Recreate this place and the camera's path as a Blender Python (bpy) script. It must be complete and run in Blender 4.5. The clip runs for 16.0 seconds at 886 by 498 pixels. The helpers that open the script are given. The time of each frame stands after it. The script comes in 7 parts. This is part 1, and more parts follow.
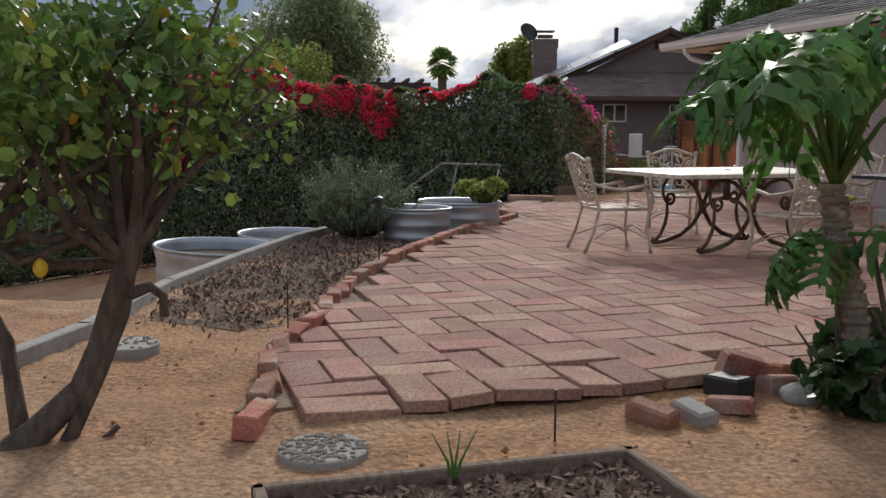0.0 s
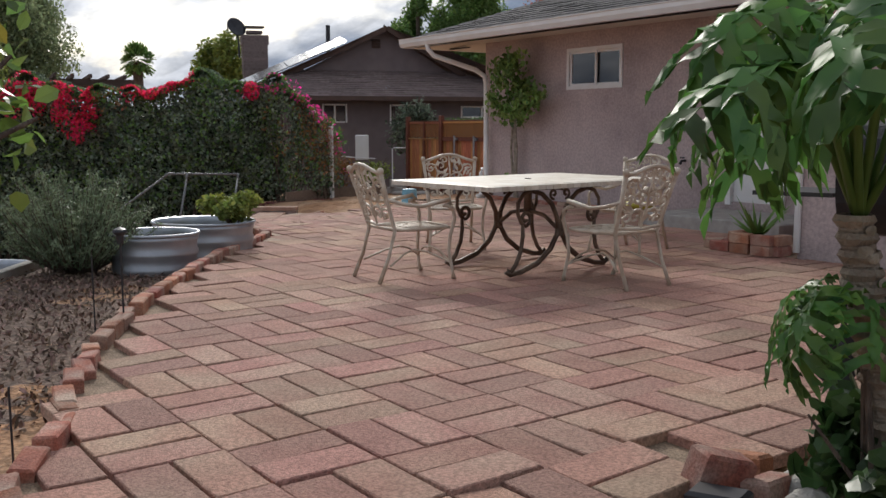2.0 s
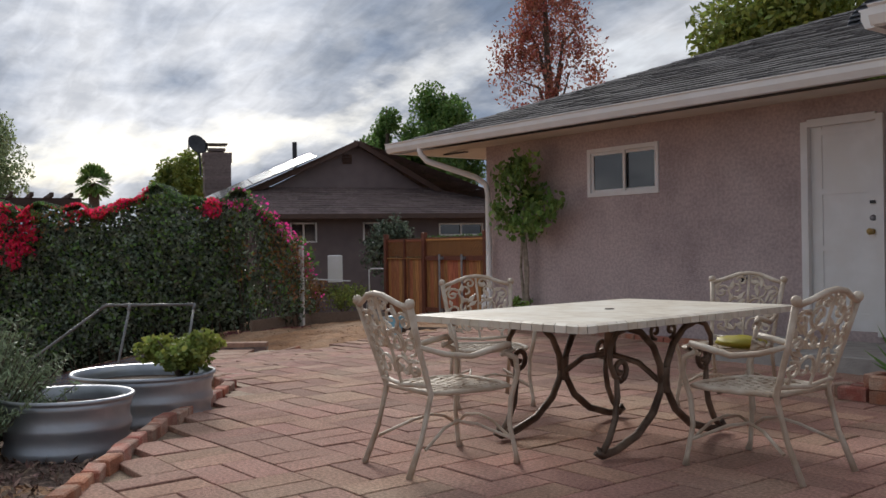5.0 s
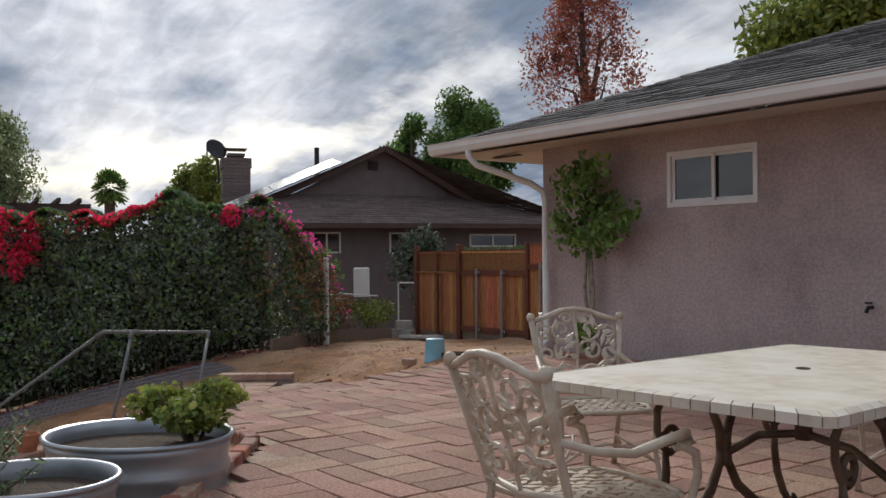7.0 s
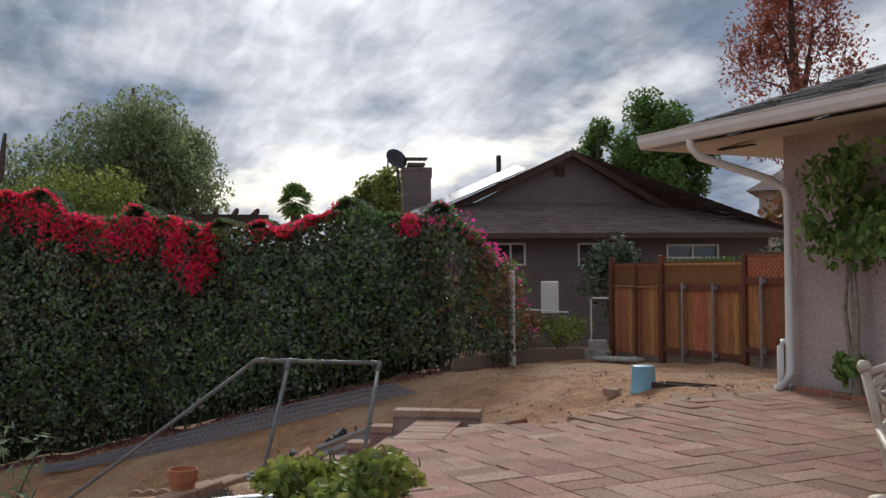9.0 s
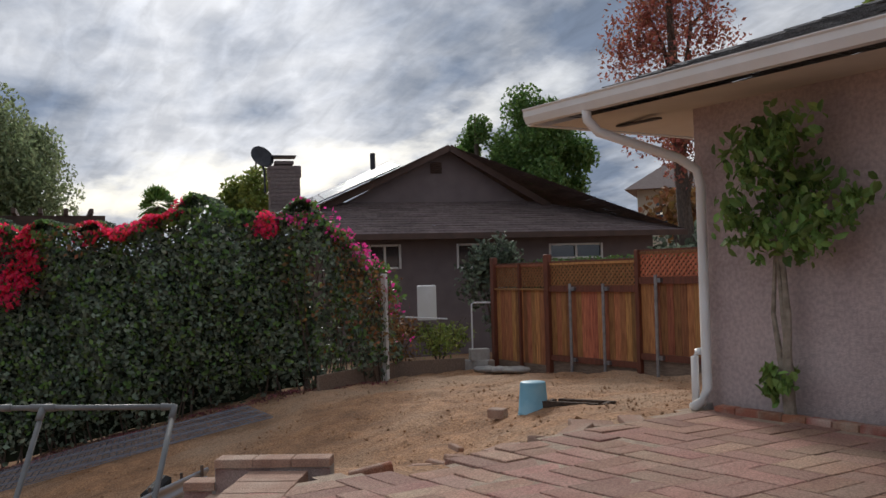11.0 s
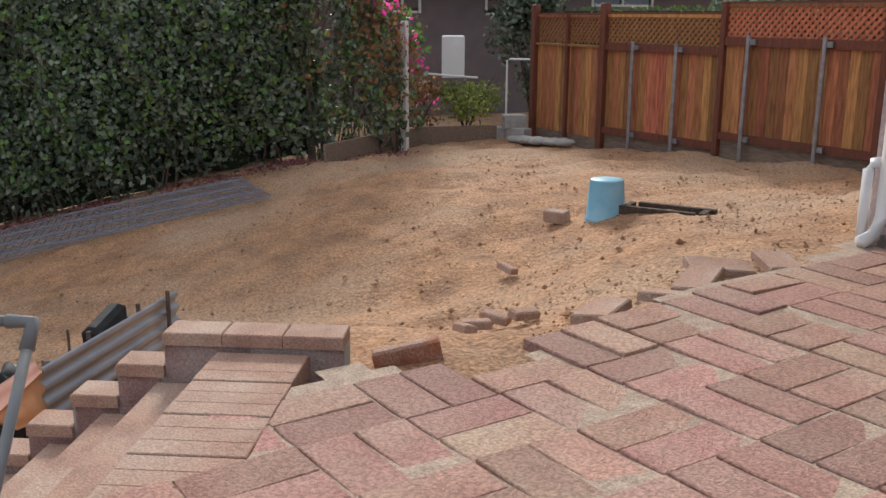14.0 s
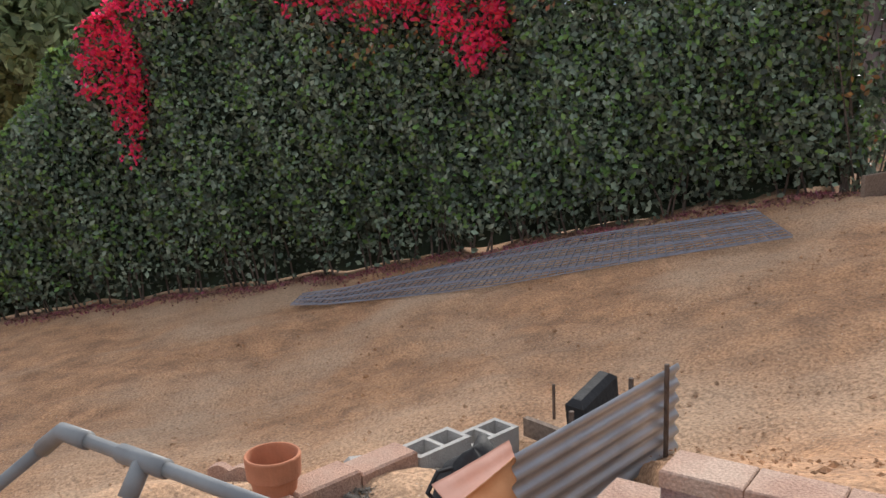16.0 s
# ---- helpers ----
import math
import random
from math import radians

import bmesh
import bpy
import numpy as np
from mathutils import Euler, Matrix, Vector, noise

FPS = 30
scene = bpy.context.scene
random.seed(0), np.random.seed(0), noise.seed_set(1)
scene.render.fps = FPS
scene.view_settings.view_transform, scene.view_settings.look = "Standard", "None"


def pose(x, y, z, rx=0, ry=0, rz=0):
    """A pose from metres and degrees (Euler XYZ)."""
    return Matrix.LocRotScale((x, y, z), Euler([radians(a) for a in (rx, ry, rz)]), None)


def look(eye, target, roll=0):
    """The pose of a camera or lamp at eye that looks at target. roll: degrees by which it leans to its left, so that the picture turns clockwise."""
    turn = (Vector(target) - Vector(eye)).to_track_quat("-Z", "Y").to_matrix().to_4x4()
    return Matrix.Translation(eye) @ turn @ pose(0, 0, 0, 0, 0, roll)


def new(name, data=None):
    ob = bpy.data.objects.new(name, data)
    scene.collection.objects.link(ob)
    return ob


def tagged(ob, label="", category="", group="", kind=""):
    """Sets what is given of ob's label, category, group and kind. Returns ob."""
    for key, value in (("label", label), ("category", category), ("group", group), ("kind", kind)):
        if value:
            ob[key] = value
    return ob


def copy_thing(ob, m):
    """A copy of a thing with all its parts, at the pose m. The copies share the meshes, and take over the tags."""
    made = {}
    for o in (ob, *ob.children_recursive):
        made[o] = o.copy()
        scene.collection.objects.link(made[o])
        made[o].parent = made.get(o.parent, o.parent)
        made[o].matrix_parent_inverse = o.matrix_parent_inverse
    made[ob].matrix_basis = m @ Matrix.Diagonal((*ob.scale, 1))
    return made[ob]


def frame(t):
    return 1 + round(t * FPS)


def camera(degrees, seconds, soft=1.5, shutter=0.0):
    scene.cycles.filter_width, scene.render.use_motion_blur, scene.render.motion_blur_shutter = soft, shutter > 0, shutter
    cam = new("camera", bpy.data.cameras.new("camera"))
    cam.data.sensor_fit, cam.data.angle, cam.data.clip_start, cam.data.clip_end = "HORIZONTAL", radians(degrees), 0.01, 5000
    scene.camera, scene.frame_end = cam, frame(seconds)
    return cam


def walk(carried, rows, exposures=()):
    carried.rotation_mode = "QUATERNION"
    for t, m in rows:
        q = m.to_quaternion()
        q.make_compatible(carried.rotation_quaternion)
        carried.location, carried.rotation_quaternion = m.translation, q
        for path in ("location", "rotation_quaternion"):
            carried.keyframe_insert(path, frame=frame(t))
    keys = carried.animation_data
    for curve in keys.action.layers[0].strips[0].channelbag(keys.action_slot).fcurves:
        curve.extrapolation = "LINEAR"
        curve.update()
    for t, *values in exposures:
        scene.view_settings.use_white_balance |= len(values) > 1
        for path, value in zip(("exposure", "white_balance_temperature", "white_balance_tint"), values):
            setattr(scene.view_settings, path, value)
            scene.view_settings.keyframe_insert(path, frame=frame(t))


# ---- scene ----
cam = camera(50.6, 16.0)
PATH = [
    (0, (5.777, 0.346, 1.124), (3.878, 0.917, 0.865), 0.3),
    (0.5, (5.404, 0.359, 1.114), (3.568, 1.108, 0.854), 0.0),
    (1, (4.997, 0.378, 1.143), (3.226, 1.269, 0.883), -0.0),
    (1.5, (4.611, 0.378, 1.153), (2.9, 1.38, 0.893), -0.1),
    (2, (4.079, 0.43, 1.158), (2.45, 1.561, 0.9), -0.1),
    (2.5, (3.595, 0.459, 1.13), (1.983, 1.614, 0.873), -0.3),
    (3, (3.146, 0.553, 1.135), (1.542, 1.72, 0.879), -0.5),
    (3.5, (2.748, 0.647, 1.11), (1.177, 1.879, 0.996), -0.3),
    (3.7, (2.627, 0.72, 1.102), (1.055, 1.955, 1.051), -0.3),
    (5.8, (1.293, 1.786, 1.128), (-0.299, 2.995, 1.132), -1.0),
    (6, (1.143, 1.853, 1.15), (-0.433, 3.085, 1.156), -1.2),
    (6.5, (0.737, 1.982, 1.161), (-0.732, 3.338, 1.17), -1.4),
    (7, (0.285, 2.067, 1.193), (-1.331, 3.246, 1.209), -0.4),
    (7.5, (-0.136, 2.188, 1.2), (-1.845, 3.226, 1.222), -0.2),
    (8, (-0.571, 2.389, 1.224), (-2.34, 3.323, 1.255), 0.0),
    (8.5, (-0.935, 2.549, 1.211), (-2.74, 3.409, 1.248), -0.1),
    (9, (-1.329, 2.815, 1.199), (-3.138, 3.667, 1.244), -0.4),
    (9.5, (-1.777, 3.009, 1.188), (-3.577, 3.879, 1.237), -1.0),
    (10, (-2.206, 3.241, 1.17), (-3.883, 4.329, 1.211), -1.6),
    (10.2, (-2.316, 3.397, 1.153), (-4.003, 4.47, 1.204), -1.8),
    (12.5, (-4.055, 4.28, 1.233), (-5.733, 5.366, 1.288), -0.9),
    (13, (-4.416, 4.46, 1.225), (-6.096, 5.544, 1.284), -0.8),
    (13.3, (-4.643, 4.593, 1.233), (-6.318, 5.686, 1.208), -1.0),
    (13.4, (-4.699, 4.659, 1.236), (-6.376, 5.742, 1.126), -0.8),
    (13.5, (-4.754, 4.732, 1.239), (-6.429, 5.804, 1.028), -0.5),
    (14, (-5.107, 4.903, 1.28), (-6.754, 5.929, 0.794), 0.3),
    (14.5, (-5.416, 5.053, 1.295), (-7.117, 5.988, 0.813), -0.3),
    (15, (-5.742, 5.167, 1.29), (-7.57, 5.825, 0.816), -1.5),
    (15.5, (-6.016, 5.147, 1.297), (-7.938, 5.454, 0.84), -1.9),
    (16, (-6.279, 5.182, 1.28), (-8.229, 5.228, 0.839), -2.3),
]
walk(cam, [(t, look(eye, target, roll)) for t, eye, target, roll in PATH],
     [(0.0, 0.48), (2.0, 0.56), (3.0, 0.58), (3.6, 0.46), (7.0, 0.37), (9.0, 0.40), (12.5, 0.28), (13.0, 0.34), (13.5, 0.50), (14.0, 1.08), (15.0, 1.22), (16.0, 1.46)])

# ---- world and sun ----
SUN = Vector((-0.80, 0.36, 0.48)).normalized()
world = bpy.data.worlds.new("sky")
scene.world = world
world.use_nodes = True
wt = world.node_tree
wt.nodes.clear()


def wn(kind, **kw):
    n = wt.nodes.new(kind)
    for k, v in kw.items():
        n.inputs[k].default_value = v
    return n


sky = wt.nodes.new("ShaderNodeTexSky")
sky.sky_type, sky.sun_disc = "NISHITA", False
sky.sun_elevation = math.asin(SUN.z)
sky.sun_rotation = math.atan2(SUN.x, SUN.y)
co = wt.nodes.new("ShaderNodeTexCoord")
sep = wt.nodes.new("ShaderNodeSeparateXYZ")
wt.links.new(co.outputs["Generated"], sep.inputs[0])
zz = wt.nodes.new("ShaderNodeMath")
zz.operation, zz.inputs[1].default_value = "MAXIMUM", 0.0
wt.links.new(sep.outputs["Z"], zz.inputs[0])
za = wt.nodes.new("ShaderNodeMath")
za.operation, za.inputs[1].default_value = "ADD", 0.30
wt.links.new(zz.outputs[0], za.inputs[0])
dv = wt.nodes.new("ShaderNodeVectorMath")
dv.operation = "DIVIDE"
cb = wt.nodes.new("ShaderNodeCombineXYZ")
for k in range(3):
    wt.links.new(za.outputs[0], cb.inputs[k])
wt.links.new(co.outputs["Generated"], dv.inputs[0])
wt.links.new(cb.outputs[0], dv.inputs[1])
big = wn("ShaderNodeTexNoise", Scale=1.15, Detail=9.0, Roughness=0.56, Distortion=0.12)
wt.links.new(dv.outputs[0], big.inputs["Vector"])
fine = wn("ShaderNodeTexNoise", Scale=4.5, Detail=6.0, Roughness=0.6, Distortion=0.2)
wt.links.new(dv.outputs[0], fine.inputs["Vector"])
cover = wt.nodes.new("ShaderNodeValToRGB")
cover.color_ramp.elements[0].position, cover.color_ramp.elements[1].position = 0.31, 0.45
wt.links.new(big.outputs[0], cover.inputs[0])
shade = wt.nodes.new("ShaderNodeValToRGB")
shade.color_ramp.elements[0].position, shade.color_ramp.elements[1].position = 0.40, 0.62
shade.color_ramp.elements[0].color = (0.86, 0.88, 0.93, 1)
shade.color_ramp.elements[1].color = (0.24, 0.30, 0.41, 1)
addn = wt.nodes.new("ShaderNodeMath")
addn.operation, addn.inputs[1].default_value, addn.inputs[2].default_value = "MULTIPLY_ADD", 0.28, -0.14
wt.links.new(fine.outputs[0], addn.inputs[0])
adds = wt.nodes.new("ShaderNodeMath")
adds.operation = "ADD"
wt.links.new(addn.outputs[0], adds.inputs[0])
wt.links.new(big.outputs[0], adds.inputs[1])
# thinner, brighter cloud round the sun
dot = wt.nodes.new("ShaderNodeVectorMath")
dot.operation = "DOT_PRODUCT"
dot.inputs[1].default_value = Vector((-0.90, 0.30, 0.40)).normalized()
wt.links.new(co.outputs["Generated"], dot.inputs[0])
glow = wt.nodes.new("ShaderNodeMapRange")
glow.inputs[1].default_value, glow.inputs[2].default_value = 0.94, 0.998
glow.inputs[3].default_value, glow.inputs[4].default_value = 0.69, 0.90
wt.links.new(dot.outputs["Value"], glow.inputs[0])
# the heavy grey cloud bank north of the sun
bank = wt.nodes.new("ShaderNodeVectorMath")
bank.operation = "DOT_PRODUCT"
bank.inputs[1].default_value = Vector((-0.79, 0.60, 0.27)).normalized()
wt.links.new(co.outputs["Generated"], bank.inputs[0])
heavy = wt.nodes.new("ShaderNodeMapRange")
heavy.interpolation_type = "SMOOTHSTEP"
heavy.inputs[1].default_value, heavy.inputs[2].default_value = 0.972, 0.998
heavy.inputs[3].default_value, heavy.inputs[4].default_value = 0.0, 0.10
wt.links.new(bank.outputs["Value"], heavy.inputs[0])
adds2 = wt.nodes.new("ShaderNodeMath")
adds2.operation = "ADD"
wt.links.new(adds.outputs[0], adds2.inputs[0])
wt.links.new(heavy.outputs[0], adds2.inputs[1])
veil = wt.nodes.new("ShaderNodeMapRange")
veil.interpolation_type = "SMOOTHSTEP"
veil.inputs[1].default_value, veil.inputs[2].default_value = 0.93, 0.99
veil.inputs[3].default_value, veil.inputs[4].default_value = 0.0, 0.11
wt.links.new(dot.outputs["Value"], veil.inputs[0])
subv = wt.nodes.new("ShaderNodeMath")
subv.operation = "SUBTRACT"
wt.links.new(adds2.outputs[0], subv.inputs[0])
wt.links.new(veil.outputs[0], subv.inputs[1])
wt.links.new(subv.outputs[0], shade.inputs[0])
# rippled altocumulus
rm = wt.nodes.new("ShaderNodeMapping")
rm.inputs["Rotation"].default_value = (0.0, 0.0, radians(35))
rm.inputs["Scale"].default_value = (7.0, 20.0, 10.0)
wt.links.new(dv.outputs[0], rm.inputs[0])
rip = wn("ShaderNodeTexNoise", Scale=1.0, Detail=4.0, Roughness=0.5, Distortion=0.6)
wt.links.new(rm.outputs[0], rip.inputs["Vector"])
ripr = wt.nodes.new("ShaderNodeMapRange")
ripr.inputs[1].default_value, ripr.inputs[2].default_value = 0.35, 0.65
ripr.inputs[3].default_value, ripr.inputs[4].default_value = 0.84, 1.08
wt.links.new(rip.outputs[0], ripr.inputs[0])
glow2 = wt.nodes.new("ShaderNodeMath")
glow2.operation = "MULTIPLY"
wt.links.new(glow.outputs[0], glow2.inputs[0])
wt.links.new(ripr.outputs[0], glow2.inputs[1])
cl = wt.nodes.new("ShaderNodeVectorMath")
cl.operation = "SCALE"
wt.links.new(shade.outputs[0], cl.inputs[0])
wt.links.new(glow2.outputs[0], cl.inputs["Scale"])
skys = wt.nodes.new("ShaderNodeVectorMath")
skys.operation = "SCALE"
skys.inputs["Scale"].default_value = 0.075
wt.links.new(sky.outputs[0], skys.inputs[0])
mixw = wt.nodes.new("ShaderNodeMixRGB")
wt.links.new(cover.outputs[0], mixw.inputs[0])
wt.links.new(skys.outputs[0], mixw.inputs[1])
wt.links.new(cl.outputs[0], mixw.inputs[2])
bg = wt.nodes.new("ShaderNodeBackground")
bg.inputs["Strength"].default_value = 0.96
wt.links.new(mixw.outputs[0], bg.inputs[0])
wo = wt.nodes.new("ShaderNodeOutputWorld")
wt.links.new(bg.outputs[0], wo.inputs[0])

sun = new("sun", bpy.data.lights.new("sun", "SUN"))
sun.data.energy, sun.data.angle, sun.data.color = 1.6, radians(14), (1.0, 0.95, 0.88)
sun.matrix_world = look(SUN * 50, (0, 0, 0))


# ---- materials ----
def mat(name, a, b=None, scale=8.0, rough=0.8, bump=0.0, bscale=None, metal=0.0, vary=0.0, c=None, cscale=1.5, island=0.0, spec=0.4, stretch=None, hue=None, grain=0.0, gscale=110, depth=0.02, odd=None, speck=None):
    """Procedural paint, stone, wood or leaf: colours a to b by fine noise, c by broad stains."""
    m = bpy.data.materials.new(name)
    m.use_nodes = True
    nt = m.node_tree
    bs = nt.nodes["Principled BSDF"]
    bs.inputs["Roughness"].default_value, bs.inputs["Metallic"].default_value = rough, metal
    bs.inputs["Specular IOR Level"].default_value = spec
    tc = nt.nodes.new("ShaderNodeTexCoord")
    vec = tc.outputs["Object"]
    if vary:
        # each piece takes its own stretch of the grain
        o1 = nt.nodes.new("ShaderNodeObjectInfo")
        o2 = nt.nodes.new("ShaderNodeVectorMath")
        o2.operation = "SCALE"
        o2.inputs[0].default_value, o2.inputs["Scale"].default_value = (37.0, 53.0, 29.0), 1.0
        nt.links.new(o1.outputs["Random"], o2.inputs["Scale"])
        o3 = nt.nodes.new("ShaderNodeVectorMath")
        o3.operation = "ADD"
        nt.links.new(vec, o3.inputs[0])
        nt.links.new(o2.outputs[0], o3.inputs[1])
        vec = o3.outputs[0]
    if stretch:
        mp = nt.nodes.new("ShaderNodeMapping")
        mp.inputs["Scale"].default_value = stretch
        nt.links.new(vec, mp.inputs[0])
        vec = mp.outputs[0]
    b = b or tuple(min(1, v * 0.75) for v in a)
    n1 = nt.nodes.new("ShaderNodeTexNoise")
    n1.inputs["Scale"].default_value, n1.inputs["Detail"].default_value = scale, 6
    nt.links.new(vec, n1.inputs["Vector"])
    rp = nt.nodes.new("ShaderNodeValToRGB")
    rp.color_ramp.elements[0].position, rp.color_ramp.elements[1].position = 0.35, 0.68
    rp.color_ramp.elements[0].color, rp.color_ramp.elements[1].color = (*a, 1), (*b, 1)
    nt.links.new(n1.outputs[0], rp.inputs[0])
    col = rp.outputs[0]
    if c:
        n2 = nt.nodes.new("ShaderNodeTexNoise")
        n2.inputs["Scale"].default_value, n2.inputs["Detail"].default_value = cscale, 4
        nt.links.new(vec, n2.inputs["Vector"])
        r2 = nt.nodes.new("ShaderNodeMapRange")
        r2.inputs[1].default_value, r2.inputs[2].default_value = 0.42, 0.66
        nt.links.new(n2.outputs[0], r2.inputs[0])
        mx = nt.nodes.new("ShaderNodeMixRGB")
        mx.inputs[2].default_value = (*c, 1)
        nt.links.new(r2.outputs[0], mx.inputs[0])
        nt.links.new(col, mx.inputs[1])
        col = mx.outputs[0]
    if speck:
        # small dark and pale bits scattered over the surface
        for sc, th, tint in speck:
            vo = nt.nodes.new("ShaderNodeTexVoronoi")
            vo.inputs["Scale"].default_value = sc
            nt.links.new(vec, vo.inputs["Vector"])
            vr = nt.nodes.new("ShaderNodeMapRange")
            vr.inputs[1].default_value, vr.inputs[2].default_value = th, th * 0.7
            nt.links.new(vo.outputs["Distance"], vr.inputs[0])
            mk_ = nt.nodes.new("ShaderNodeMixRGB")
            mk_.inputs[2].default_value = (*tint, 1)
            nt.links.new(vr.outputs[0], mk_.inputs[0])
            nt.links.new(col, mk_.inputs[1])
            col = mk_.outputs[0]
    if odd:
        # some pieces come from another, darker and coarser batch
        od = nt.nodes.new("ShaderNodeNewGeometry") if island else nt.nodes.new("ShaderNodeObjectInfo")
        om = nt.nodes.new("ShaderNodeMath")
        om.operation, om.inputs[1].default_value = "MULTIPLY", 3.77
        of = nt.nodes.new("ShaderNodeMath")
        of.operation = "FRACT"
        ot = nt.nodes.new("ShaderNodeMapRange")
        ot.inputs[1].default_value, ot.inputs[2].default_value = odd[1], odd[1] + 0.12
        ot.inputs[4].default_value = 0.6
        nt.links.new(od.outputs["Random Per Island" if island else "Random"], om.inputs[0])
        nt.links.new(om.outputs[0], of.inputs[0])
        nt.links.new(of.outputs[0], ot.inputs[0])
        ox_ = nt.nodes.new("ShaderNodeMixRGB")
        ox_.inputs[2].default_value = (*odd[0], 1)
        nt.links.new(ot.outputs[0], ox_.inputs[0])
        nt.links.new(col, ox_.inputs[1])
        col = ox_.outputs[0]
    if vary or island:
        if island:
            ge = nt.nodes.new("ShaderNodeNewGeometry")
            src = ge.outputs["Random Per Island"]
        else:
            oi = nt.nodes.new("ShaderNodeObjectInfo")
            src = oi.outputs["Random"]
        amt = vary or island
        hs = nt.nodes.new("ShaderNodeHueSaturation")
        mr = nt.nodes.new("ShaderNodeMapRange")
        mr.inputs[3].default_value, mr.inputs[4].default_value = 1 - amt, 1 + amt
        nt.links.new(src, mr.inputs[0])
        nt.links.new(mr.outputs[0], hs.inputs["Value"])
        hu = nt.nodes.new("ShaderNodeMapRange")
        hu.inputs[3].default_value, hu.inputs[4].default_value = *(hue or (0.5 + amt * 0.05, 0.5 - amt * 0.05)),
        ml = nt.nodes.new("ShaderNodeMath")
        ml.operation, ml.inputs[1].default_value = "MULTIPLY", 7.31
        fr = nt.nodes.new("ShaderNodeMath")
        fr.operation = "FRACT"
        nt.links.new(src, ml.inputs[0])
        nt.links.new(ml.outputs[0], fr.inputs[0])
        nt.links.new(fr.outputs[0], hu.inputs[0])
        nt.links.new(hu.outputs[0], hs.inputs["Hue"])
        nt.links.new(col, hs.inputs["Color"])
        col = hs.outputs[0]
    if grain:
        ng = nt.nodes.new("ShaderNodeTexNoise")
        ng.inputs["Scale"].default_value, ng.inputs["Detail"].default_value = gscale, 4
        nt.links.new(tc.outputs["Object"], ng.inputs["Vector"])
        gr_ = nt.nodes.new("ShaderNodeMapRange")
        gr_.inputs[1].default_value, gr_.inputs[2].default_value = 0.36, 0.64
        gr_.inputs[3].default_value, gr_.inputs[4].default_value = 1 - grain, 1 + grain
        nt.links.new(ng.outputs[0], gr_.inputs[0])
        gs = nt.nodes.new("ShaderNodeVectorMath")
        gs.operation = "SCALE"
        nt.links.new(col, gs.inputs[0])
        nt.links.new(gr_.outputs[0], gs.inputs["Scale"])
        col = gs.outputs[0]
    nt.links.new(col, bs.inputs["Base Color"])
    if bump:
        nb = nt.nodes.new("ShaderNodeTexNoise")
        nb.inputs["Scale"].default_value, nb.inputs["Detail"].default_value = bscale or scale * 4, 8
        nt.links.new(vec, nb.inputs["Vector"])
        bp = nt.nodes.new("ShaderNodeBump")
        bp.inputs["Strength"].default_value, bp.inputs["Distance"].default_value = bump, depth
        nt.links.new(nb.outputs[0], bp.inputs["Height"])
        nt.links.new(bp.outputs[0], bs.inputs["Normal"])
    return m


def leaf_mat(name, a, b, island=0.35, rough=0.5, trans=0.25):
    m = mat(name, a, b, 3.0, rough, island=island)
    nt = m.node_tree
    bs = nt.nodes["Principled BSDF"]
    out = nt.nodes["Material Output"]
    tr = nt.nodes.new("ShaderNodeBsdfTranslucent")
    nt.links.new(bs.inputs["Base Color"].links[0].from_socket, tr.inputs[0])
    mx = nt.nodes.new("ShaderNodeMixShader")
    mx.inputs[0].default_value = trans
    nt.links.new(bs.outputs[0], mx.inputs[1])
    nt.links.new(tr.outputs[0], mx.inputs[2])
    nt.links.new(mx.outputs[0], out.inputs[0])
    return m


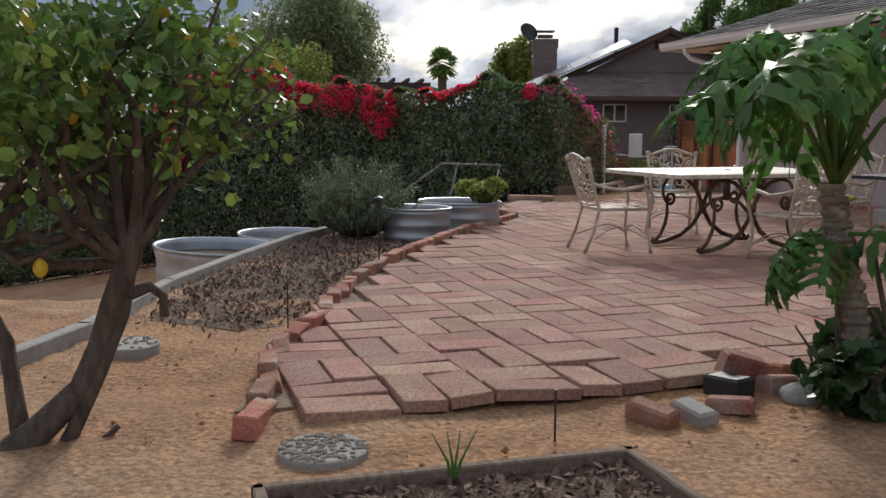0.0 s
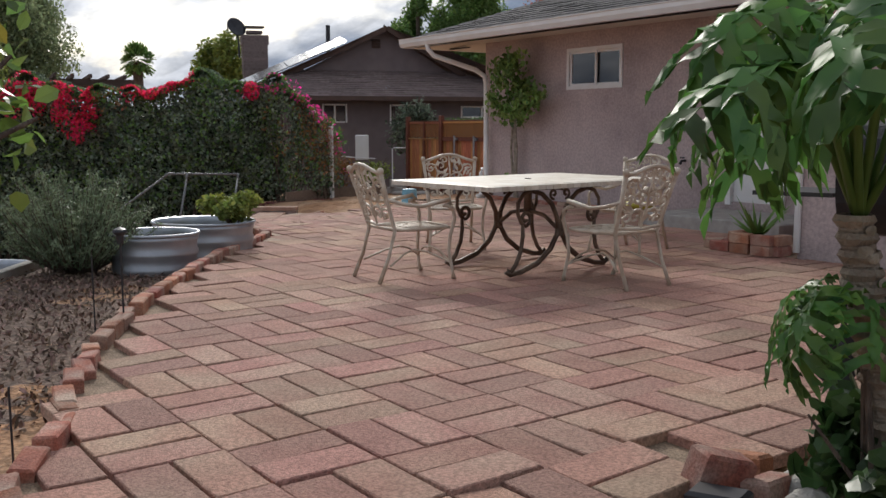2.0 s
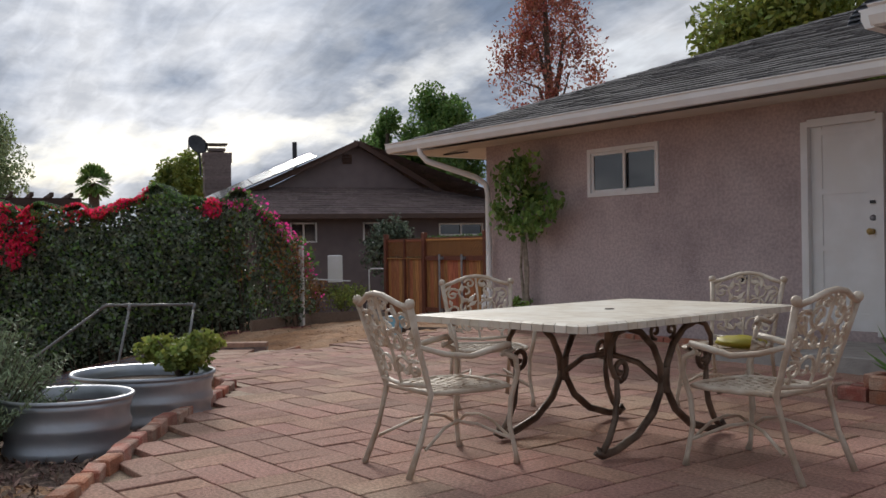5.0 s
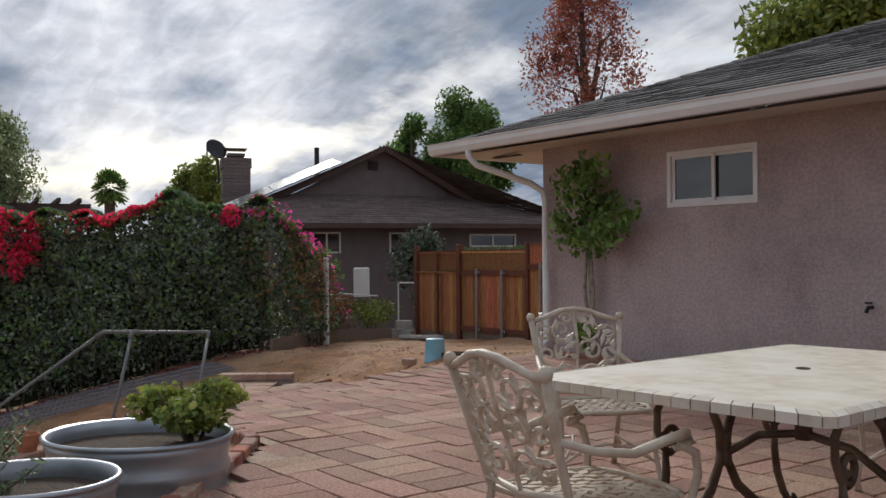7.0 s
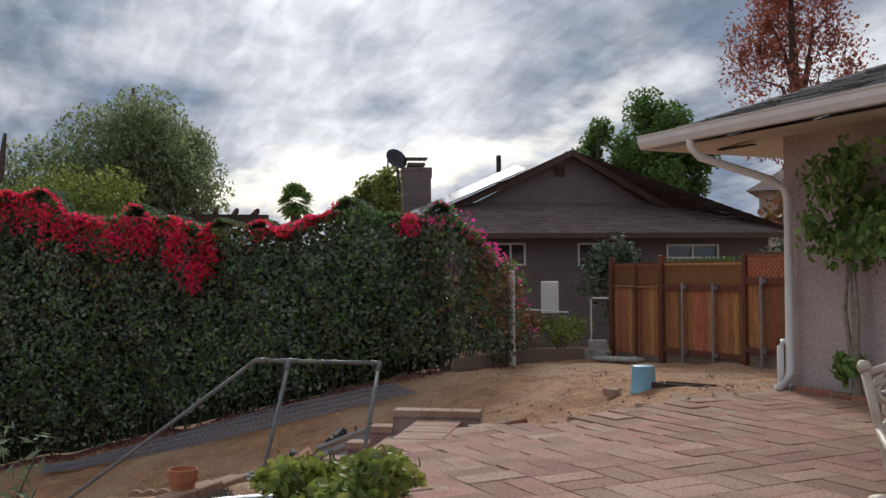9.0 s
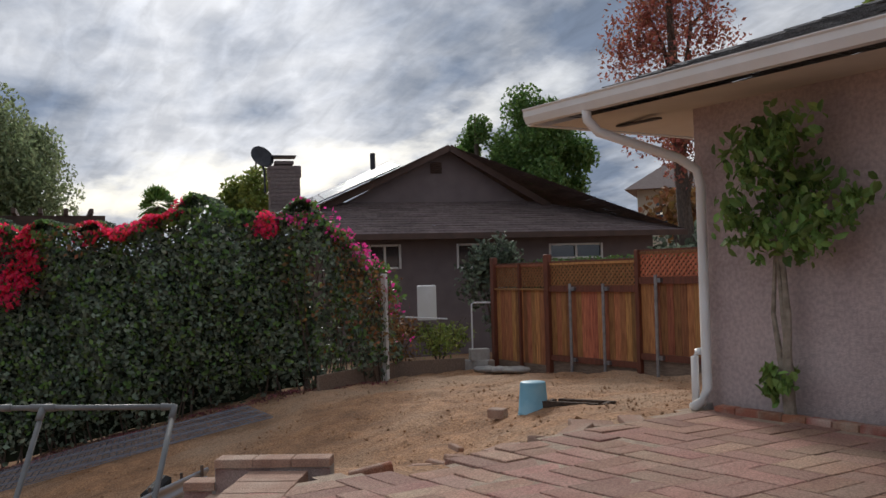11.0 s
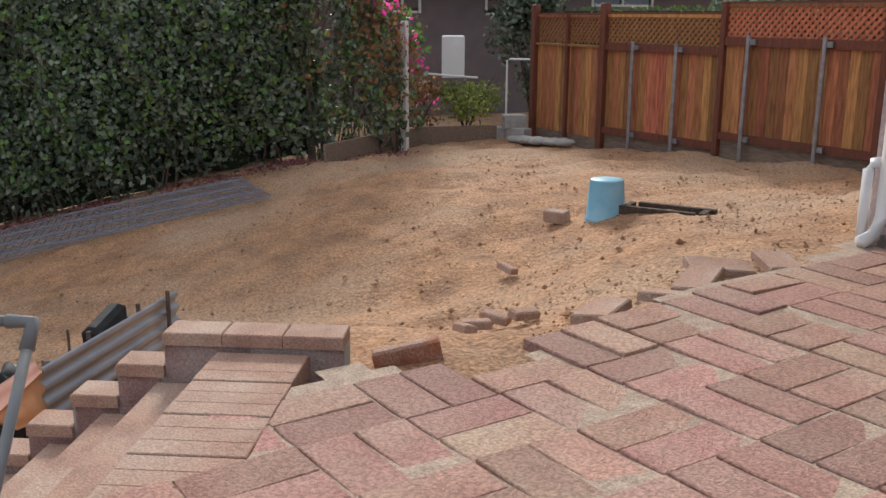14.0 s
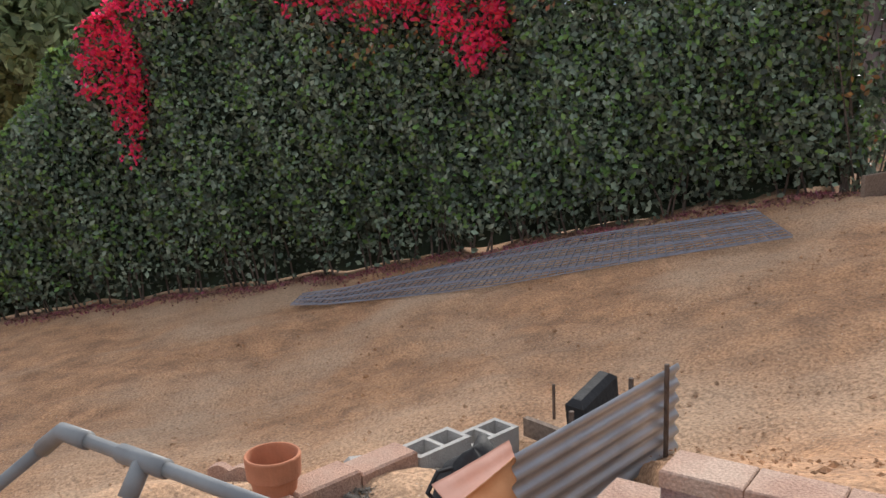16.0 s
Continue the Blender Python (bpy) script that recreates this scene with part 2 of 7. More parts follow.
M = {
    "dirt": mat("dirt", (0.44, 0.238, 0.122), (0.26, 0.14, 0.075), 3.2, 0.95, 0.75, 24, c=(0.41, 0.268, 0.168), cscale=0.55, grain=0.3, gscale=42, depth=0.035, speck=((7.0, 0.07, (0.17, 0.10, 0.06)), (17.0, 0.10, (0.50, 0.38, 0.28)), (23.0, 0.10, (0.14, 0.08, 0.05)))),
    "joint": mat("joint_sand", (0.46, 0.35, 0.26), (0.34, 0.25, 0.19), 14, 0.95, 0.5, 60, grain=0.25),
    "sand": mat("sand", (0.33, 0.24, 0.17), (0.20, 0.145, 0.10), 9, 0.95, 0.6, 60, grain=0.3),
    "mulch": mat("mulch", (0.24, 0.165, 0.125), (0.085, 0.06, 0.05), 22, 0.95, 1.0, 45, grain=0.3, gscale=60),
    "chips": mat("wood_chips", (0.29, 0.195, 0.15), (0.12, 0.08, 0.062), 30, 0.95, island=0.55),
    "gravel": mat("gravel", (0.34, 0.30, 0.25), (0.18, 0.15, 0.12), 60, 0.9, 1.0, 90),
    "paver": mat("paver", (0.46, 0.25, 0.198), (0.37, 0.19, 0.152), 4, 0.88, 0.7, 120, vary=0.16, c=(0.46, 0.305, 0.232), cscale=1.6, hue=(0.492, 0.514), grain=0.24, gscale=70, odd=((0.32, 0.165, 0.145), 0.70)),
    "paver_far": mat("paver_far", (0.45, 0.255, 0.195), (0.36, 0.19, 0.15), 4, 0.88, 0.7, 120, island=0.16, c=(0.47, 0.31, 0.236), cscale=1.0, hue=(0.493, 0.516), grain=0.24, gscale=60, odd=((0.32, 0.165, 0.145), 0.72)),
    "brick": mat("brick", (0.42, 0.16, 0.10), (0.30, 0.11, 0.075), 9, 0.88, 0.5, 70, vary=0.25, c=(0.46, 0.33, 0.26), cscale=5, grain=0.22),
    "wallblock": mat("wall_block", (0.34, 0.215, 0.19), (0.25, 0.15, 0.135), 6, 0.9, 0.5, 80, vary=0.1, c=(0.43, 0.34, 0.31), cscale=2.6, grain=0.2),
    "block": mat("block", (0.42, 0.255, 0.185), (0.32, 0.19, 0.14), 7, 0.9, 0.5, 90, c=(0.45, 0.32, 0.245), cscale=3, grain=0.2),
    "stucco": mat("stucco", (0.48, 0.39, 0.378), (0.37, 0.30, 0.294), 2.2, 0.92, 0.45, 70, c=(0.53, 0.44, 0.425), cscale=0.9, grain=0.13, gscale=30),
    "dark_stucco": mat("dark_stucco", (0.20, 0.16, 0.158), (0.17, 0.136, 0.134), 3, 0.92, 0.3, 30),
    "white": mat("white_paint", (0.80, 0.80, 0.79), (0.72, 0.72, 0.71), 4, 0.45, 0.05, 30, c=(0.76, 0.75, 0.72), cscale=2),
    "pvc": mat("white_pipe", (0.78, 0.79, 0.80), (0.70, 0.71, 0.72), 5, 0.35),
    "cream": mat("cast_cream", (0.62, 0.55, 0.45), (0.50, 0.42, 0.33), 12, 0.5, 0.2, 60, c=(0.44, 0.34, 0.25), cscale=6),
    "stone": mat("table_stone", (0.66, 0.60, 0.50), (0.52, 0.45, 0.36), 14, 0.5, 0.15, 60, c=(0.70, 0.66, 0.58), cscale=4, vary=0.12),
    "iron": mat("brown_iron", (0.10, 0.065, 0.045), (0.06, 0.04, 0.03), 14, 0.5, 0.2, 50, metal=0.3, c=(0.2, 0.15, 0.11), cscale=6),
    "galv": mat("galvanised", (0.42, 0.45, 0.49), (0.30, 0.32, 0.36), 6, 0.42, 0.05, 30, metal=0.75, c=(0.5, 0.52, 0.55), cscale=3),
    "wire": mat("wire", (0.22, 0.215, 0.245), (0.15, 0.15, 0.175), 12, 0.55, metal=0.4),
    "steel": mat("steel_tube", (0.36, 0.37, 0.40), (0.25, 0.26, 0.28), 12, 0.4, metal=0.7),
    "greypipe": mat("grey_pipe", (0.19, 0.195, 0.195), (0.13, 0.135, 0.14), 8, 0.5, 0.1, 40),
    "redwood": mat("redwood", (0.46, 0.19, 0.08), (0.25, 0.09, 0.038), 6, 0.6, 0.3, 18, stretch=(6, 6, 0.7), vary=0.4),
    "redpost": mat("redwood_post", (0.19, 0.06, 0.035), (0.11, 0.04, 0.025), 6, 0.65, 0.3, 20, stretch=(5, 5, 0.8)),
    "oldwood": mat("old_wood", (0.27, 0.20, 0.15), (0.16, 0.115, 0.09), 8, 0.9, 0.5, 30, stretch=(1, 6, 6)),
    "shingle": mat("shingle", (0.17, 0.165, 0.165), (0.10, 0.095, 0.095), 30, 0.95, 0.5, 200, vary=0.2, island=0.22, grain=0.3),
    "shingle2": mat("brown_shingle", (0.20, 0.15, 0.142), (0.13, 0.097, 0.093), 12, 0.95, 0.4, 80, island=0.2, grain=0.2),
    "fascia": mat("brown_fascia", (0.11, 0.065, 0.05), (0.08, 0.05, 0.04), 5, 0.7),
    "solar": mat("solar", (0.07, 0.08, 0.10), (0.05, 0.055, 0.07), 3, 0.15, spec=1.0),
    "glassdark": mat("window_glass", (0.02, 0.024, 0.03), (0.015, 0.018, 0.022), 1, 0.04, spec=0.9),
    "chimney": mat("chimney", (0.24, 0.19, 0.18), (0.18, 0.14, 0.13), 10, 0.9, 0.4, 40, vary=0.15),
    "darkmetal": mat("dark_metal", (0.05, 0.05, 0.055), (0.035, 0.035, 0.04), 10, 0.45, metal=0.4),
    "bark": mat("bark", (0.16, 0.12, 0.095), (0.075, 0.055, 0.045), 14, 0.95, 0.9, 40, stretch=(2, 2, 0.6)),
    "scarred": mat("scarred_bark", (0.25, 0.20, 0.16), (0.10, 0.075, 0.06), 18, 0.95, 0.9, 50, c=(0.34, 0.29, 0.23), cscale=9),
    "palebark": mat("pale_bark", (0.36, 0.31, 0.25), (0.2, 0.17, 0.13), 14, 0.9, 0.6, 40),
    "blue": mat("blue_plastic", (0.19, 0.42, 0.54), (0.16, 0.37, 0.49), 6, 0.45, c=(0.26, 0.48, 0.58), cscale=4),
    "terracotta": mat("terracotta", (0.48, 0.19, 0.10), (0.38, 0.15, 0.08), 8, 0.85, 0.2, 60),
    "concrete": mat("concrete", (0.42, 0.40, 0.37), (0.32, 0.30, 0.28), 9, 0.9, 0.5, 80),
    "black": mat("black_cloth", (0.02, 0.02, 0.022), (0.012, 0.012, 0.013), 8, 0.75, 0.3, 30),
    "orange": mat("orange_cloth", (0.62, 0.29, 0.13), (0.50, 0.20, 0.08), 6, 0.7, 0.2, 20),
    "peach": mat("peach_cloth", (0.86, 0.50, 0.38), (0.80, 0.42, 0.30), 6, 0.7, 0.2, 20),
    "soil": mat("soil", (0.11, 0.075, 0.055), (0.06, 0.045, 0.035), 30, 0.95, 0.9, 70),
    "vinyl": mat("soffit", (0.66, 0.60, 0.50), (0.60, 0.54, 0.45), 3, 0.7),
    "brass": mat("brass", (0.6, 0.42, 0.16), (0.5, 0.35, 0.13), 8, 0.3, metal=0.9),
    "hedge": leaf_mat("hedge_leaf", (0.22, 0.265, 0.185), (0.09, 0.125, 0.085), 0.75, rough=0.46, trans=0.3),
    # near-black green: the shade inside the hedges, put into the colour
    "hedge_shade": mat("hedge_inner_shade", (0.035, 0.05, 0.028), (0.022, 0.03, 0.018), 6, 0.95, 0.8, 14),
    "bract": leaf_mat("bougainvillea_red", (0.93, 0.05, 0.17), (0.86, 0.07, 0.13), 0.22, trans=0.62),
    "bract2": leaf_mat("bougainvillea_magenta", (0.92, 0.07, 0.42), (0.84, 0.08, 0.32), 0.25, trans=0.6),
    "orangeleaf": leaf_mat("orange_leaf", (0.30, 0.13, 0.05), (0.20, 0.13, 0.05), 0.4),
    "citrus": leaf_mat("citrus_leaf", (0.20, 0.31, 0.07), (0.08, 0.15, 0.04), 0.5, rough=0.35, trans=0.35),
    "citrus_y": leaf_mat("citrus_yellow", (0.48, 0.40, 0.05), (0.38, 0.32, 0.04), 0.3),
    "lemon": mat("lemon", (0.75, 0.50, 0.04), (0.66, 0.42, 0.03), 20, 0.45, 0.2, 80),
    "philo": leaf_mat("philodendron_leaf", (0.13, 0.27, 0.05), (0.045, 0.12, 0.04), 0.45, rough=0.42, trans=0.4),
    "ivy": leaf_mat("ivy_leaf", (0.05, 0.10, 0.03), (0.025, 0.055, 0.02), 0.4, rough=0.35),
    "vine": leaf_mat("vine_leaf", (0.25, 0.38, 0.10), (0.11, 0.20, 0.055), 0.45, trans=0.35),
    "rosemary": leaf_mat("rosemary_leaf", (0.26, 0.32, 0.19), (0.14, 0.19, 0.11), 0.35),
    "pepper": leaf_mat("pepper_leaf", (0.33, 0.39, 0.21), (0.20, 0.25, 0.13), 0.5, trans=0.55),
    "green": leaf_mat("green_leaf", (0.19, 0.31, 0.08), (0.09, 0.17, 0.05), 0.4, trans=0.4),
    "yellowgreen": leaf_mat("yellow_green_leaf", (0.32, 0.36, 0.08), (0.16, 0.22, 0.06), 0.45, trans=0.4),
    "redleaf": leaf_mat("red_leaf", (0.48, 0.17, 0.12), (0.32, 0.13, 0.09), 0.4, trans=0.4),
    "herb": leaf_mat("herb_leaf", (0.17, 0.27, 0.07), (0.08, 0.15, 0.04), 0.4),
    "litter": leaf_mat("leaf_litter", (0.30, 0.08, 0.10), (0.20, 0.12, 0.08), 0.5),
}


# ---- building helpers ----
def mk(name, verts, faces, material, parent=None, label="", smooth=False):
    me = bpy.data.meshes.new(name)
    me.from_pydata([tuple(v) for v in verts], [], faces)
    if smooth:
        me.polygons.foreach_set("use_smooth", [True] * len(me.polygons))
    me.materials.append(M[material])
    ob = new(name, me)
    if parent:
        ob.parent = parent
    if label:
        tagged(ob, label)
    return ob


class Geo:
    """Collects simple shapes for one mesh."""

    def __init__(self):
        self.v, self.f = [], []

    def add(self, v, f):
        n = len(self.v)
        self.v += [tuple(p) for p in v]
        self.f += [tuple(i + n for i in q) for q in f]
        return self

    def box(self, c, s, rz=0.0, rx=0.0, ry=0.0, ch=0.0):
        """A box with centre c, size s, turned, with top edges chamfered by ch."""
        hx, hy, hz = s[0] / 2, s[1] / 2, s[2] / 2
        m = pose(*c, rx, ry, rz)
        if ch:
            r = [(-hx, -hy, -hz), (hx, -hy, -hz), (hx, hy, -hz), (-hx, hy, -hz), (-hx, -hy, hz - ch), (hx, -hy, hz - ch), (hx, hy, hz - ch), (-hx, hy, hz - ch),
                 (-hx + ch, -hy + ch, hz), (hx - ch, -hy + ch, hz), (hx - ch, hy - ch, hz), (-hx + ch, hy - ch, hz)]
            f = [(3, 2, 1, 0), (0, 1, 5, 4), (1, 2, 6, 5), (2, 3, 7, 6), (3, 0, 4, 7), (4, 5, 9, 8), (5, 6, 10, 9), (6, 7, 11, 10), (7, 4, 8, 11), (8, 9, 10, 11)]
        else:
            r = [(x * hx, y * hy, z * hz) for z in (-1, 1) for x, y in ((-1, -1), (1, -1), (1, 1), (-1, 1))]
            f = [(3, 2, 1, 0), (4, 5, 6, 7), (0, 1, 5, 4), (1, 2, 6, 5), (2, 3, 7, 6), (3, 0, 4, 7)]
        return self.add([m @ Vector(p) for p in r], f)

    def tube(self, pts, r, n=6, cap=True):
        """A tube along pts; r is one radius or one for each point."""
        pts = [Vector(p) for p in pts]
        rs = r if isinstance(r, (list, tuple)) else [r] * len(pts)
        v, f = [], []
        ref = Vector((0.31, 0.17, 0.93))
        for i, p in enumerate(pts):
            d = (pts[min(i + 1, len(pts) - 1)] - pts[max(i - 1, 0)]).normalized()
            a = d.cross(ref)
            a = a.normalized() if a.length > 1e-4 else Vector((1, 0, 0))
            b = d.cross(a)
            for k in range(n):
                w = 2 * math.pi * k / n
                v.append(p + (a * math.cos(w) + b * math.sin(w)) * rs[i])
        for i in range(len(pts) - 1):
            for k in range(n):
                f.append((i * n + k, i * n + (k + 1) % n, (i + 1) * n + (k + 1) % n, (i + 1) * n + k))
        if cap:
            f.append(tuple(range(n))[::-1])
            f.append(tuple((len(pts) - 1) * n + k for k in range(n)))
        return self.add(v, f)

    def lathe(self, prof, n=24, c=(0, 0, 0), sx=1.0, sy=1.0, rz=0.0, wob=0.0):
        """A turned shape from (radius, z) pairs."""
        v, f = [], []
        m = pose(*c, 0, 0, rz)
        for r, z in prof:
            for k in range(n):
                w = 2 * math.pi * k / n
                v.append(m @ Vector((r * sx * math.cos(w), r * sy * math.sin(w), z)))
        for i in range(len(prof) - 1):
            for k in range(n):
                f.append((i * n + k, i * n + (k + 1) % n, (i + 1) * n + (k + 1) % n, (i + 1) * n + k))
        return self.add(v, f)

    def prism(self, poly, z0, z1):
        n = len(poly)
        v = [(x, y, z0) for x, y in poly] + [(x, y, z1) for x, y in poly]
        f = [tuple(range(n))[::-1], tuple(range(n, 2 * n))] + [(i, (i + 1) % n, n + (i + 1) % n, n + i) for i in range(n)]
        return self.add(v, f)

    def ob(self, name, material, parent=None, label="", smooth=False):
        return mk(name, self.v, self.f, material, parent, label, smooth)


def empty(name, loc=(0, 0, 0), rz=0.0):
    e = new(name)
    e.matrix_world = pose(*loc, 0, 0, rz)
    return e


def thing(ob, label, category, group="", kind=""):
    return tagged(ob, label, category, group, kind)


def leaves(name, pts, size, material, parent=None, seed=1, droop=0.0, aspect=0.55, label="", normals=None, fold=0.25, oval=False):
    """Many small folded leaves, two faces each, at the points."""
    rng = np.random.default_rng(seed)
    p = np.asarray(pts, float)
    n = len(p)
    d = rng.normal(size=(n, 3))
    d[:, 2] -= droop
    d /= np.linalg.norm(d, axis=1)[:, None]
    nn = rng.normal(size=(n, 3)) * 0.7 + (0, 0, 0.6)
    if normals is not None:
        nn = rng.normal(size=(n, 3)) * 0.55 + np.asarray(normals) * 1.0
    s = np.cross(d, nn)
    s /= np.linalg.norm(s, axis=1)[:, None] + 1e-9
    up = np.cross(s, d)
    L = size * rng.uniform(0.6, 1.25, n)[:, None]
    W = L * aspect * 0.5
    a, b = p - d * L * 0.5, p + d * L * 0.5
    l = p + s * W + up * W * fold
    r = p - s * W + up * W * fold
    v = np.empty((n, 4, 3))
    v[:, 0], v[:, 1], v[:, 2], v[:, 3] = a, l, b, r
    if oval:
        q1, q2 = p - d * L * 0.2, p + d * L * 0.18
        v = np.stack([a, q1 + s * W * 0.95 + up * W * fold, q2 + s * W + up * W * fold, b - up * L * 0.08, q2 - s * W + up * W * fold, q1 - s * W * 0.95 + up * W * fold, q1, q2], 1)
        me = bpy.data.meshes.new(name)
        quad = [(0, 6, 1), (1, 6, 7, 2), (2, 7, 3), (0, 5, 6), (5, 4, 7, 6), (4, 3, 7)]
        me.from_pydata(v.reshape(-1, 3).tolist(), [], [tuple(k + 8 * j for k in f) for j in range(n) for f in quad])
        me.materials.append(M[material])
        ob = new(name, me)
        if parent:
            ob.parent = parent
        if label:
            tagged(ob, label)
        return ob
    me = bpy.data.meshes.new(name)
    i = np.arange(n) * 4
    tri = np.empty((n, 2, 3), int)
    tri[:, 0] = np.stack([i, i + 2, i + 1], 1)
    tri[:, 1] = np.stack([i, i + 3, i + 2], 1)
    tri = tri.reshape(-1, 3)
    me.vertices.add(n * 4)
    me.vertices.foreach_set("co", v.reshape(-1))
    me.loops.add(len(tri) * 3)
    me.loops.foreach_set("vertex_index", tri.reshape(-1).astype(np.int32))
    me.polygons.add(len(tri))
    me.polygons.foreach_set("loop_start", np.arange(0, len(tri) * 3, 3, dtype=np.int32))
    me.polygons.foreach_set("loop_total", np.full(len(tri), 3, dtype=np.int32))
    me.update()
    me.validate()
    me.materials.append(M[material])
    ob = new(name, me)
    if parent:
        ob.parent = parent
    if label:
        tagged(ob, label)
    return ob


def blob_points(centre, radii, n, rng, shell=0.55, lumps=9, lump=0.42):
    """Points in a crown made of lumps, denser towards the outside."""
    c, R = np.array(centre), np.array(radii)
    out = []
    dirs = rng.normal(size=(lumps, 3))
    dirs /= np.linalg.norm(dirs, axis=1)[:, None]
    cs = dirs * rng.uniform(0.35, 0.72, (lumps, 1))
    rs = rng.uniform(0.6, 1.1, lumps) * lump
    for k in range(lumps):
        m = int(n * rs[k] ** 2 / (rs ** 2).sum()) + 1
        d = rng.normal(size=(m, 3))
        d /= np.linalg.norm(d, axis=1)[:, None]
        r = rng.uniform(shell, 1.08, (m, 1))
        out.append(c + (cs[k] + d * r * rs[k]) * R)
    return np.concatenate(out)


# ---- ground ----
EDGE = [(2.32, 0.60), (1.54, 0.80), (0.75, 0.99), (-0.06, 1.33), (-1.03, 1.72), (-2.05, 2.25), (-3.2, 3.0), (-4.0, 3.55), (-4.75, 4.2), (-5.3, 4.62)]
BOARD = [(9.0, -4.5), (3.0, -1.6), (0.04, -0.11), (-1.48, 0.38), (-2.8, 0.99), (-4.16, 1.68), (-4.9, 2.17), (-5.9, 2.9)]
UPPER = BOARD + [(-6.3, 4.4), (-6.7, 4.75), (-7.85, 5.75), (-8.75, 6.5), (-8.1, 6.9), (-8.0, 8.4), (-8.3, 9.3), (-8.6, 10.2), (-8.6, 30), (12, 30), (12, -4.5)]


def seg_dist(px, py, poly):
    """Signed distance to a polygon, positive outside."""
    inside = np.zeros(px.shape, bool)
    best = np.full(px.shape, 1e9)
    n = len(poly)
    for i in range(n):
        (x0, y0), (x1, y1) = poly[i], poly[(i + 1) % n]
        dx, dy = x1 - x0, y1 - y0
        t = np.clip(((px - x0) * dx + (py - y0) * dy) / (dx * dx + dy * dy), 0, 1)
        best = np.minimum(best, np.hypot(px - x0 - t * dx, py - y0 - t * dy))
        if y0 != y1:
            hit = ((y0 > py) != (y1 > py)) & (px < dx * (py - y0) / dy + x0)
            inside ^= hit
    return np.where(inside, -best, best)


def settle(x, y):
    """How far the terrace has sunk towards the steps."""
    return -0.075 * np.clip((-6.2 - x) / 1.6, 0, 1) * np.clip((8.4 - y) / 1.6, 0, 1)


def ground_z(x, y):
    x, y = np.asarray(x, float), np.asarray(y, float)
    low = -0.353 + 0.05 * (np.maximum(x, -24) + 10.87) + 0.24 * np.minimum(0, np.clip(y, 4, 99) - 9.8) + 0.12 * np.minimum(0, np.maximum(y, -6) - 4) + 0.015 * np.clip(y - 9.8, 0, 6)
    low = low + 0.2 * np.clip((x + 14.5) / 2, 0, 1) * np.clip((7 - y) / 1.5, 0, 1)
    low = np.where(y < 7, np.maximum(low, -1.0 - 0.45 * np.clip(-x - 10.9, 0, 99) - 0.3 * np.clip(3.6 - y, 0, 9)), low)
    low = np.where(x > -7, np.maximum(low, -0.75 - 0.4 * np.clip(-x - 5, 0, 2)), low)
    d = seg_dist(x, y, UPPER)
    reach = np.where(y > 6.3, 2.6, 0.22)
    k = np.clip(d / reach, 0, 1)
    k = k * k * (3 - 2 * k)
    up = -0.10 + 0.042 * np.clip((x - 1.3) / 0.6, 0, 1) + 1.3 * settle(x, y)
    return up * (1 - k) + np.minimum(low, -0.1) * k


def gz(x, y):
    return float(ground_z(np.array([x]), np.array([y]))[0])


gx = np.concatenate([[-600, -250, -120, -70, -45, -34], np.arange(-28, -18, 0.5), np.arange(-18, -8.2, 0.075), np.arange(-8.2, 7, 0.11), np.arange(7, 14, 1.0), [30, 80, 250, 600]])
gy = np.concatenate([[-600, -250, -100, -40, -20], np.arange(-12, -4, 1.0), np.arange(-4, 3, 0.11), np.arange(3, 13.9, 0.075), np.arange(13.9, 15, 0.11), np.arange(15, 26, 1.0), [40, 80, 160, 600]])
X, Y = np.meshgrid(gx, gy)
Z = ground_z(X, Y)
rough = np.array([[noise.fractal(Vector((a * 1.1, b * 1.1, 0.3)), 0.8, 2.1, 5) if -20 < a < 8 and -5 < b < 15 else 0 for a in gx] for b in gy])
onp = seg_dist(X, Y, UPPER)
fine_ = np.array([[noise.fractal(Vector((a * 5.0, b * 5.0, 2.3)), 0.7, 2.2, 3) if -18 < a < 5 and -3 < b < 14 else 0 for a in gx] for b in gy])
Z = Z + rough * np.where(onp > 0.1, 0.07, 0.018) + fine_ * np.where(onp > 0.1, 0.022, 0.009)
nx, ny = len(gx), len(gy)
mk("ground", np.stack([X, Y, Z], -1).reshape(-1, 3), [(j * nx + i, j * nx + i + 1, (j + 1) * nx + i + 1, (j + 1) * nx + i) for j in range(ny - 1) for i in range(nx - 1)], "dirt", smooth=True)
thing(bpy.data.objects["ground"], "bare tan dirt yard, trodden and sloping down to a hedge", "ground", kind="structure")

# ---- house ----
WY = 9.97
house = empty("house", (-8.417, WY, 0))
thing(house, "single-storey house with grey-mauve stucco and grey shingle roof", "house")


def hpart(g, name, material, label="", parent=house, smooth=False):
    ob = g.ob(name, material, None, label, smooth)
    ob.parent = parent
    ob.matrix_parent_inverse = parent.matrix_world.inverted()
    return ob


bpy.context.view_layer.update()
# wall with openings for the window and the door: x0, x1, z0, z1
WIN, DOOR = (-6.43, -5.30, 1.70, 2.295), (-3.40, -2.70, 0.235, 2.26)
g = Geo()
TOP = 2.62


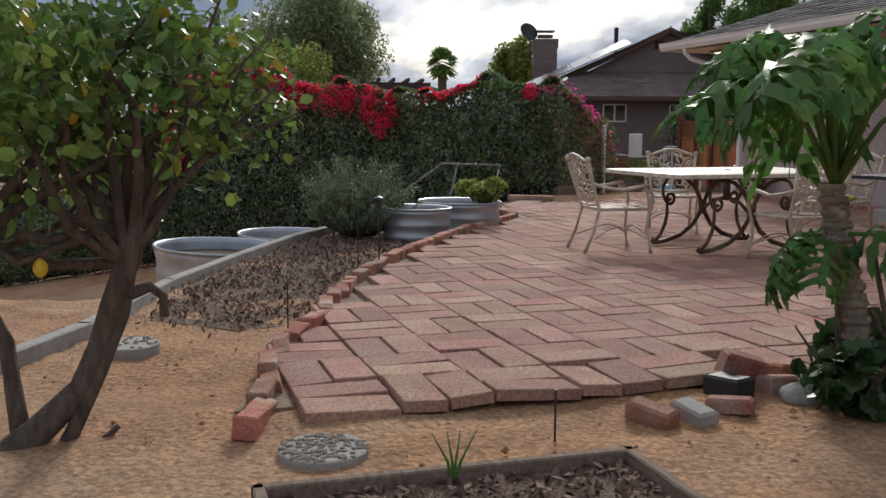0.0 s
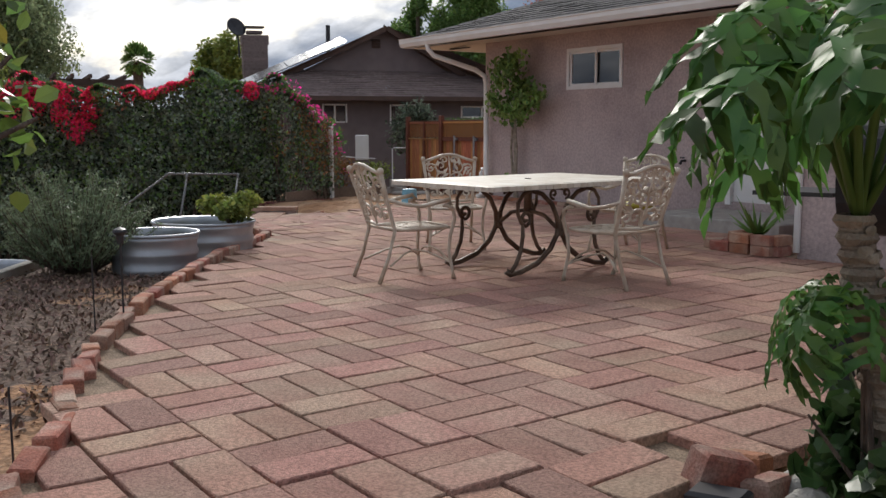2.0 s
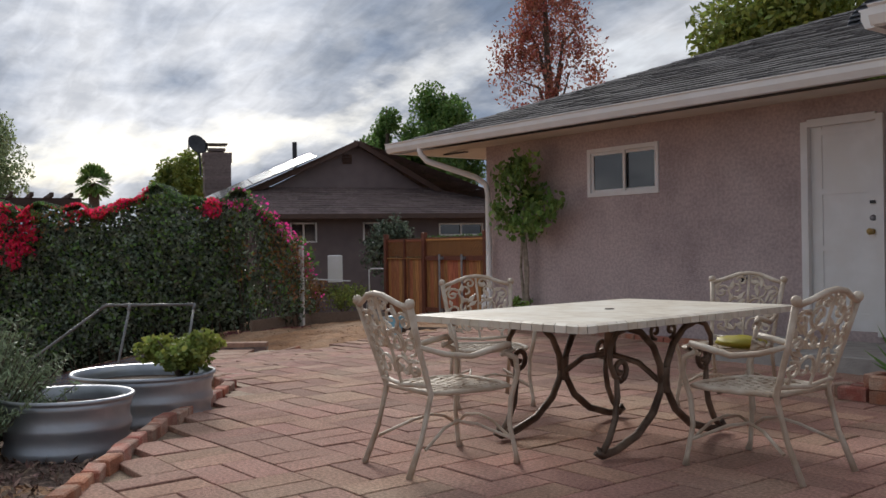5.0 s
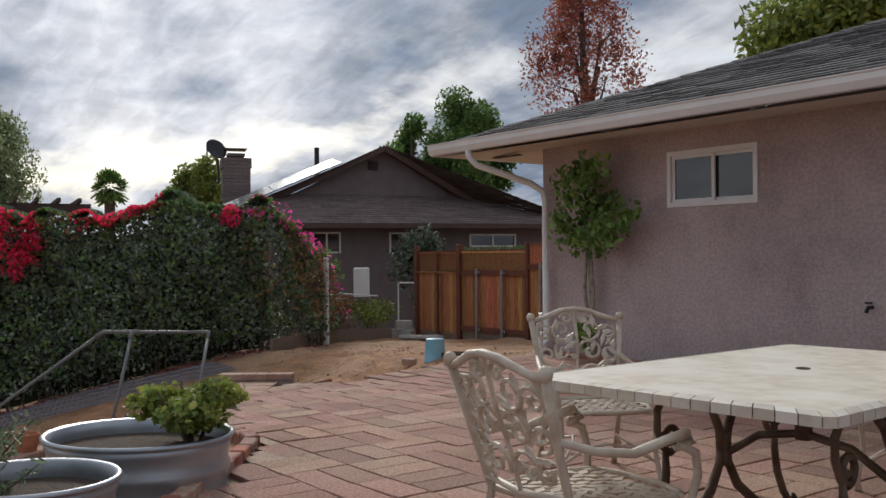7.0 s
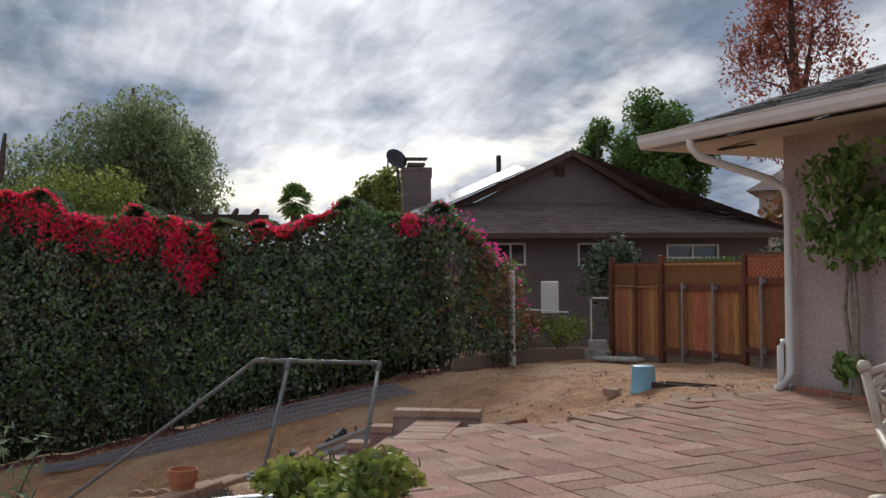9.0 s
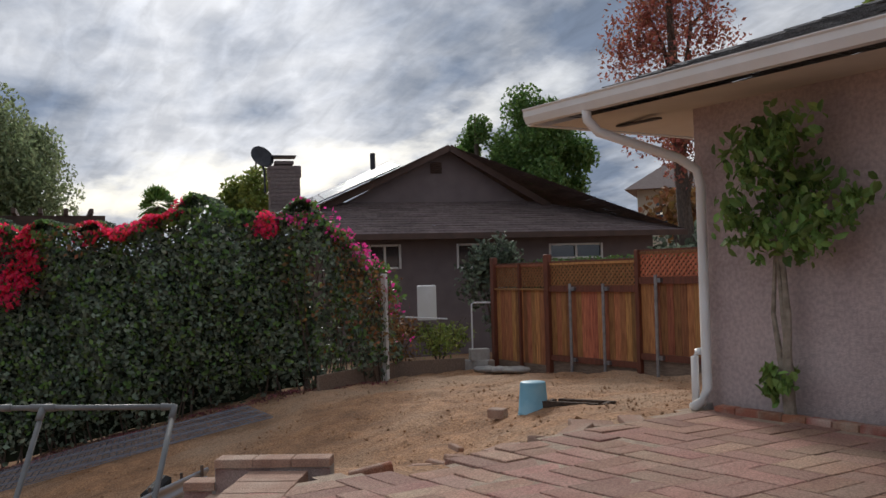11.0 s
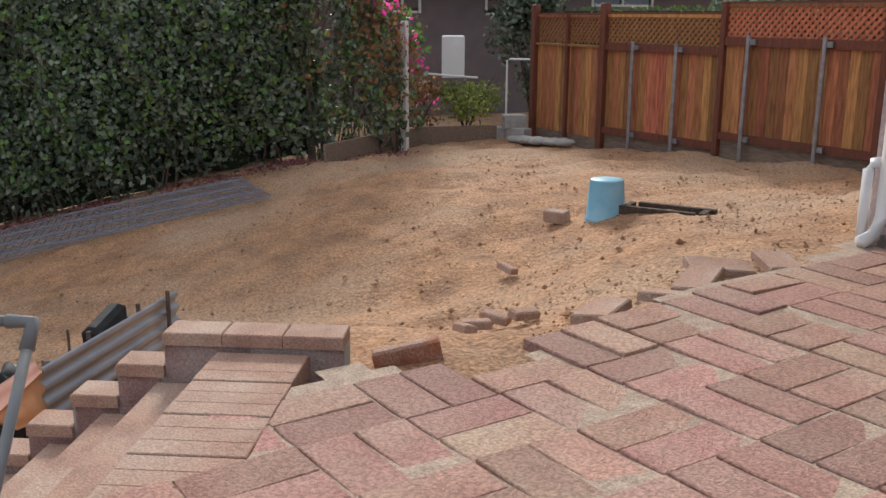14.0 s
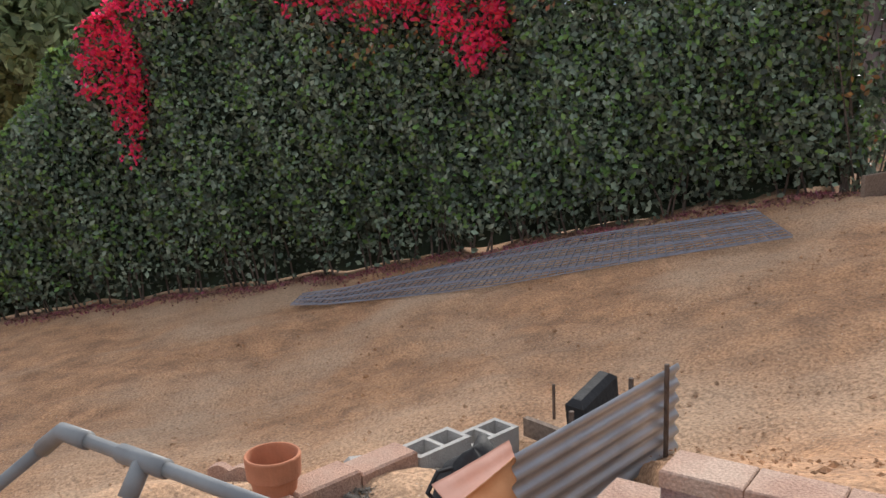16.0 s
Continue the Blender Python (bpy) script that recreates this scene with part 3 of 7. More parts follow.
def wall_run(g, x0, x1, z0, z1, y, t, holes):
    xs = sorted({x0, x1, *[h[0] for h in holes], *[h[1] for h in holes]})
    for a, b in zip(xs, xs[1:]):
        hs = [h for h in holes if h[0] <= a and h[1] >= b]
        zs = [z0] + sum([[h[2], h[3]] for h in hs], []) + [z1]
        for c, d in zip(zs[::2], zs[1::2]):
            if d - c > 0.01:
                g.append(Geo().box(((a + b) / 2, y + t / 2, (c + d) / 2), (b - a, t, d - c)))


g = []
wall_run(g, -8.417, -1.0, -0.35, TOP, WY, 0.18, [WIN, DOOR])
for q in g:
    hpart(q, "wall", "stucco")
for c_, s_ in (((-8.327, 14.15, 1.13), (0.18, 8.0, 2.98)), ((-0.91, 9.005, 1.13), (0.18, 1.93, 2.98)), ((4.6, 7.95, 1.13), (11.2, 0.18, 2.98))):
    hpart(Geo().box(c_, s_), "wall", "stucco")
g = Geo()
g.box((-8.37, WY - 0.02, -0.08), (0.13, 0.1, 0.22))
hpart(g, "foundation", "concrete")


def roof_sheet(g, a, b, c, d, rows, lift=0.012, seed=0, tab=0.3):
    """Courses of shingles from eave a-b up to ridge d-c."""
    rnd = random.Random(seed)
    a, b, c, d = map(Vector, (a, b, c, d))
    nrm = (b - a).cross(d - a).normalized()
    if nrm.z < 0:
        nrm = -nrm
    for i in range(rows):
        u0, u1 = i / rows, (i + 1.12) / rows
        p0, p1 = a.lerp(d, u0), b.lerp(c, u0)
        q0, q1 = a.lerp(d, u1), b.lerp(c, u1)
        n = max(1, int((p1 - p0).length / tab))
        cuts = [0] + sorted((k + rnd.uniform(-0.3, 0.3)) / n for k in range(1, n)) + [1]
        for s, e in zip(cuts, cuts[1:]):
            k = lift * rnd.uniform(0.7, 1.7)
            v = [p0.lerp(p1, s) + nrm * k, p0.lerp(p1, e) + nrm * k, q0.lerp(q1, e), q0.lerp(q1, s), p0.lerp(p1, s) - nrm * 0.01, p0.lerp(p1, e) - nrm * 0.01]
            g.add(v, [(0, 1, 2, 3), (4, 5, 1, 0)])


EX, EY, EZ, SL = -9.42, 9.02, 2.58, 0.36
RY = 14.2
RZ = EZ + SL * (RY - EY)
g = Geo()
roof_sheet(g, (EX, EY, EZ), (2.0, EY, EZ), (2.0, RY, RZ), (EX + RY - EY, RY, RZ), 34, seed=2)
roof_sheet(g, (EX, 19.4, EZ), (EX, EY, EZ), (EX + RY - EY, RY, RZ), (EX + RY - EY, RY, RZ), 34, seed=3)
roof_sheet(g, (-1.25, 7.25, EZ), (11.0, 7.25, EZ), (11.0, 13.0, EZ + SL * 5.75), (4.5, 13.0, EZ + SL * 5.75), 36, seed=4)
roof_sheet(g, (-1.25, 14.0, EZ), (-1.25, 7.25, EZ), (4.5, 13.0, EZ + SL * 5.75), (4.5, 13.4, EZ + SL * 5.75), 36, seed=5)
hpart(g, "roof", "shingle")
g = Geo()
for i in range(24):
    k0, k1 = i / 24 * (RY - EY), (i + 1.15) / 24 * (RY - EY)
    p = [Vector((EX + k, EY + k, EZ + SL * k + 0.03 - 0.012 * j)) for k, j in ((k0, 0), (k1, 1))]
    a_, b_ = Vector((0.13, -0.02, -0.03)), Vector((-0.02, 0.13, -0.03))
    g.add([p[0] + a_, p[0], p[0] + b_, p[1] + b_, p[1], p[1] + a_], [(0, 1, 4, 5), (1, 2, 3, 4)])
hpart(g, "hip_cap", "shingle")
g = Geo()
g.add([(EX + 0.1, EY + 0.1, 2.46), (-1.0, EY + 0.1, 2.46), (-1.0, WY, 2.52), (-8.417, WY, 2.52)], [(0, 1, 2, 3)])
g.add([(EX + 0.1, EY + 0.1, 2.46), (-8.417, WY, 2.52), (-8.417, 19, 2.52), (EX + 0.1, 19, 2.46)], [(0, 1, 2, 3)])
g.add([(-1.22, 7.3, 2.46), (11, 7.3, 2.46), (11, 7.86, 2.52), (-1.0, 7.86, 2.52)], [(0, 1, 2, 3)])
g.add([(-1.22, 7.3, 2.46), (-1.0, 7.86, 2.52), (-1.0, 10, 2.52), (-1.22, 10, 2.46)], [(0, 1, 2, 3)])
hpart(g, "soffit", "vinyl", "cream painted soffit boards")
g = Geo()
for i in range(6):
    hpart(Geo().box((EX + 0.55, EY + 0.75 + i * 1.3, 2.462), (0.5, 0.07, 0.014)), "soffit_vent", "darkmetal")

def gutter(g, p, q):
    p, q = Vector(p), Vector(q)
    d = (q - p).normalized()
    o = Vector((d.y, -d.x, 0))
    prof = [(0.0, -0.11), (0.075, -0.11), (0.105, -0.05), (0.105, 0.0), (0.12, 0.012), (0.12, 0.02), (0.0, 0.02), (0.0, -0.11)]
    n = len(prof)
    v = [e + o * a + Vector((0, 0, b)) for e in (p, q) for a, b in prof]
    g.add(v, [(i, i + 1, n + i + 1, n + i) for i in range(n - 1)] + [tuple(range(n)), tuple(range(n, 2 * n))[::-1]])


for p_, q_ in (((EX, EY, EZ), (-1.25, EY, EZ)), ((-1.25, 7.25, EZ), (11, 7.25, EZ)), ((-1.25, EY, EZ), (-1.25, 7.25, EZ)), ((EX, 19.2, EZ), (EX, EY, EZ))):
    g = Geo()
    gutter(g, p_, q_)
    hpart(g, "gutter", "white", "white metal rain gutter")
g = Geo()
g.tube([(-8.66, EY - 0.04, 2.5), (-8.66, EY - 0.03, 2.4), (-8.62, EY + 0.05, 2.3), (-8.36, 9.72, 2.08), (-8.28, 9.84, 1.98), (-8.27, 9.87, 1.85), (-8.27, 9.87, 0.16), (-8.27, 9.80, 0.05), (-8.28, 9.70, 0.02)], 0.042, 10)
hpart(g, "downspout", "white", "white round downspout", smooth=True)
g = Geo()
g.tube([(-8.38, 9.85, -0.15), (-8.38, 9.85, 0.42), (-8.36, 9.86, 0.46), (-8.31, 9.87, 0.47)], 0.032, 10)
hpart(g, "vent_pipe", "pvc", "white plastic cleanout pipe", smooth=True)
# window
win = empty("window_1", (-5.865, WY, 1.70))
thing(win, "white-framed sliding window in the stucco wall", "window", kind="structure")
bpy.context.view_layer.update()
x0, x1, z0, z1 = WIN
g = Geo()
for a, b in (((x0 + 0.025, z0), (x0 + 0.025, z1)), ((x1 - 0.025, z0), (x1 - 0.025, z1))):
    g.box((a[0], WY + 0.03, (z0 + z1) / 2), (0.05, 0.1, z1 - z0))
for z in (z0 + 0.025, z1 - 0.025):
    g.box(((x0 + x1) / 2, WY + 0.03, z), (x1 - x0 - 0.1, 0.1, 0.05))
hpart(g, "window_frame", "white", parent=win)
xm = -5.86
for a, b, y in ((x0 + 0.05, xm + 0.03, WY + 0.02), (xm - 0.03, x1 - 0.05, WY + 0.045)):
    g = Geo()
    g.box((a + 0.018, y, (z0 + z1) / 2), (0.036, 0.022, z1 - z0 - 0.1))
    g.box((b - 0.018, y, (z0 + z1) / 2), (0.036, 0.022, z1 - z0 - 0.1))
    g.box(((a + b) / 2, y, z0 + 0.067), (b - a - 0.072, 0.022, 0.034))
    g.box(((a + b) / 2, y, z1 - 0.067), (b - a - 0.072, 0.022, 0.034))
    sash = hpart(g, "sash", "white", parent=win)
    g = Geo()
    g.box(((a + b) / 2, y + 0.004, (z0 + z1) / 2), (b - a - 0.072, 0.006, z1 - z0 - 0.168))
    hpart(g, "pane", "glassdark", parent=win)
# added black sheet in place of the unlit room behind the panes
g = Geo()
g.box(((x0 + x1) / 2, WY + 0.25, (z0 + z1) / 2), (x1 - x0, 0.02, z1 - z0))
hpart(g, "window_backing", "black", parent=win)
# door
door = empty("door_1", (-3.05, WY, 0.235))
thing(door, "white panelled back door, closed, with brass knob", "door", kind="structure")
bpy.context.view_layer.update()
x0, x1, z0, z1 = DOOR
g = Geo()
g.box((x0 - 0.035, WY - 0.005, (z0 + z1) / 2), (0.075, 0.06, z1 - z0 + 0.07))
g.box((x1 + 0.035, WY - 0.005, (z0 + z1) / 2), (0.075, 0.06, z1 - z0 + 0.07))
g.box(((x0 + x1) / 2, WY - 0.006, z1 + 0.017), (x1 - x0, 0.06, 0.075))
hpart(g, "door_frame", "white", parent=door)
g = Geo()
g.box(((x0 + x1) / 2, WY + 0.06, (z0 + z1) / 2), (x1 - x0, 0.04, z1 - z0))
leaf = hpart(g, "door_leaf", "white", parent=door)
g = Geo()
for x in (x0 + 0.06, x1 - 0.06):
    g.box((x, WY + 0.035, (z0 + z1) / 2), (0.12, 0.012, z1 - z0 - 0.01))
for z in (z0 + 0.1, z0 + 0.8, z0 + 1.36, z1 - 0.08):
    g.box(((x0 + x1) / 2, WY + 0.035, z), (x1 - x0 - 0.24, 0.012, 0.14 if z < z0 + 0.2 else 0.06))
hpart(g, "door_rail", "white", parent=door)
g = Geo()
g.lathe([(0, 0.045), (0.02, 0.04), (0.032, 0.02), (0.03, 0.0), (0.014, -0.012), (0.014, -0.03), (0.028, -0.036), (0.0, -0.04)], 14)
kn = hpart(g, "door_knob", "brass", "brass knob", parent=door, smooth=True)
kn.matrix_world = pose(-2.76, WY - 0.03, 1.19, 90)
g = Geo()
g.lathe([(0, 0.02), (0.028, 0.014), (0.03, -0.01), (0, -0.015)], 12)
kn = hpart(g, "deadbolt", "steel", parent=door, smooth=True)
kn.matrix_world = pose(-2.76, WY + 0.02, 1.32, 90)
g = Geo()
g.box((-2.76, WY + 0.02, 1.47), (0.05, 0.03, 0.03))
hpart(g, "latch", "darkmetal", parent=door)
g = Geo()
g.box((-2.8, 9.35, 0.07), (1.9, 1.15, 0.15), ch=0.012)
slab = g.ob("door_step", "concrete")
thing(slab, "grey concrete landing below the back door", "step", kind="structure")
# tap by the chair, wall box on the wing
g = Geo()
g.tube([(-4.15, WY, 0.72), (-4.15, WY - 0.07, 0.72), (-4.15, WY - 0.1, 0.68)], 0.018, 8)
g.box((-4.15, WY - 0.06, 0.76), (0.06, 0.02, 0.02))
thing(g.ob("hose_tap", "darkmetal"), "dark metal hose tap on the stucco wall", "tap")
g = Geo()
for dx in (0.0, 0.16):
    g.box((-0.92 + dx, 7.83, 1.37), (0.12, 0.08, 0.16), ch=0.012)
box1 = g.ob("socket_box", "pvc")
thing(box1, "white weatherproof socket box on the house wall", "socket")
g = Geo()
g.tube([(-0.99, 7.83, 2.45), (-0.99, 7.83, 0.03)], 0.03, 8)
thing(g.ob("conduit", "white"), "white conduit pipe down the wall corner", "pipe")
# attic vent on the roof
g = Geo()
for i in range(8):
    a0, a1 = math.pi * i / 8, math.pi * (i + 1) / 8
    g.add([(-0.42 * math.cos(a0), 0, 0.3 * math.sin(a0)), (-0.42 * math.cos(a1), 0, 0.3 * math.sin(a1)), (-0.42 * math.cos(a1), 0.9, 0.3 * math.sin(a1)), (-0.42 * math.cos(a0), 0.9, 0.3 * math.sin(a0))], [(0, 1, 2, 3)])
rv = empty("roof_vent", (-3.7, 12.0, EZ + SL * (12.0 - EY) - 0.02))
thing(rv, "grey half-round louvred attic vent on the roof", "vent")
h1 = g.ob("hood", "galv", rv)
for i in range(5):
    z = 0.04 + i * 0.052
    w = 0.42 * math.sqrt(max(0.05, 1 - (z / 0.3) ** 2))
    Geo().box((0, 0.02, z), (2 * w, 0.06, 0.012), 0, 35).ob("louvre", "galv", rv)
# added black sheet painting the dark hollow behind the louvres
Geo().box((0, 0.12, 0.12), (0.7, 0.02, 0.24)).ob("dark_inside", "black", rv)

# ---- neighbour's house ----
NU, NB, NO = Vector((0.314, 0.949, 0)), Vector((-0.949, 0.314, 0)), Vector((-22.16, 16.55, 0))
nm = Matrix(((NU.x, NB.x, 0, NO.x), (NU.y, NB.y, 0, NO.y), (0, 0, 1, 0), (0, 0, 0, 1)))
nh = empty("neighbour_house")
nh.matrix_world = nm
thing(nh, "low brown house with brown shingle roof and dutch gable", "house")
# local: u along the front, b back, z up
NW = [(0.0, 1.0, 1.27, 1.89), (2.42, 3.88, 1.46, 1.85), (-2.2, -1.4, 1.3, 1.9)]
g = []
wall_run(g, -3.3, 5.3, -0.9, 2.15, 0, 0.18, NW)
for q in g:
    q.ob("wall", "dark_stucco", nh)
for u_ in (-3.2, 5.2):
    Geo().box((u_, 7.2, 0.6), (0.18, 14, 3.1)).ob("wall", "dark_stucco", nh)
for a, b, c, d in NW:
    g = Geo()
    t = 0.05
    for x in (a + t / 2, (a + b) / 2, b - t / 2):
        g.box((x, 0.0, (c + d) / 2), (t, 0.06, d - c))
    for z in (c + t / 2, d - t / 2):
        g.box(((a + b) / 2, 0.0, z), (b - a - 0.15, 0.062, t))
    w = g.ob("window", "white", nh)
    Geo().box(((a + b) / 2, 0.04, (c + d) / 2), (b - a, 0.02, d - c)).ob("pane", "glassdark", w)
EAV, GB, APX = 2.12, 1.6, 4.44
AU = 0.22
GL, GR = -2.7, 2.6   # gable foot, left and right
GZ = 3.05
g = Geo()
roof_sheet(g, (-4.1, -0.7, EAV), (5.9, -0.7, EAV), (GR + 0.1, GB, GZ), (GL - 0.2, GB, GZ), 14, seed=7, tab=0.4)
roof_sheet(g, (5.9, -0.7, EAV), (5.9, 14, EAV), (AU, 14, APX + 0.05), (AU, GB - 0.35, APX + 0.05), 24, seed=8, tab=0.5)
roof_sheet(g, (-5.6, 14, EAV - 0.2), (-5.6, 0.6, EAV - 0.2), (AU, GB - 0.35, APX + 0.05), (AU, 14, APX + 0.05), 26, seed=9, tab=0.5)
g.ob("roof", "shingle2", nh)
Geo().add([(GL, GB, GZ - 0.1), (GR, GB, GZ - 0.1), (AU, GB, APX - 0.03)], [(0, 1, 2)]).ob("gable_wall", "dark_stucco", nh)
g = Geo()
for e, s in (((GR + 0.35, GZ - 0.16), 1), ((GL - 0.55, GZ - 0.22), -1)):
    L = math.hypot(e[0] - AU, APX - e[1])
    ang = math.degrees(math.atan2(APX - e[1], abs(e[0] - AU)))
    g.box(((AU + e[0]) / 2, GB - 0.36, (APX + e[1]) / 2), (L, 0.05, 0.17), 0, 0, ang * s)
g.ob("bargeboard", "fascia", nh, "dark brown bargeboards")
g = Geo()
for i in range(6):
    g.box((AU - 0.3, GB - 0.03, APX - 0.62 + i * 0.05), (0.3, 0.04, 0.02), 0, 30)
g.ob("gable_vent", "fascia", nh)
g = Geo()
g.box((0.9, -0.72, EAV - 0.06), (10, 0.05, 0.14))
g.ob("fascia_board", "fascia", nh)
for k in range(6):
    s0, s1 = 0.10 + 0.115 * k, 0.10 + 0.115 * k + 0.11
    zf = lambda s: EAV - 0.2 + (APX + 0.25 - EAV) * s + 0.09
    uf = lambda s: -5.6 + (AU + 5.6) * s
    p = [(uf(s0), 1.7, zf(s0)), (uf(s0), 3.2, zf(s0) + 0.26), (uf(s1), 3.2, zf(s1) + 0.26), (uf(s1), 1.7, zf(s1))]
    q = [(x, y, z - 0.04) for x, y, z in p]
    Geo().add(p + q, [(3, 2, 1, 0), (4, 5, 6, 7), (0, 1, 5, 4), (1, 2, 6, 5), (2, 3, 7, 6), (3, 0, 4, 7)]).ob("solar_panel", "solar", nh, "glossy solar panel on a tilted rack")
chm = Geo().box((-3.5, 8.3, 3.9), (0.88, 0.88, 1.6)).ob("chimney", "chimney", nh)
for i in range(12):
    Geo().box((-3.5, 8.3, 3.3 + i * 0.125), (0.95 - (0 if i < 9 else -0.08), 0.95, 0.112)).ob("brick_course", "chimney", chm)
Geo().box((-3.5, 8.3, 4.86), (0.6, 0.6, 0.1)).ob("flue", "chimney", chm)
Geo().box((-3.5, 8.3, 5.06), (0.75, 0.75, 0.04)).ob("cowl", "darkmetal", chm)
for u, b, z0, z1, r in ((-0.45, 9, 4.2, 5.3, 0.09), (1.0, 5, 3.9, 4.95, 0.03), (1.7, 6, 3.8, 4.85, 0.03)):
    Geo().tube([(u, b, z0), (u, b, z1)], r, 8).ob("roof_pipe", "darkmetal", nh)
dish = empty("satellite_dish", tuple(nm @ Vector((-4.25, 8.0, 4.35))))
thing(dish, "dark satellite dish on the neighbour's roof", "satellite dish")
g = Geo().lathe([(0, 0.0), (0.16, 0.015), (0.3, 0.06), (0.4, 0.12), (0.4, 0.13), (0.3, 0.075), (0, 0.015)], 20)
d1 = g.ob("reflector", "darkmetal", dish, smooth=True)
d1.matrix_basis = pose(0, 0, 0.62, 62, 0, 100)
Geo().tube([(0.35, 0, -0.5), (0.3, 0, 0.2), (0.0, 0, 0.6)], 0.035, 8).ob("mast", "darkmetal", dish)

# ---- redwood fence ----
FP = [(-16.75, 13.82), (-15.05, 13.70), (-13.01, 13.76), (-10.90, 13.77), (-8.40, 13.77)]
fence = empty("fence", (-15.05, 13.70, -0.53))
thing(fence, "stained redwood fence with lattice top and steel bracing posts", "fence")
bpy.context.view_layer.update()


def fpart(g, name, material, label=""):
    return hpart(g, name, material, label, fence)


# each bay: top of the cap, underside of the bottom rail, places of the braces
BAYS = [(1.30, -0.40, ()), (1.31, -0.31, (0.30, 0.67)), (1.43, -0.17, (0.20, 0.68)), (1.47, -0.12, (0.3, 0.7))]
rf = random.Random(21)
for k, ((xa, ya), (xb, yb)) in enumerate(zip(FP, FP[1:])):
    L = math.hypot(xb - xa, yb - ya)
    rz = math.degrees(math.atan2(yb - ya, xb - xa))
    at = lambda s: (xa + (xb - xa) * s / L, ya + (yb - ya) * s / L)
    off = lambda s, o: (at(s)[0] + o * math.sin(radians(rz)), at(s)[1] - o * math.cos(radians(rz)))
    top, base, braces = BAYS[k]
    mid = top - 0.43
    gr0 = gz(*at(0)) - 0.35
    ptop = top + (0.13 if k < 2 else 0.02)
    w = 0.10 if k < 2 else 0.07
    fpart(Geo().box((*off(0, 0.03), (gr0 + ptop) / 2), (w, w, ptop - gr0), rz, ch=0.012), "post", "redpost")
    fpart(Geo().box((*off(L / 2, -0.01), top), (L - w, 0.07, 0.025), rz), "cap_rail", "redpost")
    fpart(Geo().box((*off(L / 2, 0.012), top - 0.035), (L - w, 0.03, 0.04), rz), "top_rail", "redwood")
    fpart(Geo().box((*off(L / 2, 0.035), mid - 0.01), (L - w, 0.035, 0.10 if k else 0.035), rz), "rail", "redpost" if k else "redwood")
    if k:
        fpart(Geo().box((*off(L / 2, 0.035), base + 0.045), (L - w, 0.035, 0.09), rz), "rail", "redpost")
    n = int(L / 0.125)
    for i in range(n):
        s = w / 2 + (i + 0.5) * (L - w) / n
        ob = fpart(Geo().box((0, 0, 0), ((L - w) / n - 0.005, 0.018, mid - base - 0.005 + 0.02)), "board", "redwood")
        ob.matrix_world = pose(*off(s, rf.uniform(-0.002, 0.002)), (mid + base) / 2, 0, 0, rz + rf.gauss(0, 0.5))
    gb_ = min(gz(*at(0)), gz(*at(L / 2)), gz(*at(L))) - 0.15
    fpart(Geo().box((*off(L / 2, -0.015), (base + gb_) / 2), (L - w, 0.03, base - gb_ + 0.03), rz), "kick_board", "oldwood", "weathered kick board at the ground")
    lat = Geo()
    h = top - mid - 0.07
    zc = (top + mid) / 2 - 0.01
    m = int(L / 0.088)
    for i in range(-6, m + 6):
        for sgn in (-1, 1):
            e0, e1 = i * 0.088, i * 0.088 + sgn * h
            lo, hi = 0.03, L - 0.03
            t0, t1 = 0.0, 1.0
            if e0 == e1:
                continue
            ta, tb = (lo - e0) / (e1 - e0), (hi - e0) / (e1 - e0)
            t0, t1 = max(0.0, min(ta, tb)), min(1.0, max(ta, tb))
            if t1 - t0 < 0.08:
                continue
            f = (t0 + t1) / 2
            c = off(e0 + (e1 - e0) * f, 0.006 * sgn)
            lat.box((c[0], c[1], zc - h / 2 + h * f), (h * 1.414 * (t1 - t0), 0.008, 0.034), rz, 0, -45 * sgn)
    fpart(lat, "lattice", "redwood")
    if k == 0:
        fpart(Geo().box((*off(L * 0.5, 0.03), (gr0 + top) / 2), (0.055, 0.055, top - gr0), rz), "post", "redpost")
    for f in braces:
        c = off(L * f, 0.10)
        br = fpart(Geo().tube([(*c, gz(*c) - 0.2), (*c, mid + 0.07)], 0.026, 8), "brace_post", "steel", "galvanised steel post")
        for z in (mid - 0.01, base + 0.045):
            c2 = off(L * f + 0.05, 0.075)
            hpart(Geo().box((*c2, z), (0.09, 0.05, 0.06), rz), "bracket", "steel", parent=br)

# ---- patio ----
PATIO = EDGE[::-1] + [(2.26, 0.76), (2.28, 1.5), (2.3, 2.3), (2.2, 2.62), (1.98, 3.0), (3.0, 4.2), (3.6, 7.75), (-1.05, 7.75), (-1.05, 9.9), (-8.5, 9.9), (-8.25, 9.0), (-8.3, 8.5), (-8.2, 7.9), (-8.0, 7.1), (-8.0, 6.75), (-8.4, 6.5), (-8.05, 5.8), (-6.9, 4.8), (-5.9, 4.75)]
patio = empty("patio", (-2, 5, -0.05))
thing(patio, "terrace of red concrete pavers in basket weave, heaved at its edge", "patio", kind="structure")
bpy.context.view_layer.update()
SAND = [(min(max(x, -5.4), 1.98), y) for x, y in PATIO[1:]]
g = Geo().prism(SAND, -0.16, -0.034)
hpart(g, "sand_bed", "sand", parent=patio)
g = Geo()
ja, jb = np.meshgrid(np.arange(-8.5, -4.6, 0.1), np.arange(4.2, 9.9, 0.1), indexing="ij")
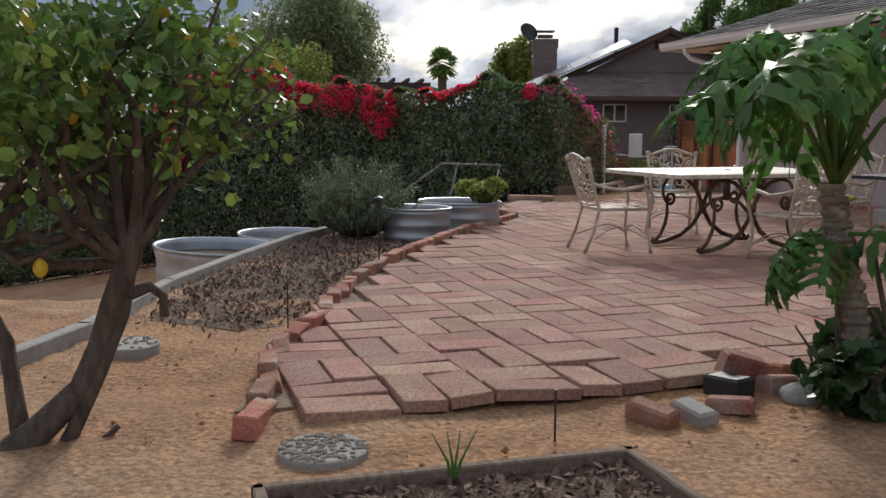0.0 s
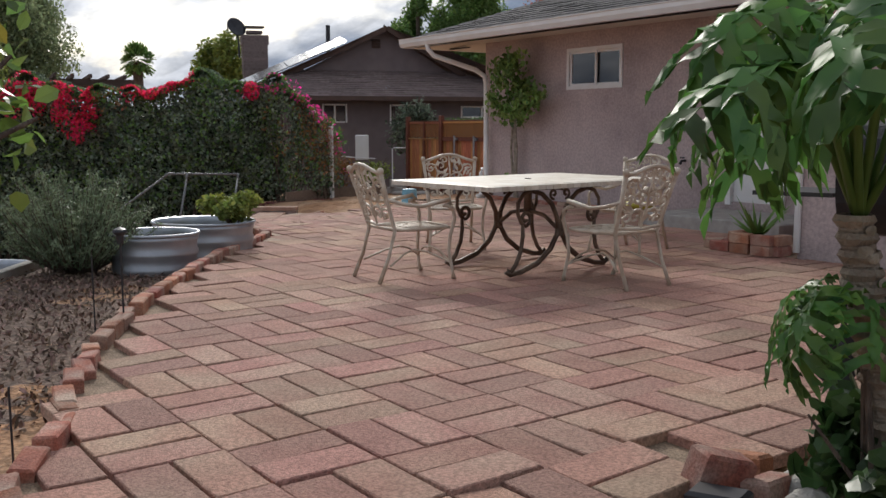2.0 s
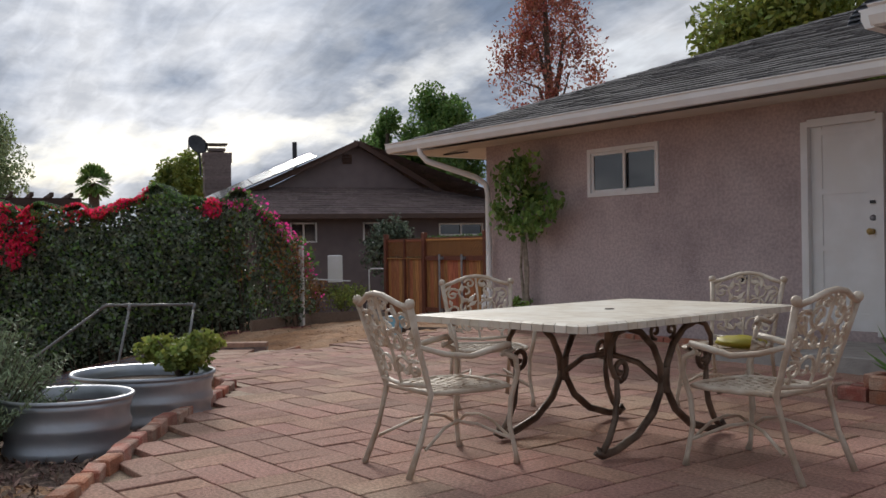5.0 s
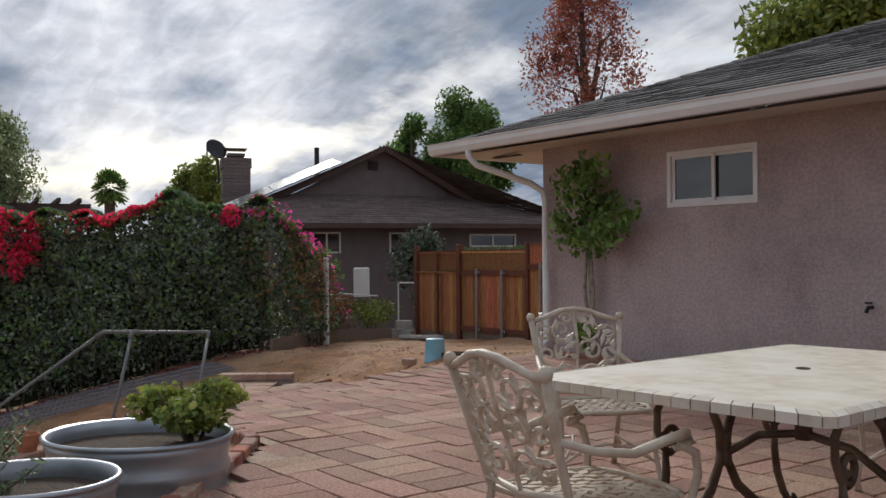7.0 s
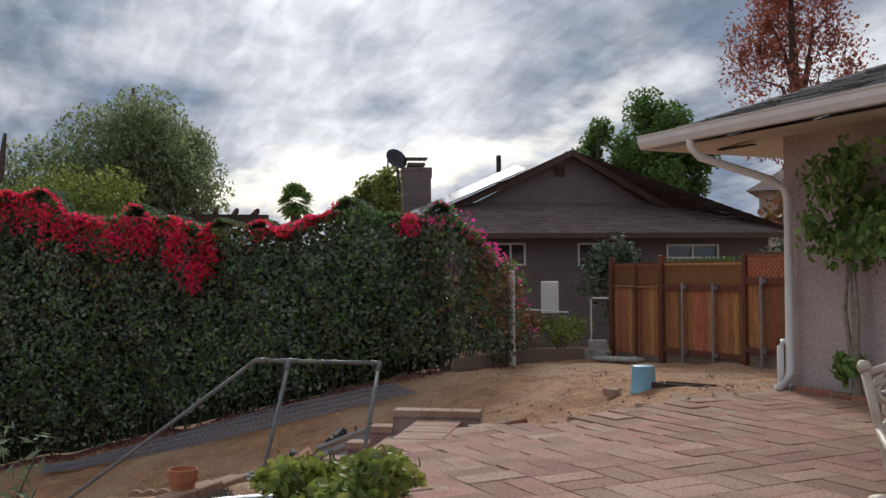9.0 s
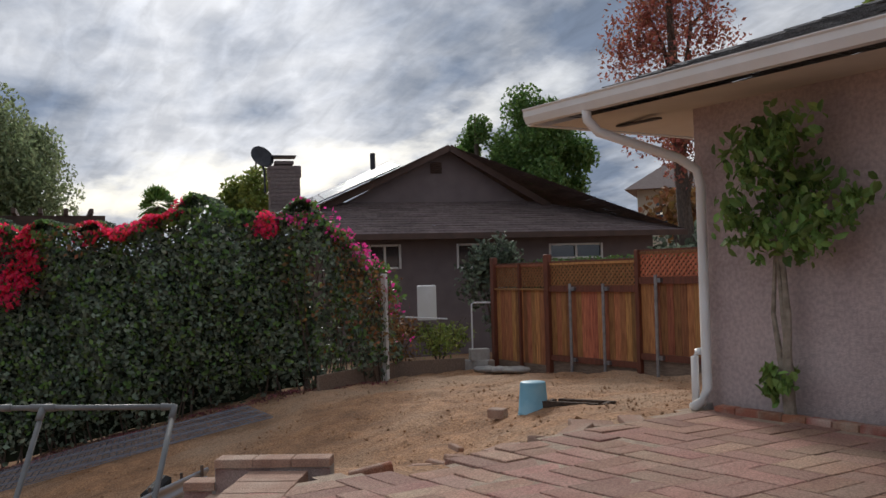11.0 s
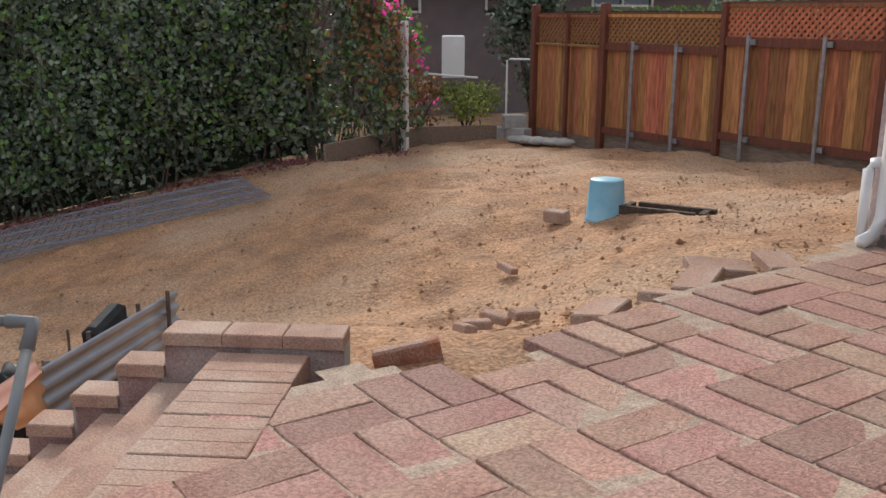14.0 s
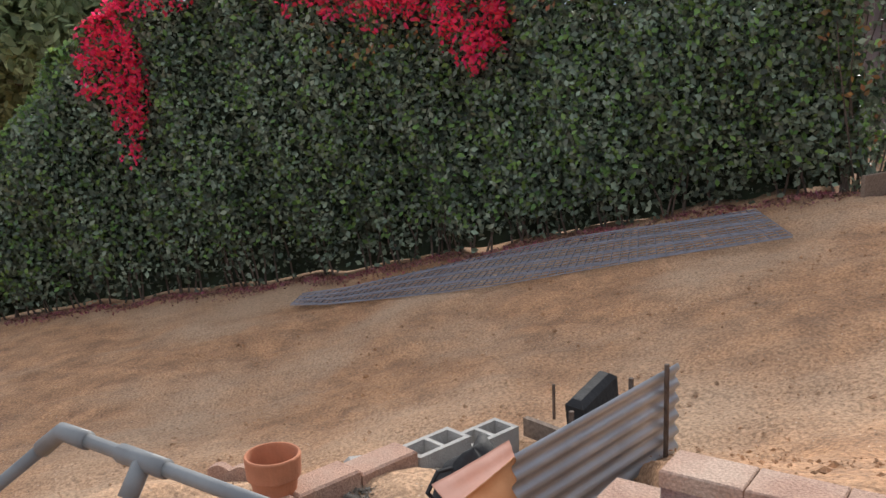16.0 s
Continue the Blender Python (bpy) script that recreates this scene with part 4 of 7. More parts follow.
for x, y, d in zip(ja.ravel(), jb.ravel(), seg_dist(ja.ravel() + 0.05, jb.ravel() + 0.05, PATIO)):
    if d < -0.06:
        c4 = [(x, y), (x + 0.1, y), (x + 0.1, y + 0.1), (x, y + 0.1)]
        g.add([(a, b, -0.008 + float(settle(a, b))) for a, b in c4], [(0, 1, 2, 3)])
hpart(g, "joint_sand", "joint", "pale sand swept into the joints", parent=patio)
PIT, ROT = 0.4073, math.atan(0.0191)
rnd = random.Random(5)
pm = {}
pieces = []
for i in range(-24, 10):
    for j in range(-10, 20):
        for h in (0, 1):
            cx, cy = (i + 0.5) * PIT, (j + 0.5) * PIT
            along_x = (i + j) % 2 == 0
            if i < -11:
                along_x = not along_x
            o = (h - 0.5) * PIT / 2
            px, py = (cx, cy + o) if along_x else (cx + o, cy)
            wx = 0.505 + px * math.cos(ROT) - py * math.sin(ROT) * 1.0
            wy = 3.268 + py * math.cos(ROT) + px * math.sin(ROT)
            d = float(seg_dist(np.array([wx]), np.array([wy]), PATIO)[0])
            if d < -0.09:
                pieces.append((wx, wy, along_x, d))
pieces.sort(key=lambda q: (q[0] - 1.2) ** 2 + (q[1] - 2.4) ** 2 if q[0] > -3 else 99 + (q[0] + 6.8) ** 2 + (q[1] - 6.8) ** 2)
near = [q for q in pieces if q[0] > -1.6 and q[1] < 5.2][:170] + [q for q in pieces if q[0] < -5.6 and q[1] < 8.6][:130]
nearset = {(q[0], q[1]) for q in near}
gp = Geo().box((0, 0, 0), (PIT - 0.012, PIT / 2 - 0.012, 0.05), ch=0.0045)
pme = bpy.data.meshes.new("paver")
pme.from_pydata(gp.v, [], gp.f)
pme.materials.append(M["paver"])
far = Geo()
for q in pieces:
    wx, wy, ax, d = q
    heave = max(0, (wx - 0.9)) / 1.5 if wy < 4 else 0
    amp = 0.55 + 1.3 * heave + (0.6 if d > -0.35 else 0)
    rx, ry = rnd.gauss(0, 0.75) * amp, rnd.gauss(0, 0.75) * amp
    z = -0.026 + rnd.uniform(-0.004, 0.006) * amp + 0.02 * heave * rnd.random() - (0.05 * max(0, wx - 2.0) if wy < 3.2 else 0)
    z += float(settle(wx, wy))
    rz = math.degrees(ROT) + (0 if ax else 90) + rnd.gauss(0, 0.5) * amp
    if (wx, wy) in nearset:
        ob = new("paver", pme)
        ob.parent = patio
        ob.matrix_parent_inverse = patio.matrix_world.inverted()
        ob.matrix_world = pose(wx, wy, z, rx, ry, rz)
    else:
        far.box((wx, wy, z), (PIT - 0.012, PIT / 2 - 0.012, 0.05), rz, rx, ry, ch=0.004)
tagged(hpart(far, "paving", "paver_far", parent=patio), kind="stuff")

# brick edging along the bed
edging = empty("brick_edging", (-1, 1.7, -0.05))
thing(edging, "crooked row of red bricks edging the terrace", "edging", kind="structure")
bpy.context.view_layer.update()
bme = bpy.data.meshes.new("brick")
gb = Geo().box((0, 0, 0), (0.2, 0.09, 0.09), ch=0.008)
bme.from_pydata(gb.v, [], gb.f)
bme.materials.append(M["brick"])


def brick(parent, x, y, z, rz, rx=0, ry=0):
    ob = new("brick", bme)
    ob.parent = parent
    ob.matrix_parent_inverse = parent.matrix_world.inverted()
    ob.matrix_world = pose(x, y, z, rx, ry, rz)
    return ob


LINE = EDGE + [(-5.62, 4.68), (-5.75, 4.55), (-5.6, 4.35)]
for (xa, ya), (xb, yb) in zip(LINE, LINE[1:]):
    L = math.hypot(xb - xa, yb - ya)
    n = max(1, round(L / 0.213))
    for i in range(n):
        s = (i + 0.5) / n
        nearend = xa > -0.2
        jt = 2.2 if nearend else 0.7
        brick(edging, xa + (xb - xa) * s + rnd.gauss(0, 0.01) * jt, ya + (yb - ya) * s + rnd.gauss(0, 0.012) * jt, 0.004 + rnd.uniform(-0.01, 0.01) * jt - (0.025 if nearend else 0),
              math.degrees(math.atan2(yb - ya, xb - xa)) + rnd.gauss(0, 5) * jt, rnd.gauss(0, 3) * jt, rnd.gauss(0, 2) * jt)
for x in np.arange(-8.0, -1.1, 0.215):
    if not (-3.8 < x < -1.9):
        brick(edging, x, 9.80 + 0.0 * x, 0.005, rnd.gauss(0, 2), rnd.gauss(0, 2), 0)

# ---- bed south of the terrace ----
g = Geo()
bed = EDGE[3:] + [(-5.1, 4.2), (-5.4, 3.6), (-5.2, 2.5)] + [(x + 0.05, y + 0.08) for x, y in BOARD[3:7][::-1]] + [(-0.3, 0.25), (0.15, 0.75), (0.1, 1.1)]
g.prism(bed, -0.2, -0.094)
ob = g.ob("mulch_bed", "mulch")
thing(ob, "garden bed covered with dark wood-chip mulch", "garden bed", kind="structure")
rng = np.random.default_rng(3)
bb = rng.uniform((-5.2, -0.2), (1.6, 4.0), (22000, 2))
dd = seg_dist(bb[:, 0], bb[:, 1], bed)
bb = bb[(dd < rng.normal(-0.02, 0.12, len(bb))) & (seg_dist(bb[:, 0], bb[:, 1], PATIO) > 0.06)]
leaves("mulch_chips", np.c_[bb, np.full(len(bb), -0.088) + rng.uniform(0, 0.022, len(bb))], 0.055, "chips", seed=4, aspect=0.38, normals=np.tile((0, 0, 1.5), (len(bb), 1)))
thing(bpy.data.objects["mulch_chips"], "loose dark wood chips lying on the bed", "mulch", kind="stuff")
g = Geo()
for (xa, ya), (xb, yb) in zip(BOARD[1:-1], BOARD[2:]):
    L = math.hypot(xb - xa, yb - ya)
    g.box(((xa + xb) / 2, (ya + yb) / 2, -0.2), (L + 0.05, 0.09, 0.36), math.degrees(math.atan2(yb - ya, xb - xa)), ch=0.008)
thing(g.ob("bed_border", "concrete"), "pale weathered border board holding the garden bed", "border", kind="structure")

# ---- hedge with bougainvillea ----
HB = [(-21.6, -4.5), (-21.1, -1.8), (-21.0, 1.0), (-20.5, 3.0), (-19.9, 4.8), (-19.05, 6.4), (-18.2, 7.8), (-17.35, 9.0), (-16.75, 10.2), (-16.95, 11.2), (-17.65, 12.05)]
HT = [-1.2, -0.6, 2.35, 2.6, 2.3, 1.98, 2.18, 2.22, 2.3, 1.45, 0.7]
hedge = empty("hedge", (-19.05, 6.4, -1.6))
thing(hedge, "tall dense dark-green clipped hedge grown through with bougainvillea", "hedge")
bpy.context.view_layer.update()
rng = np.random.default_rng(11)
seg = [math.hypot(b[0] - a[0], b[1] - a[1]) for a, b in zip(HB, HB[1:])]
cum = np.concatenate([[0], np.cumsum(seg)])


def hedge_at(s):
    x = np.interp(s, cum, [p[0] for p in HB])
    y = np.interp(s, cum, [p[1] for p in HB])
    t = np.interp(s, cum, HT)
    return x, y, t


def hedge_surface(s, k, depth):
    """Point on the hedge: s along, k 0 to 1 up the front, over 1 back along the top."""
    x, y, t = hedge_at(s)
    x2, y2, _ = hedge_at(np.minimum(s + 0.05, cum[-1]))
    x1, y1, _ = hedge_at(np.maximum(s - 0.05, 0))
    tx, ty = x2 - x1, y2 - y1
    l = np.hypot(tx, ty)
    nx_, ny_ = ty / l, -tx / l
    b = ground_z(x, y) + 0.02
    h = t - b
    bulge = 0.28 * np.sin(np.clip(k, 0, 1) * math.pi) + 0.19 * np.sin(s * 2.1) * np.sin(k * 5 + s) + 0.11 * np.sin(s * 5.3 + k * 9)
    front = np.where(k <= 1, bulge, bulge - (k - 1) * 2.2)
    z = b + h * np.minimum(k, 1) + np.where(k > 1, 0.14 * np.sin(s * 3.3) + 0.1 * np.sin(s * 7.7 + k), 0) + 0.10 * np.sin(s * 1.9) * np.clip(k, 0, 1)
    o = front - depth
    return np.stack([x + nx_ * o, y + ny_ * o, z], -1), np.stack([nx_ * np.where(k > 1, 0.2, 1), ny_ * np.where(k > 1, 0.2, 1), np.where(k > 1, 1.0, 0.25)], -1)


# closed dark sheet behind the leaves, coloured as the shade between them
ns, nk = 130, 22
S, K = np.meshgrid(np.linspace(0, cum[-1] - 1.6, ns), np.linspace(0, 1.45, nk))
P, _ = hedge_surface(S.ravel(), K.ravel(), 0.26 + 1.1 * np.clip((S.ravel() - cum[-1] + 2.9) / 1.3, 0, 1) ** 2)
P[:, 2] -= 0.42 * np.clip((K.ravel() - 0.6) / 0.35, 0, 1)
core = mk("shade_core", P, [(j * ns + i, j * ns + i + 1, (j + 1) * ns + i + 1, (j + 1) * ns + i) for j in range(nk - 1) for i in range(ns - 1)], "hedge_shade", smooth=True)
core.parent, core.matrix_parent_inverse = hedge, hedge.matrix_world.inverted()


def hedge_leaves(name, n, size, material, smin, smax, kmin, kmax, seed, gate=None, depth=(-0.1, 0.16)):
    r = np.random.default_rng(seed)
    s, k = r.uniform(smin, smax, n), r.uniform(kmin, kmax, n)
    if gate:
        ok = gate(s, k, r)
        s, k = s[ok], k[ok]
    p, nr = hedge_surface(s, k, r.uniform(*depth, len(s)))
    ob = leaves(name, p, size, material, seed=seed, normals=nr, aspect=0.62)
    ob.parent, ob.matrix_parent_inverse = hedge, hedge.matrix_world.inverted()
    return ob


thin = lambda s, k, r: r.random(len(s)) < np.clip(k * 5, 0.10, 1) * np.clip((cum[-1] - 0.45 - s) / 1.8, 0.14, 1)
hedge_leaves("leaves", 95000, 0.105, "hedge", 0, cum[-1], 0.0, 1.4, 21, thin)
hedge_leaves("top_sprays", 5000, 0.11, "green", 2.5, cum[-1], 0.93, 1.15, 27, None, (-0.25, 0.1))
# brighter green outermost leaves, their lit look put into the colour
hedge_leaves("lit_leaves", 12000, 0.10, "green", 0, cum[-1], 0.1, 1.3, 22, thin, (-0.14, 0.02))


def patchy(centres):
    def f(s, k, r):
        q = np.zeros(len(s))
        for cs_, ck, rs_, rk in centres:
            q = np.maximum(q, 1.1 - np.hypot((s - cs_) / rs_, (k - ck) / rk))
        q = np.where(q > 0, q + 0.3 * np.sin(s * 9 + k * 23) * np.sin(k * 31 - s * 4), 0)
        return r.random(len(s)) < np.clip(q * 1.35, 0, 1)
    return f


T = float(cum[-1]) - 1.08
PT = patchy([(T - 11.6, 0.92, 0.5, 0.25), (T - 11.3, 0.7, 0.3, 0.25), (T - 10.6, 1.0, 0.8, 0.12), (T - 9.2, 1.0, 0.9, 0.14), (T - 8.2, 0.96, 0.9, 0.14), (T - 6.9, 0.93, 0.7, 0.13), (T - 6.1, 0.92, 0.3, 0.2), (T - 5.75, 0.76, 0.3, 0.12), (T - 5.5, 0.9, 0.25, 0.2), (T - 4.3, 1.02, 0.7, 0.09), (T - 3.5, 1.02, 0.5, 0.08), (T - 1.75, 0.93, 0.3, 0.07)])
hedge_leaves("red_blossom", 60000, 0.085, "bract", T - 14, T - 1.5, 0.4, 1.35, 23, PT, (-0.42, 0.0))
hedge_leaves("rust_leaves", 9000, 0.09, "orangeleaf", T - 10.5, T + 1.0, 0.2, 1.2, 24, patchy([(T - 7.2, 0.86, 1.3, 0.18), (T - 4.9, 0.96, 0.7, 0.1), (T - 0.2, 0.65, 1.2, 0.5)]), (-0.35, 0.1))
hedge_leaves("magenta_blossom", 3000, 0.075, "bract2", T - 1.7, T + 1.0, 0.4, 1.25, 25, patchy([(T - 1.1, 0.98, 0.5, 0.1), (T + 0.3, 0.8, 0.22, 0.12), (T - 0.3, 0.95, 0.45, 0.10), (T + 0.6, 0.72, 0.25, 0.12), (T + 0.85, 0.4, 0.12, 0.08)]), (-0.5, 0.0))
g = Geo()
r = random.Random(3)
for i in range(60):
    # bare twigs through the thin end
    s = T + 1.0 - 2.3 * r.random()
    q0, _ = hedge_surface(np.array([s]), np.array([0.0]), np.array([r.uniform(0, 0.5)]))
    q1, _ = hedge_surface(np.array([min(T + 1.0, s + r.uniform(-0.4, 0.4))]), np.array([r.uniform(0.6, 1.05)]), np.array([r.uniform(-0.2, 0.4)]))
    a, b = Vector(q0[0]), Vector(q1[0])
    g.tube([a - Vector((0, 0, 0.2)), a.lerp(b, 0.5) + Vector((r.gauss(0, 0.1), r.gauss(0, 0.1), 0.1)), b], [0.012, 0.008, 0.004], 5, False)
for i in range(110):
    s = T * r.random()
    p0, _ = hedge_surface(np.array([s]), np.array([0.0]), np.array([0.1]))
    p1, _ = hedge_surface(np.array([s + r.uniform(-0.25, 0.25)]), np.array([0.2]), np.array([0.1]))
    a, b = Vector(p0[0]), Vector(p1[0])
    a.z -= 0.25
    g.tube([a, a.lerp(b, 0.5) + Vector((r.gauss(0, 0.04), r.gauss(0, 0.04), 0)), b], [0.02, 0.015, 0.01], 5, False)
tagged(hpart(g, "stem", "bark", parent=hedge), kind="stuff")
# fallen bracts along the hedge
r = np.random.default_rng(8)
s = r.uniform(3, T, 5000)
p, nr = hedge_surface(s, np.zeros(5000), -np.abs(r.normal(0.0, 0.3, 5000)) - 0.05)
p[:, 2] = ground_z(p[:, 0], p[:, 1]) + 0.015
leaves("leaf_litter", p, 0.06, "litter", seed=9, normals=np.tile((0, 0, 2.0), (5000, 1)))
thing(bpy.data.objects["leaf_litter"], "fallen dry bracts and leaves along the hedge foot", "leaf litter", kind="stuff")


# ---- trees ----
def tree(name, x, y, z0, z1, radii, material, n, size, label, seed, trunk=0.18, lumps=12, droop=0.2, crown_lo=0.35, lump=0.42, bark="bark", shell=0.4):
    e = empty(name, (x, y, z0))
    thing(e, label, "tree")
    rng = np.random.default_rng(seed)
    r = random.Random(seed)
    H = z1 - z0
    g = Geo()
    cz = H * (1 + crown_lo) / 2
    g.tube([(0, 0, -0.3), (0.06 * H * 0.1, 0.02, H * 0.2), (r.gauss(0, 0.1), r.gauss(0, 0.1), H * 0.5), (r.gauss(0, 0.2), r.gauss(0, 0.2), H * 0.92)], [trunk * 1.25, trunk, trunk * 0.65, trunk * 0.15], 8)
    for i in range(14):
        h = H * r.uniform(crown_lo * 0.7, 0.62)
        w = r.uniform(0, 6.283)
        q = r.uniform(0.3, 0.58)
        ex, ey = math.cos(w) * radii[0] * q, math.sin(w) * radii[1] * q
        g.tube([(0, 0, h * 0.85), (ex * 0.4, ey * 0.4, h + 0.12 * H * 0.6), (ex, ey, h + H * 0.14 * r.uniform(0.3, 1.4))], [trunk * 0.4, trunk * 0.25, trunk * 0.06], 6, False)
    g.ob("trunk", bark, e)
    pts = blob_points((0, 0, cz), (*radii, H - cz), n, rng, shell, lumps, lump)
    leaves("crown", pts, size, material, e, seed, droop)
    return e


tree("pepper_tree", -38.8, 7.2, -2.0, 9.2, (4.9, 4.9), "pepper", 62000, 0.18, "large grey-green pepper tree with drooping foliage", 31, 0.4, 26, 0.9, 0.12, 0.34)
tree("pepper_tree", -36.0, 2.5, -2.0, 6.6, (4.0, 4.0), "pepper", 45000, 0.19, "large grey-green pepper tree with drooping foliage", 32, 0.4, 22, 0.9, 0.05, 0.36)
tree("olive_tree", -29.0, 5.0, -2.0, 4.4, (2.8, 3.0), "yellowgreen", 32000, 0.14, "rounded olive-green tree behind the hedge", 33, 0.25, 13, 0.4, 0.1, 0.45)
tree("shade_tree", -30.5, -3.5, -2.5, 5.5, (4.5, 4.5), "pepper", 18000, 0.32, "shady dark-green tree beyond the hedge", 38, 0.35, 13, 0.6, 0.05, 0.42)
tree("green_tree", -32.7, 27.9, -1.0, 9.0, (3.2, 3.2), "green", 38000, 0.2, "broad bright-green tree behind the neighbour's house", 34, 0.35, 30, 0.4, 0.2, 0.27, shell=0.2)
tree("green_tree", -34.2, 25.6, -1.0, 8.2, (2.2, 2.2), "green", 20000, 0.2, "smaller bright-green tree behind the neighbour's house", 44, 0.3, 24, 0.4, 0.2, 0.28, shell=0.2)
tree("small_tree", -40.0, 18.2, -1.0, 6.8, (1.7, 1.7), "yellowgreen", 6000, 0.25, "small green tree far behind the chimney", 45, 0.2, 8)
tree("sweetgum_tree", -22.5, 24.9, -0.8, 12.8, (2.5, 2.5), "redleaf", 11000, 0.15, "tall sweetgum with sparse red autumn leaves", 35, 0.24, 24, 0.4, 0.2, 0.3, shell=0.1)
tree("yellow_tree", -12.2, 26.9, -0.5, 9.9, (5.6, 4.2), "yellowgreen", 30000, 0.26, "big yellow-green tree behind the house roof", 36, 0.4, 14, 0.3, 0.4, 0.42)
# far palm
pe = empty("palm_tree", (-52.0, 17.6, -2.0))
thing(pe, "far fan palm above the hedge", "palm")
Geo().tube([(0, 0, 0), (0.1, 0, 3.5), (0, 0, 7.0)], [0.3, 0.25, 0.3], 8).ob("trunk", "bark", pe)
g = Geo()
r = random.Random(4)
for i in range(60):
    w, el = r.uniform(0, 6.283), r.uniform(-0.9, 1.4)
    d = Vector((math.cos(w) * math.cos(el), math.sin(w) * math.cos(el), math.sin(el)))
    s = Vector((-math.sin(w), math.cos(w), 0))
    c = Vector((0, 0, 7.1))
    L = r.uniform(0.75, 1.1)
    for k in range(-3, 4):
        e = c + d * L + s * 0.16 * k - Vector((0, 0, 0.22 * abs(k) * 0.4))
        g.add([c + d * L * 0.4, e - s * 0.07 + Vector((0, 0, -0.05)), e + d * 0.12, e + s * 0.07], [(0, 1, 2, 3)])
g.ob("crown", "green", pe)


# ---- table and chairs ----
def spiral(cx, cz, r0, turns, a0, sgn, plane, n=14, off=0.0):
    """A scroll in an upright plane: plane maps (u, z) to a point."""
    pts = []
    for i in range(n + 1):
        t = i / n
        a = a0 + sgn * turns * 2 * math.pi * t
        rr = r0 * (1 - 0.78 * t)
        pts.append(plane(cx + rr * math.cos(a), cz + rr * math.sin(a)))
    return pts


def chair_model(name):
    e = empty(name)
    th = 0.013

    def back(u, z):
        # the back leans away and bows at the sides
        return Vector((u, -0.21 - 0.30 * (z - 0.42) + 0.03 * (1 - (u / 0.26) ** 2) * -1, z))

    for s in (-1, 1):
        Geo().tube([(s * 0.22, -0.35, 0.0), (s * 0.215, -0.27, 0.2), (s * 0.215, -0.215, 0.42), back(s * 0.235, 0.66), back(s * 0.26, 0.9)], [0.017, 0.014, 0.016, 0.015, 0.018], 8).ob("back_leg", "cream", e, smooth=True)
        Geo().tube([(s * 0.26, 0.27, 0.0), (s * 0.265, 0.26, 0.05), (s * 0.245, 0.235, 0.22), (s * 0.25, 0.245, 0.36), (s * 0.275, 0.27, 0.50), (s * 0.285, 0.25, 0.585), (s * 0.28, 0.18, 0.62)], [0.02, 0.013, 0.013, 0.014, 0.015, 0.016, 0.016], 8).ob("front_leg", "cream", e, smooth=True)
        Geo().tube([(s * 0.27, 0.17, 0.605), (s * 0.28, 0.24, 0.63), (s * 0.285, 0.21, 0.66), (s * 0.285, 0.12, 0.645), (s * 0.28, -0.02, 0.615), (s * 0.26, -0.16, 0.635), back(s * 0.238, 0.68)], [0.012, 0.017, 0.019, 0.018, 0.017, 0.016, 0.014], 8).ob("armrest", "cream", e, smooth=True)
        Geo().lathe([(0, 0.03), (0.018, 0.024), (0.026, 0.006), (0.022, -0.014), (0.012, -0.025)], 10, back(s * 0.262, 0.905)).ob("finial", "cream", e, smooth=True)
        Geo().tube([(s * 0.23, -0.26, 0.14), (s * 0.15, -0.1, 0.22), (s * 0.12, 0.0, 0.245), (s * 0.15, 0.1, 0.22), (s * 0.25, 0.24, 0.14)], 0.009, 6).ob("stretcher", "cream", e)
    g = Geo().tube([back(-0.26, 0.88), back(-0.18, 0.905), back(-0.08, 0.945), back(0.0, 0.955), back(0.08, 0.945), back(0.18, 0.905), back(0.26, 0.88)], 0.016, 8)
    g.ob("top_rail", "cream", e, smooth=True)
    Geo().tube([back(-0.22, 0.47), back(0, 0.455), back(0.22, 0.47)], 0.013, 8).ob("lower_rail", "cream", e, smooth=True)
    # open cast scrollwork with leaves
    g = Geo()
    r = random.Random(6)
    g.tube([back(0, 0.46), back(0.008, 0.6), back(-0.008, 0.75), back(0, 0.94)], 0.009, 6)
    for s in (-1, 1):
        for cx, cz, r0, a0, sg in ((0.085, 0.56, 0.075, 3.6, -1), (0.165, 0.55, 0.05, 1.0, 1), (0.08, 0.70, 0.07, 2.7, -1), (0.175, 0.68, 0.055, 4.5, 1), (0.085, 0.83, 0.07, 3.9, 1), (0.185, 0.81, 0.05, 2.5, -1), (0.05, 0.895, 0.04, 0.2, 1)):
            g.tube(spiral(s * cx, cz, r0, 1.15, a0 if s > 0 else math.pi - a0, sg * s, back), [0.0095] * 12 + [0.008, 0.008, 0.011], 5)
        for i in range(17):
            u, z = s * r.uniform(0.02, 0.225), r.uniform(0.49, 0.89)
            a = r.uniform(0, 6.283)
            L, W = r.uniform(0.028, 0.048), r.uniform(0.010, 0.018)
            c = Vector((math.cos(a), math.sin(a)))
            q = [back(u + c.x * k * L - c.y * w * W, z + c.y * k * L + c.x * w * W) for k, w in ((-1, 0), (0, 1), (1, 0), (0, -1))]
            f = [p + Vector((0, 0.012, 0)) for p in q]
            g.add(q + f, [(3, 2, 1, 0), (4, 5, 6, 7), (0, 1, 5, 4), (1, 2, 6, 5), (2, 3, 7, 6), (3, 0, 4, 7)])
    g.ob("backrest", "cream", e)
    # cast seat: rim with leaf pattern
    rim = [(-0.2, -0.21), (-0.245, -0.05), (-0.255, 0.12), (-0.22, 0.25), (-0.1, 0.285), (0.1, 0.285), (0.22, 0.25), (0.255, 0.12), (0.245, -0.05), (0.2, -0.21)]
    zs = lambda x, y: 0.425 - 0.012 * (1 - (x / 0.26) ** 2)
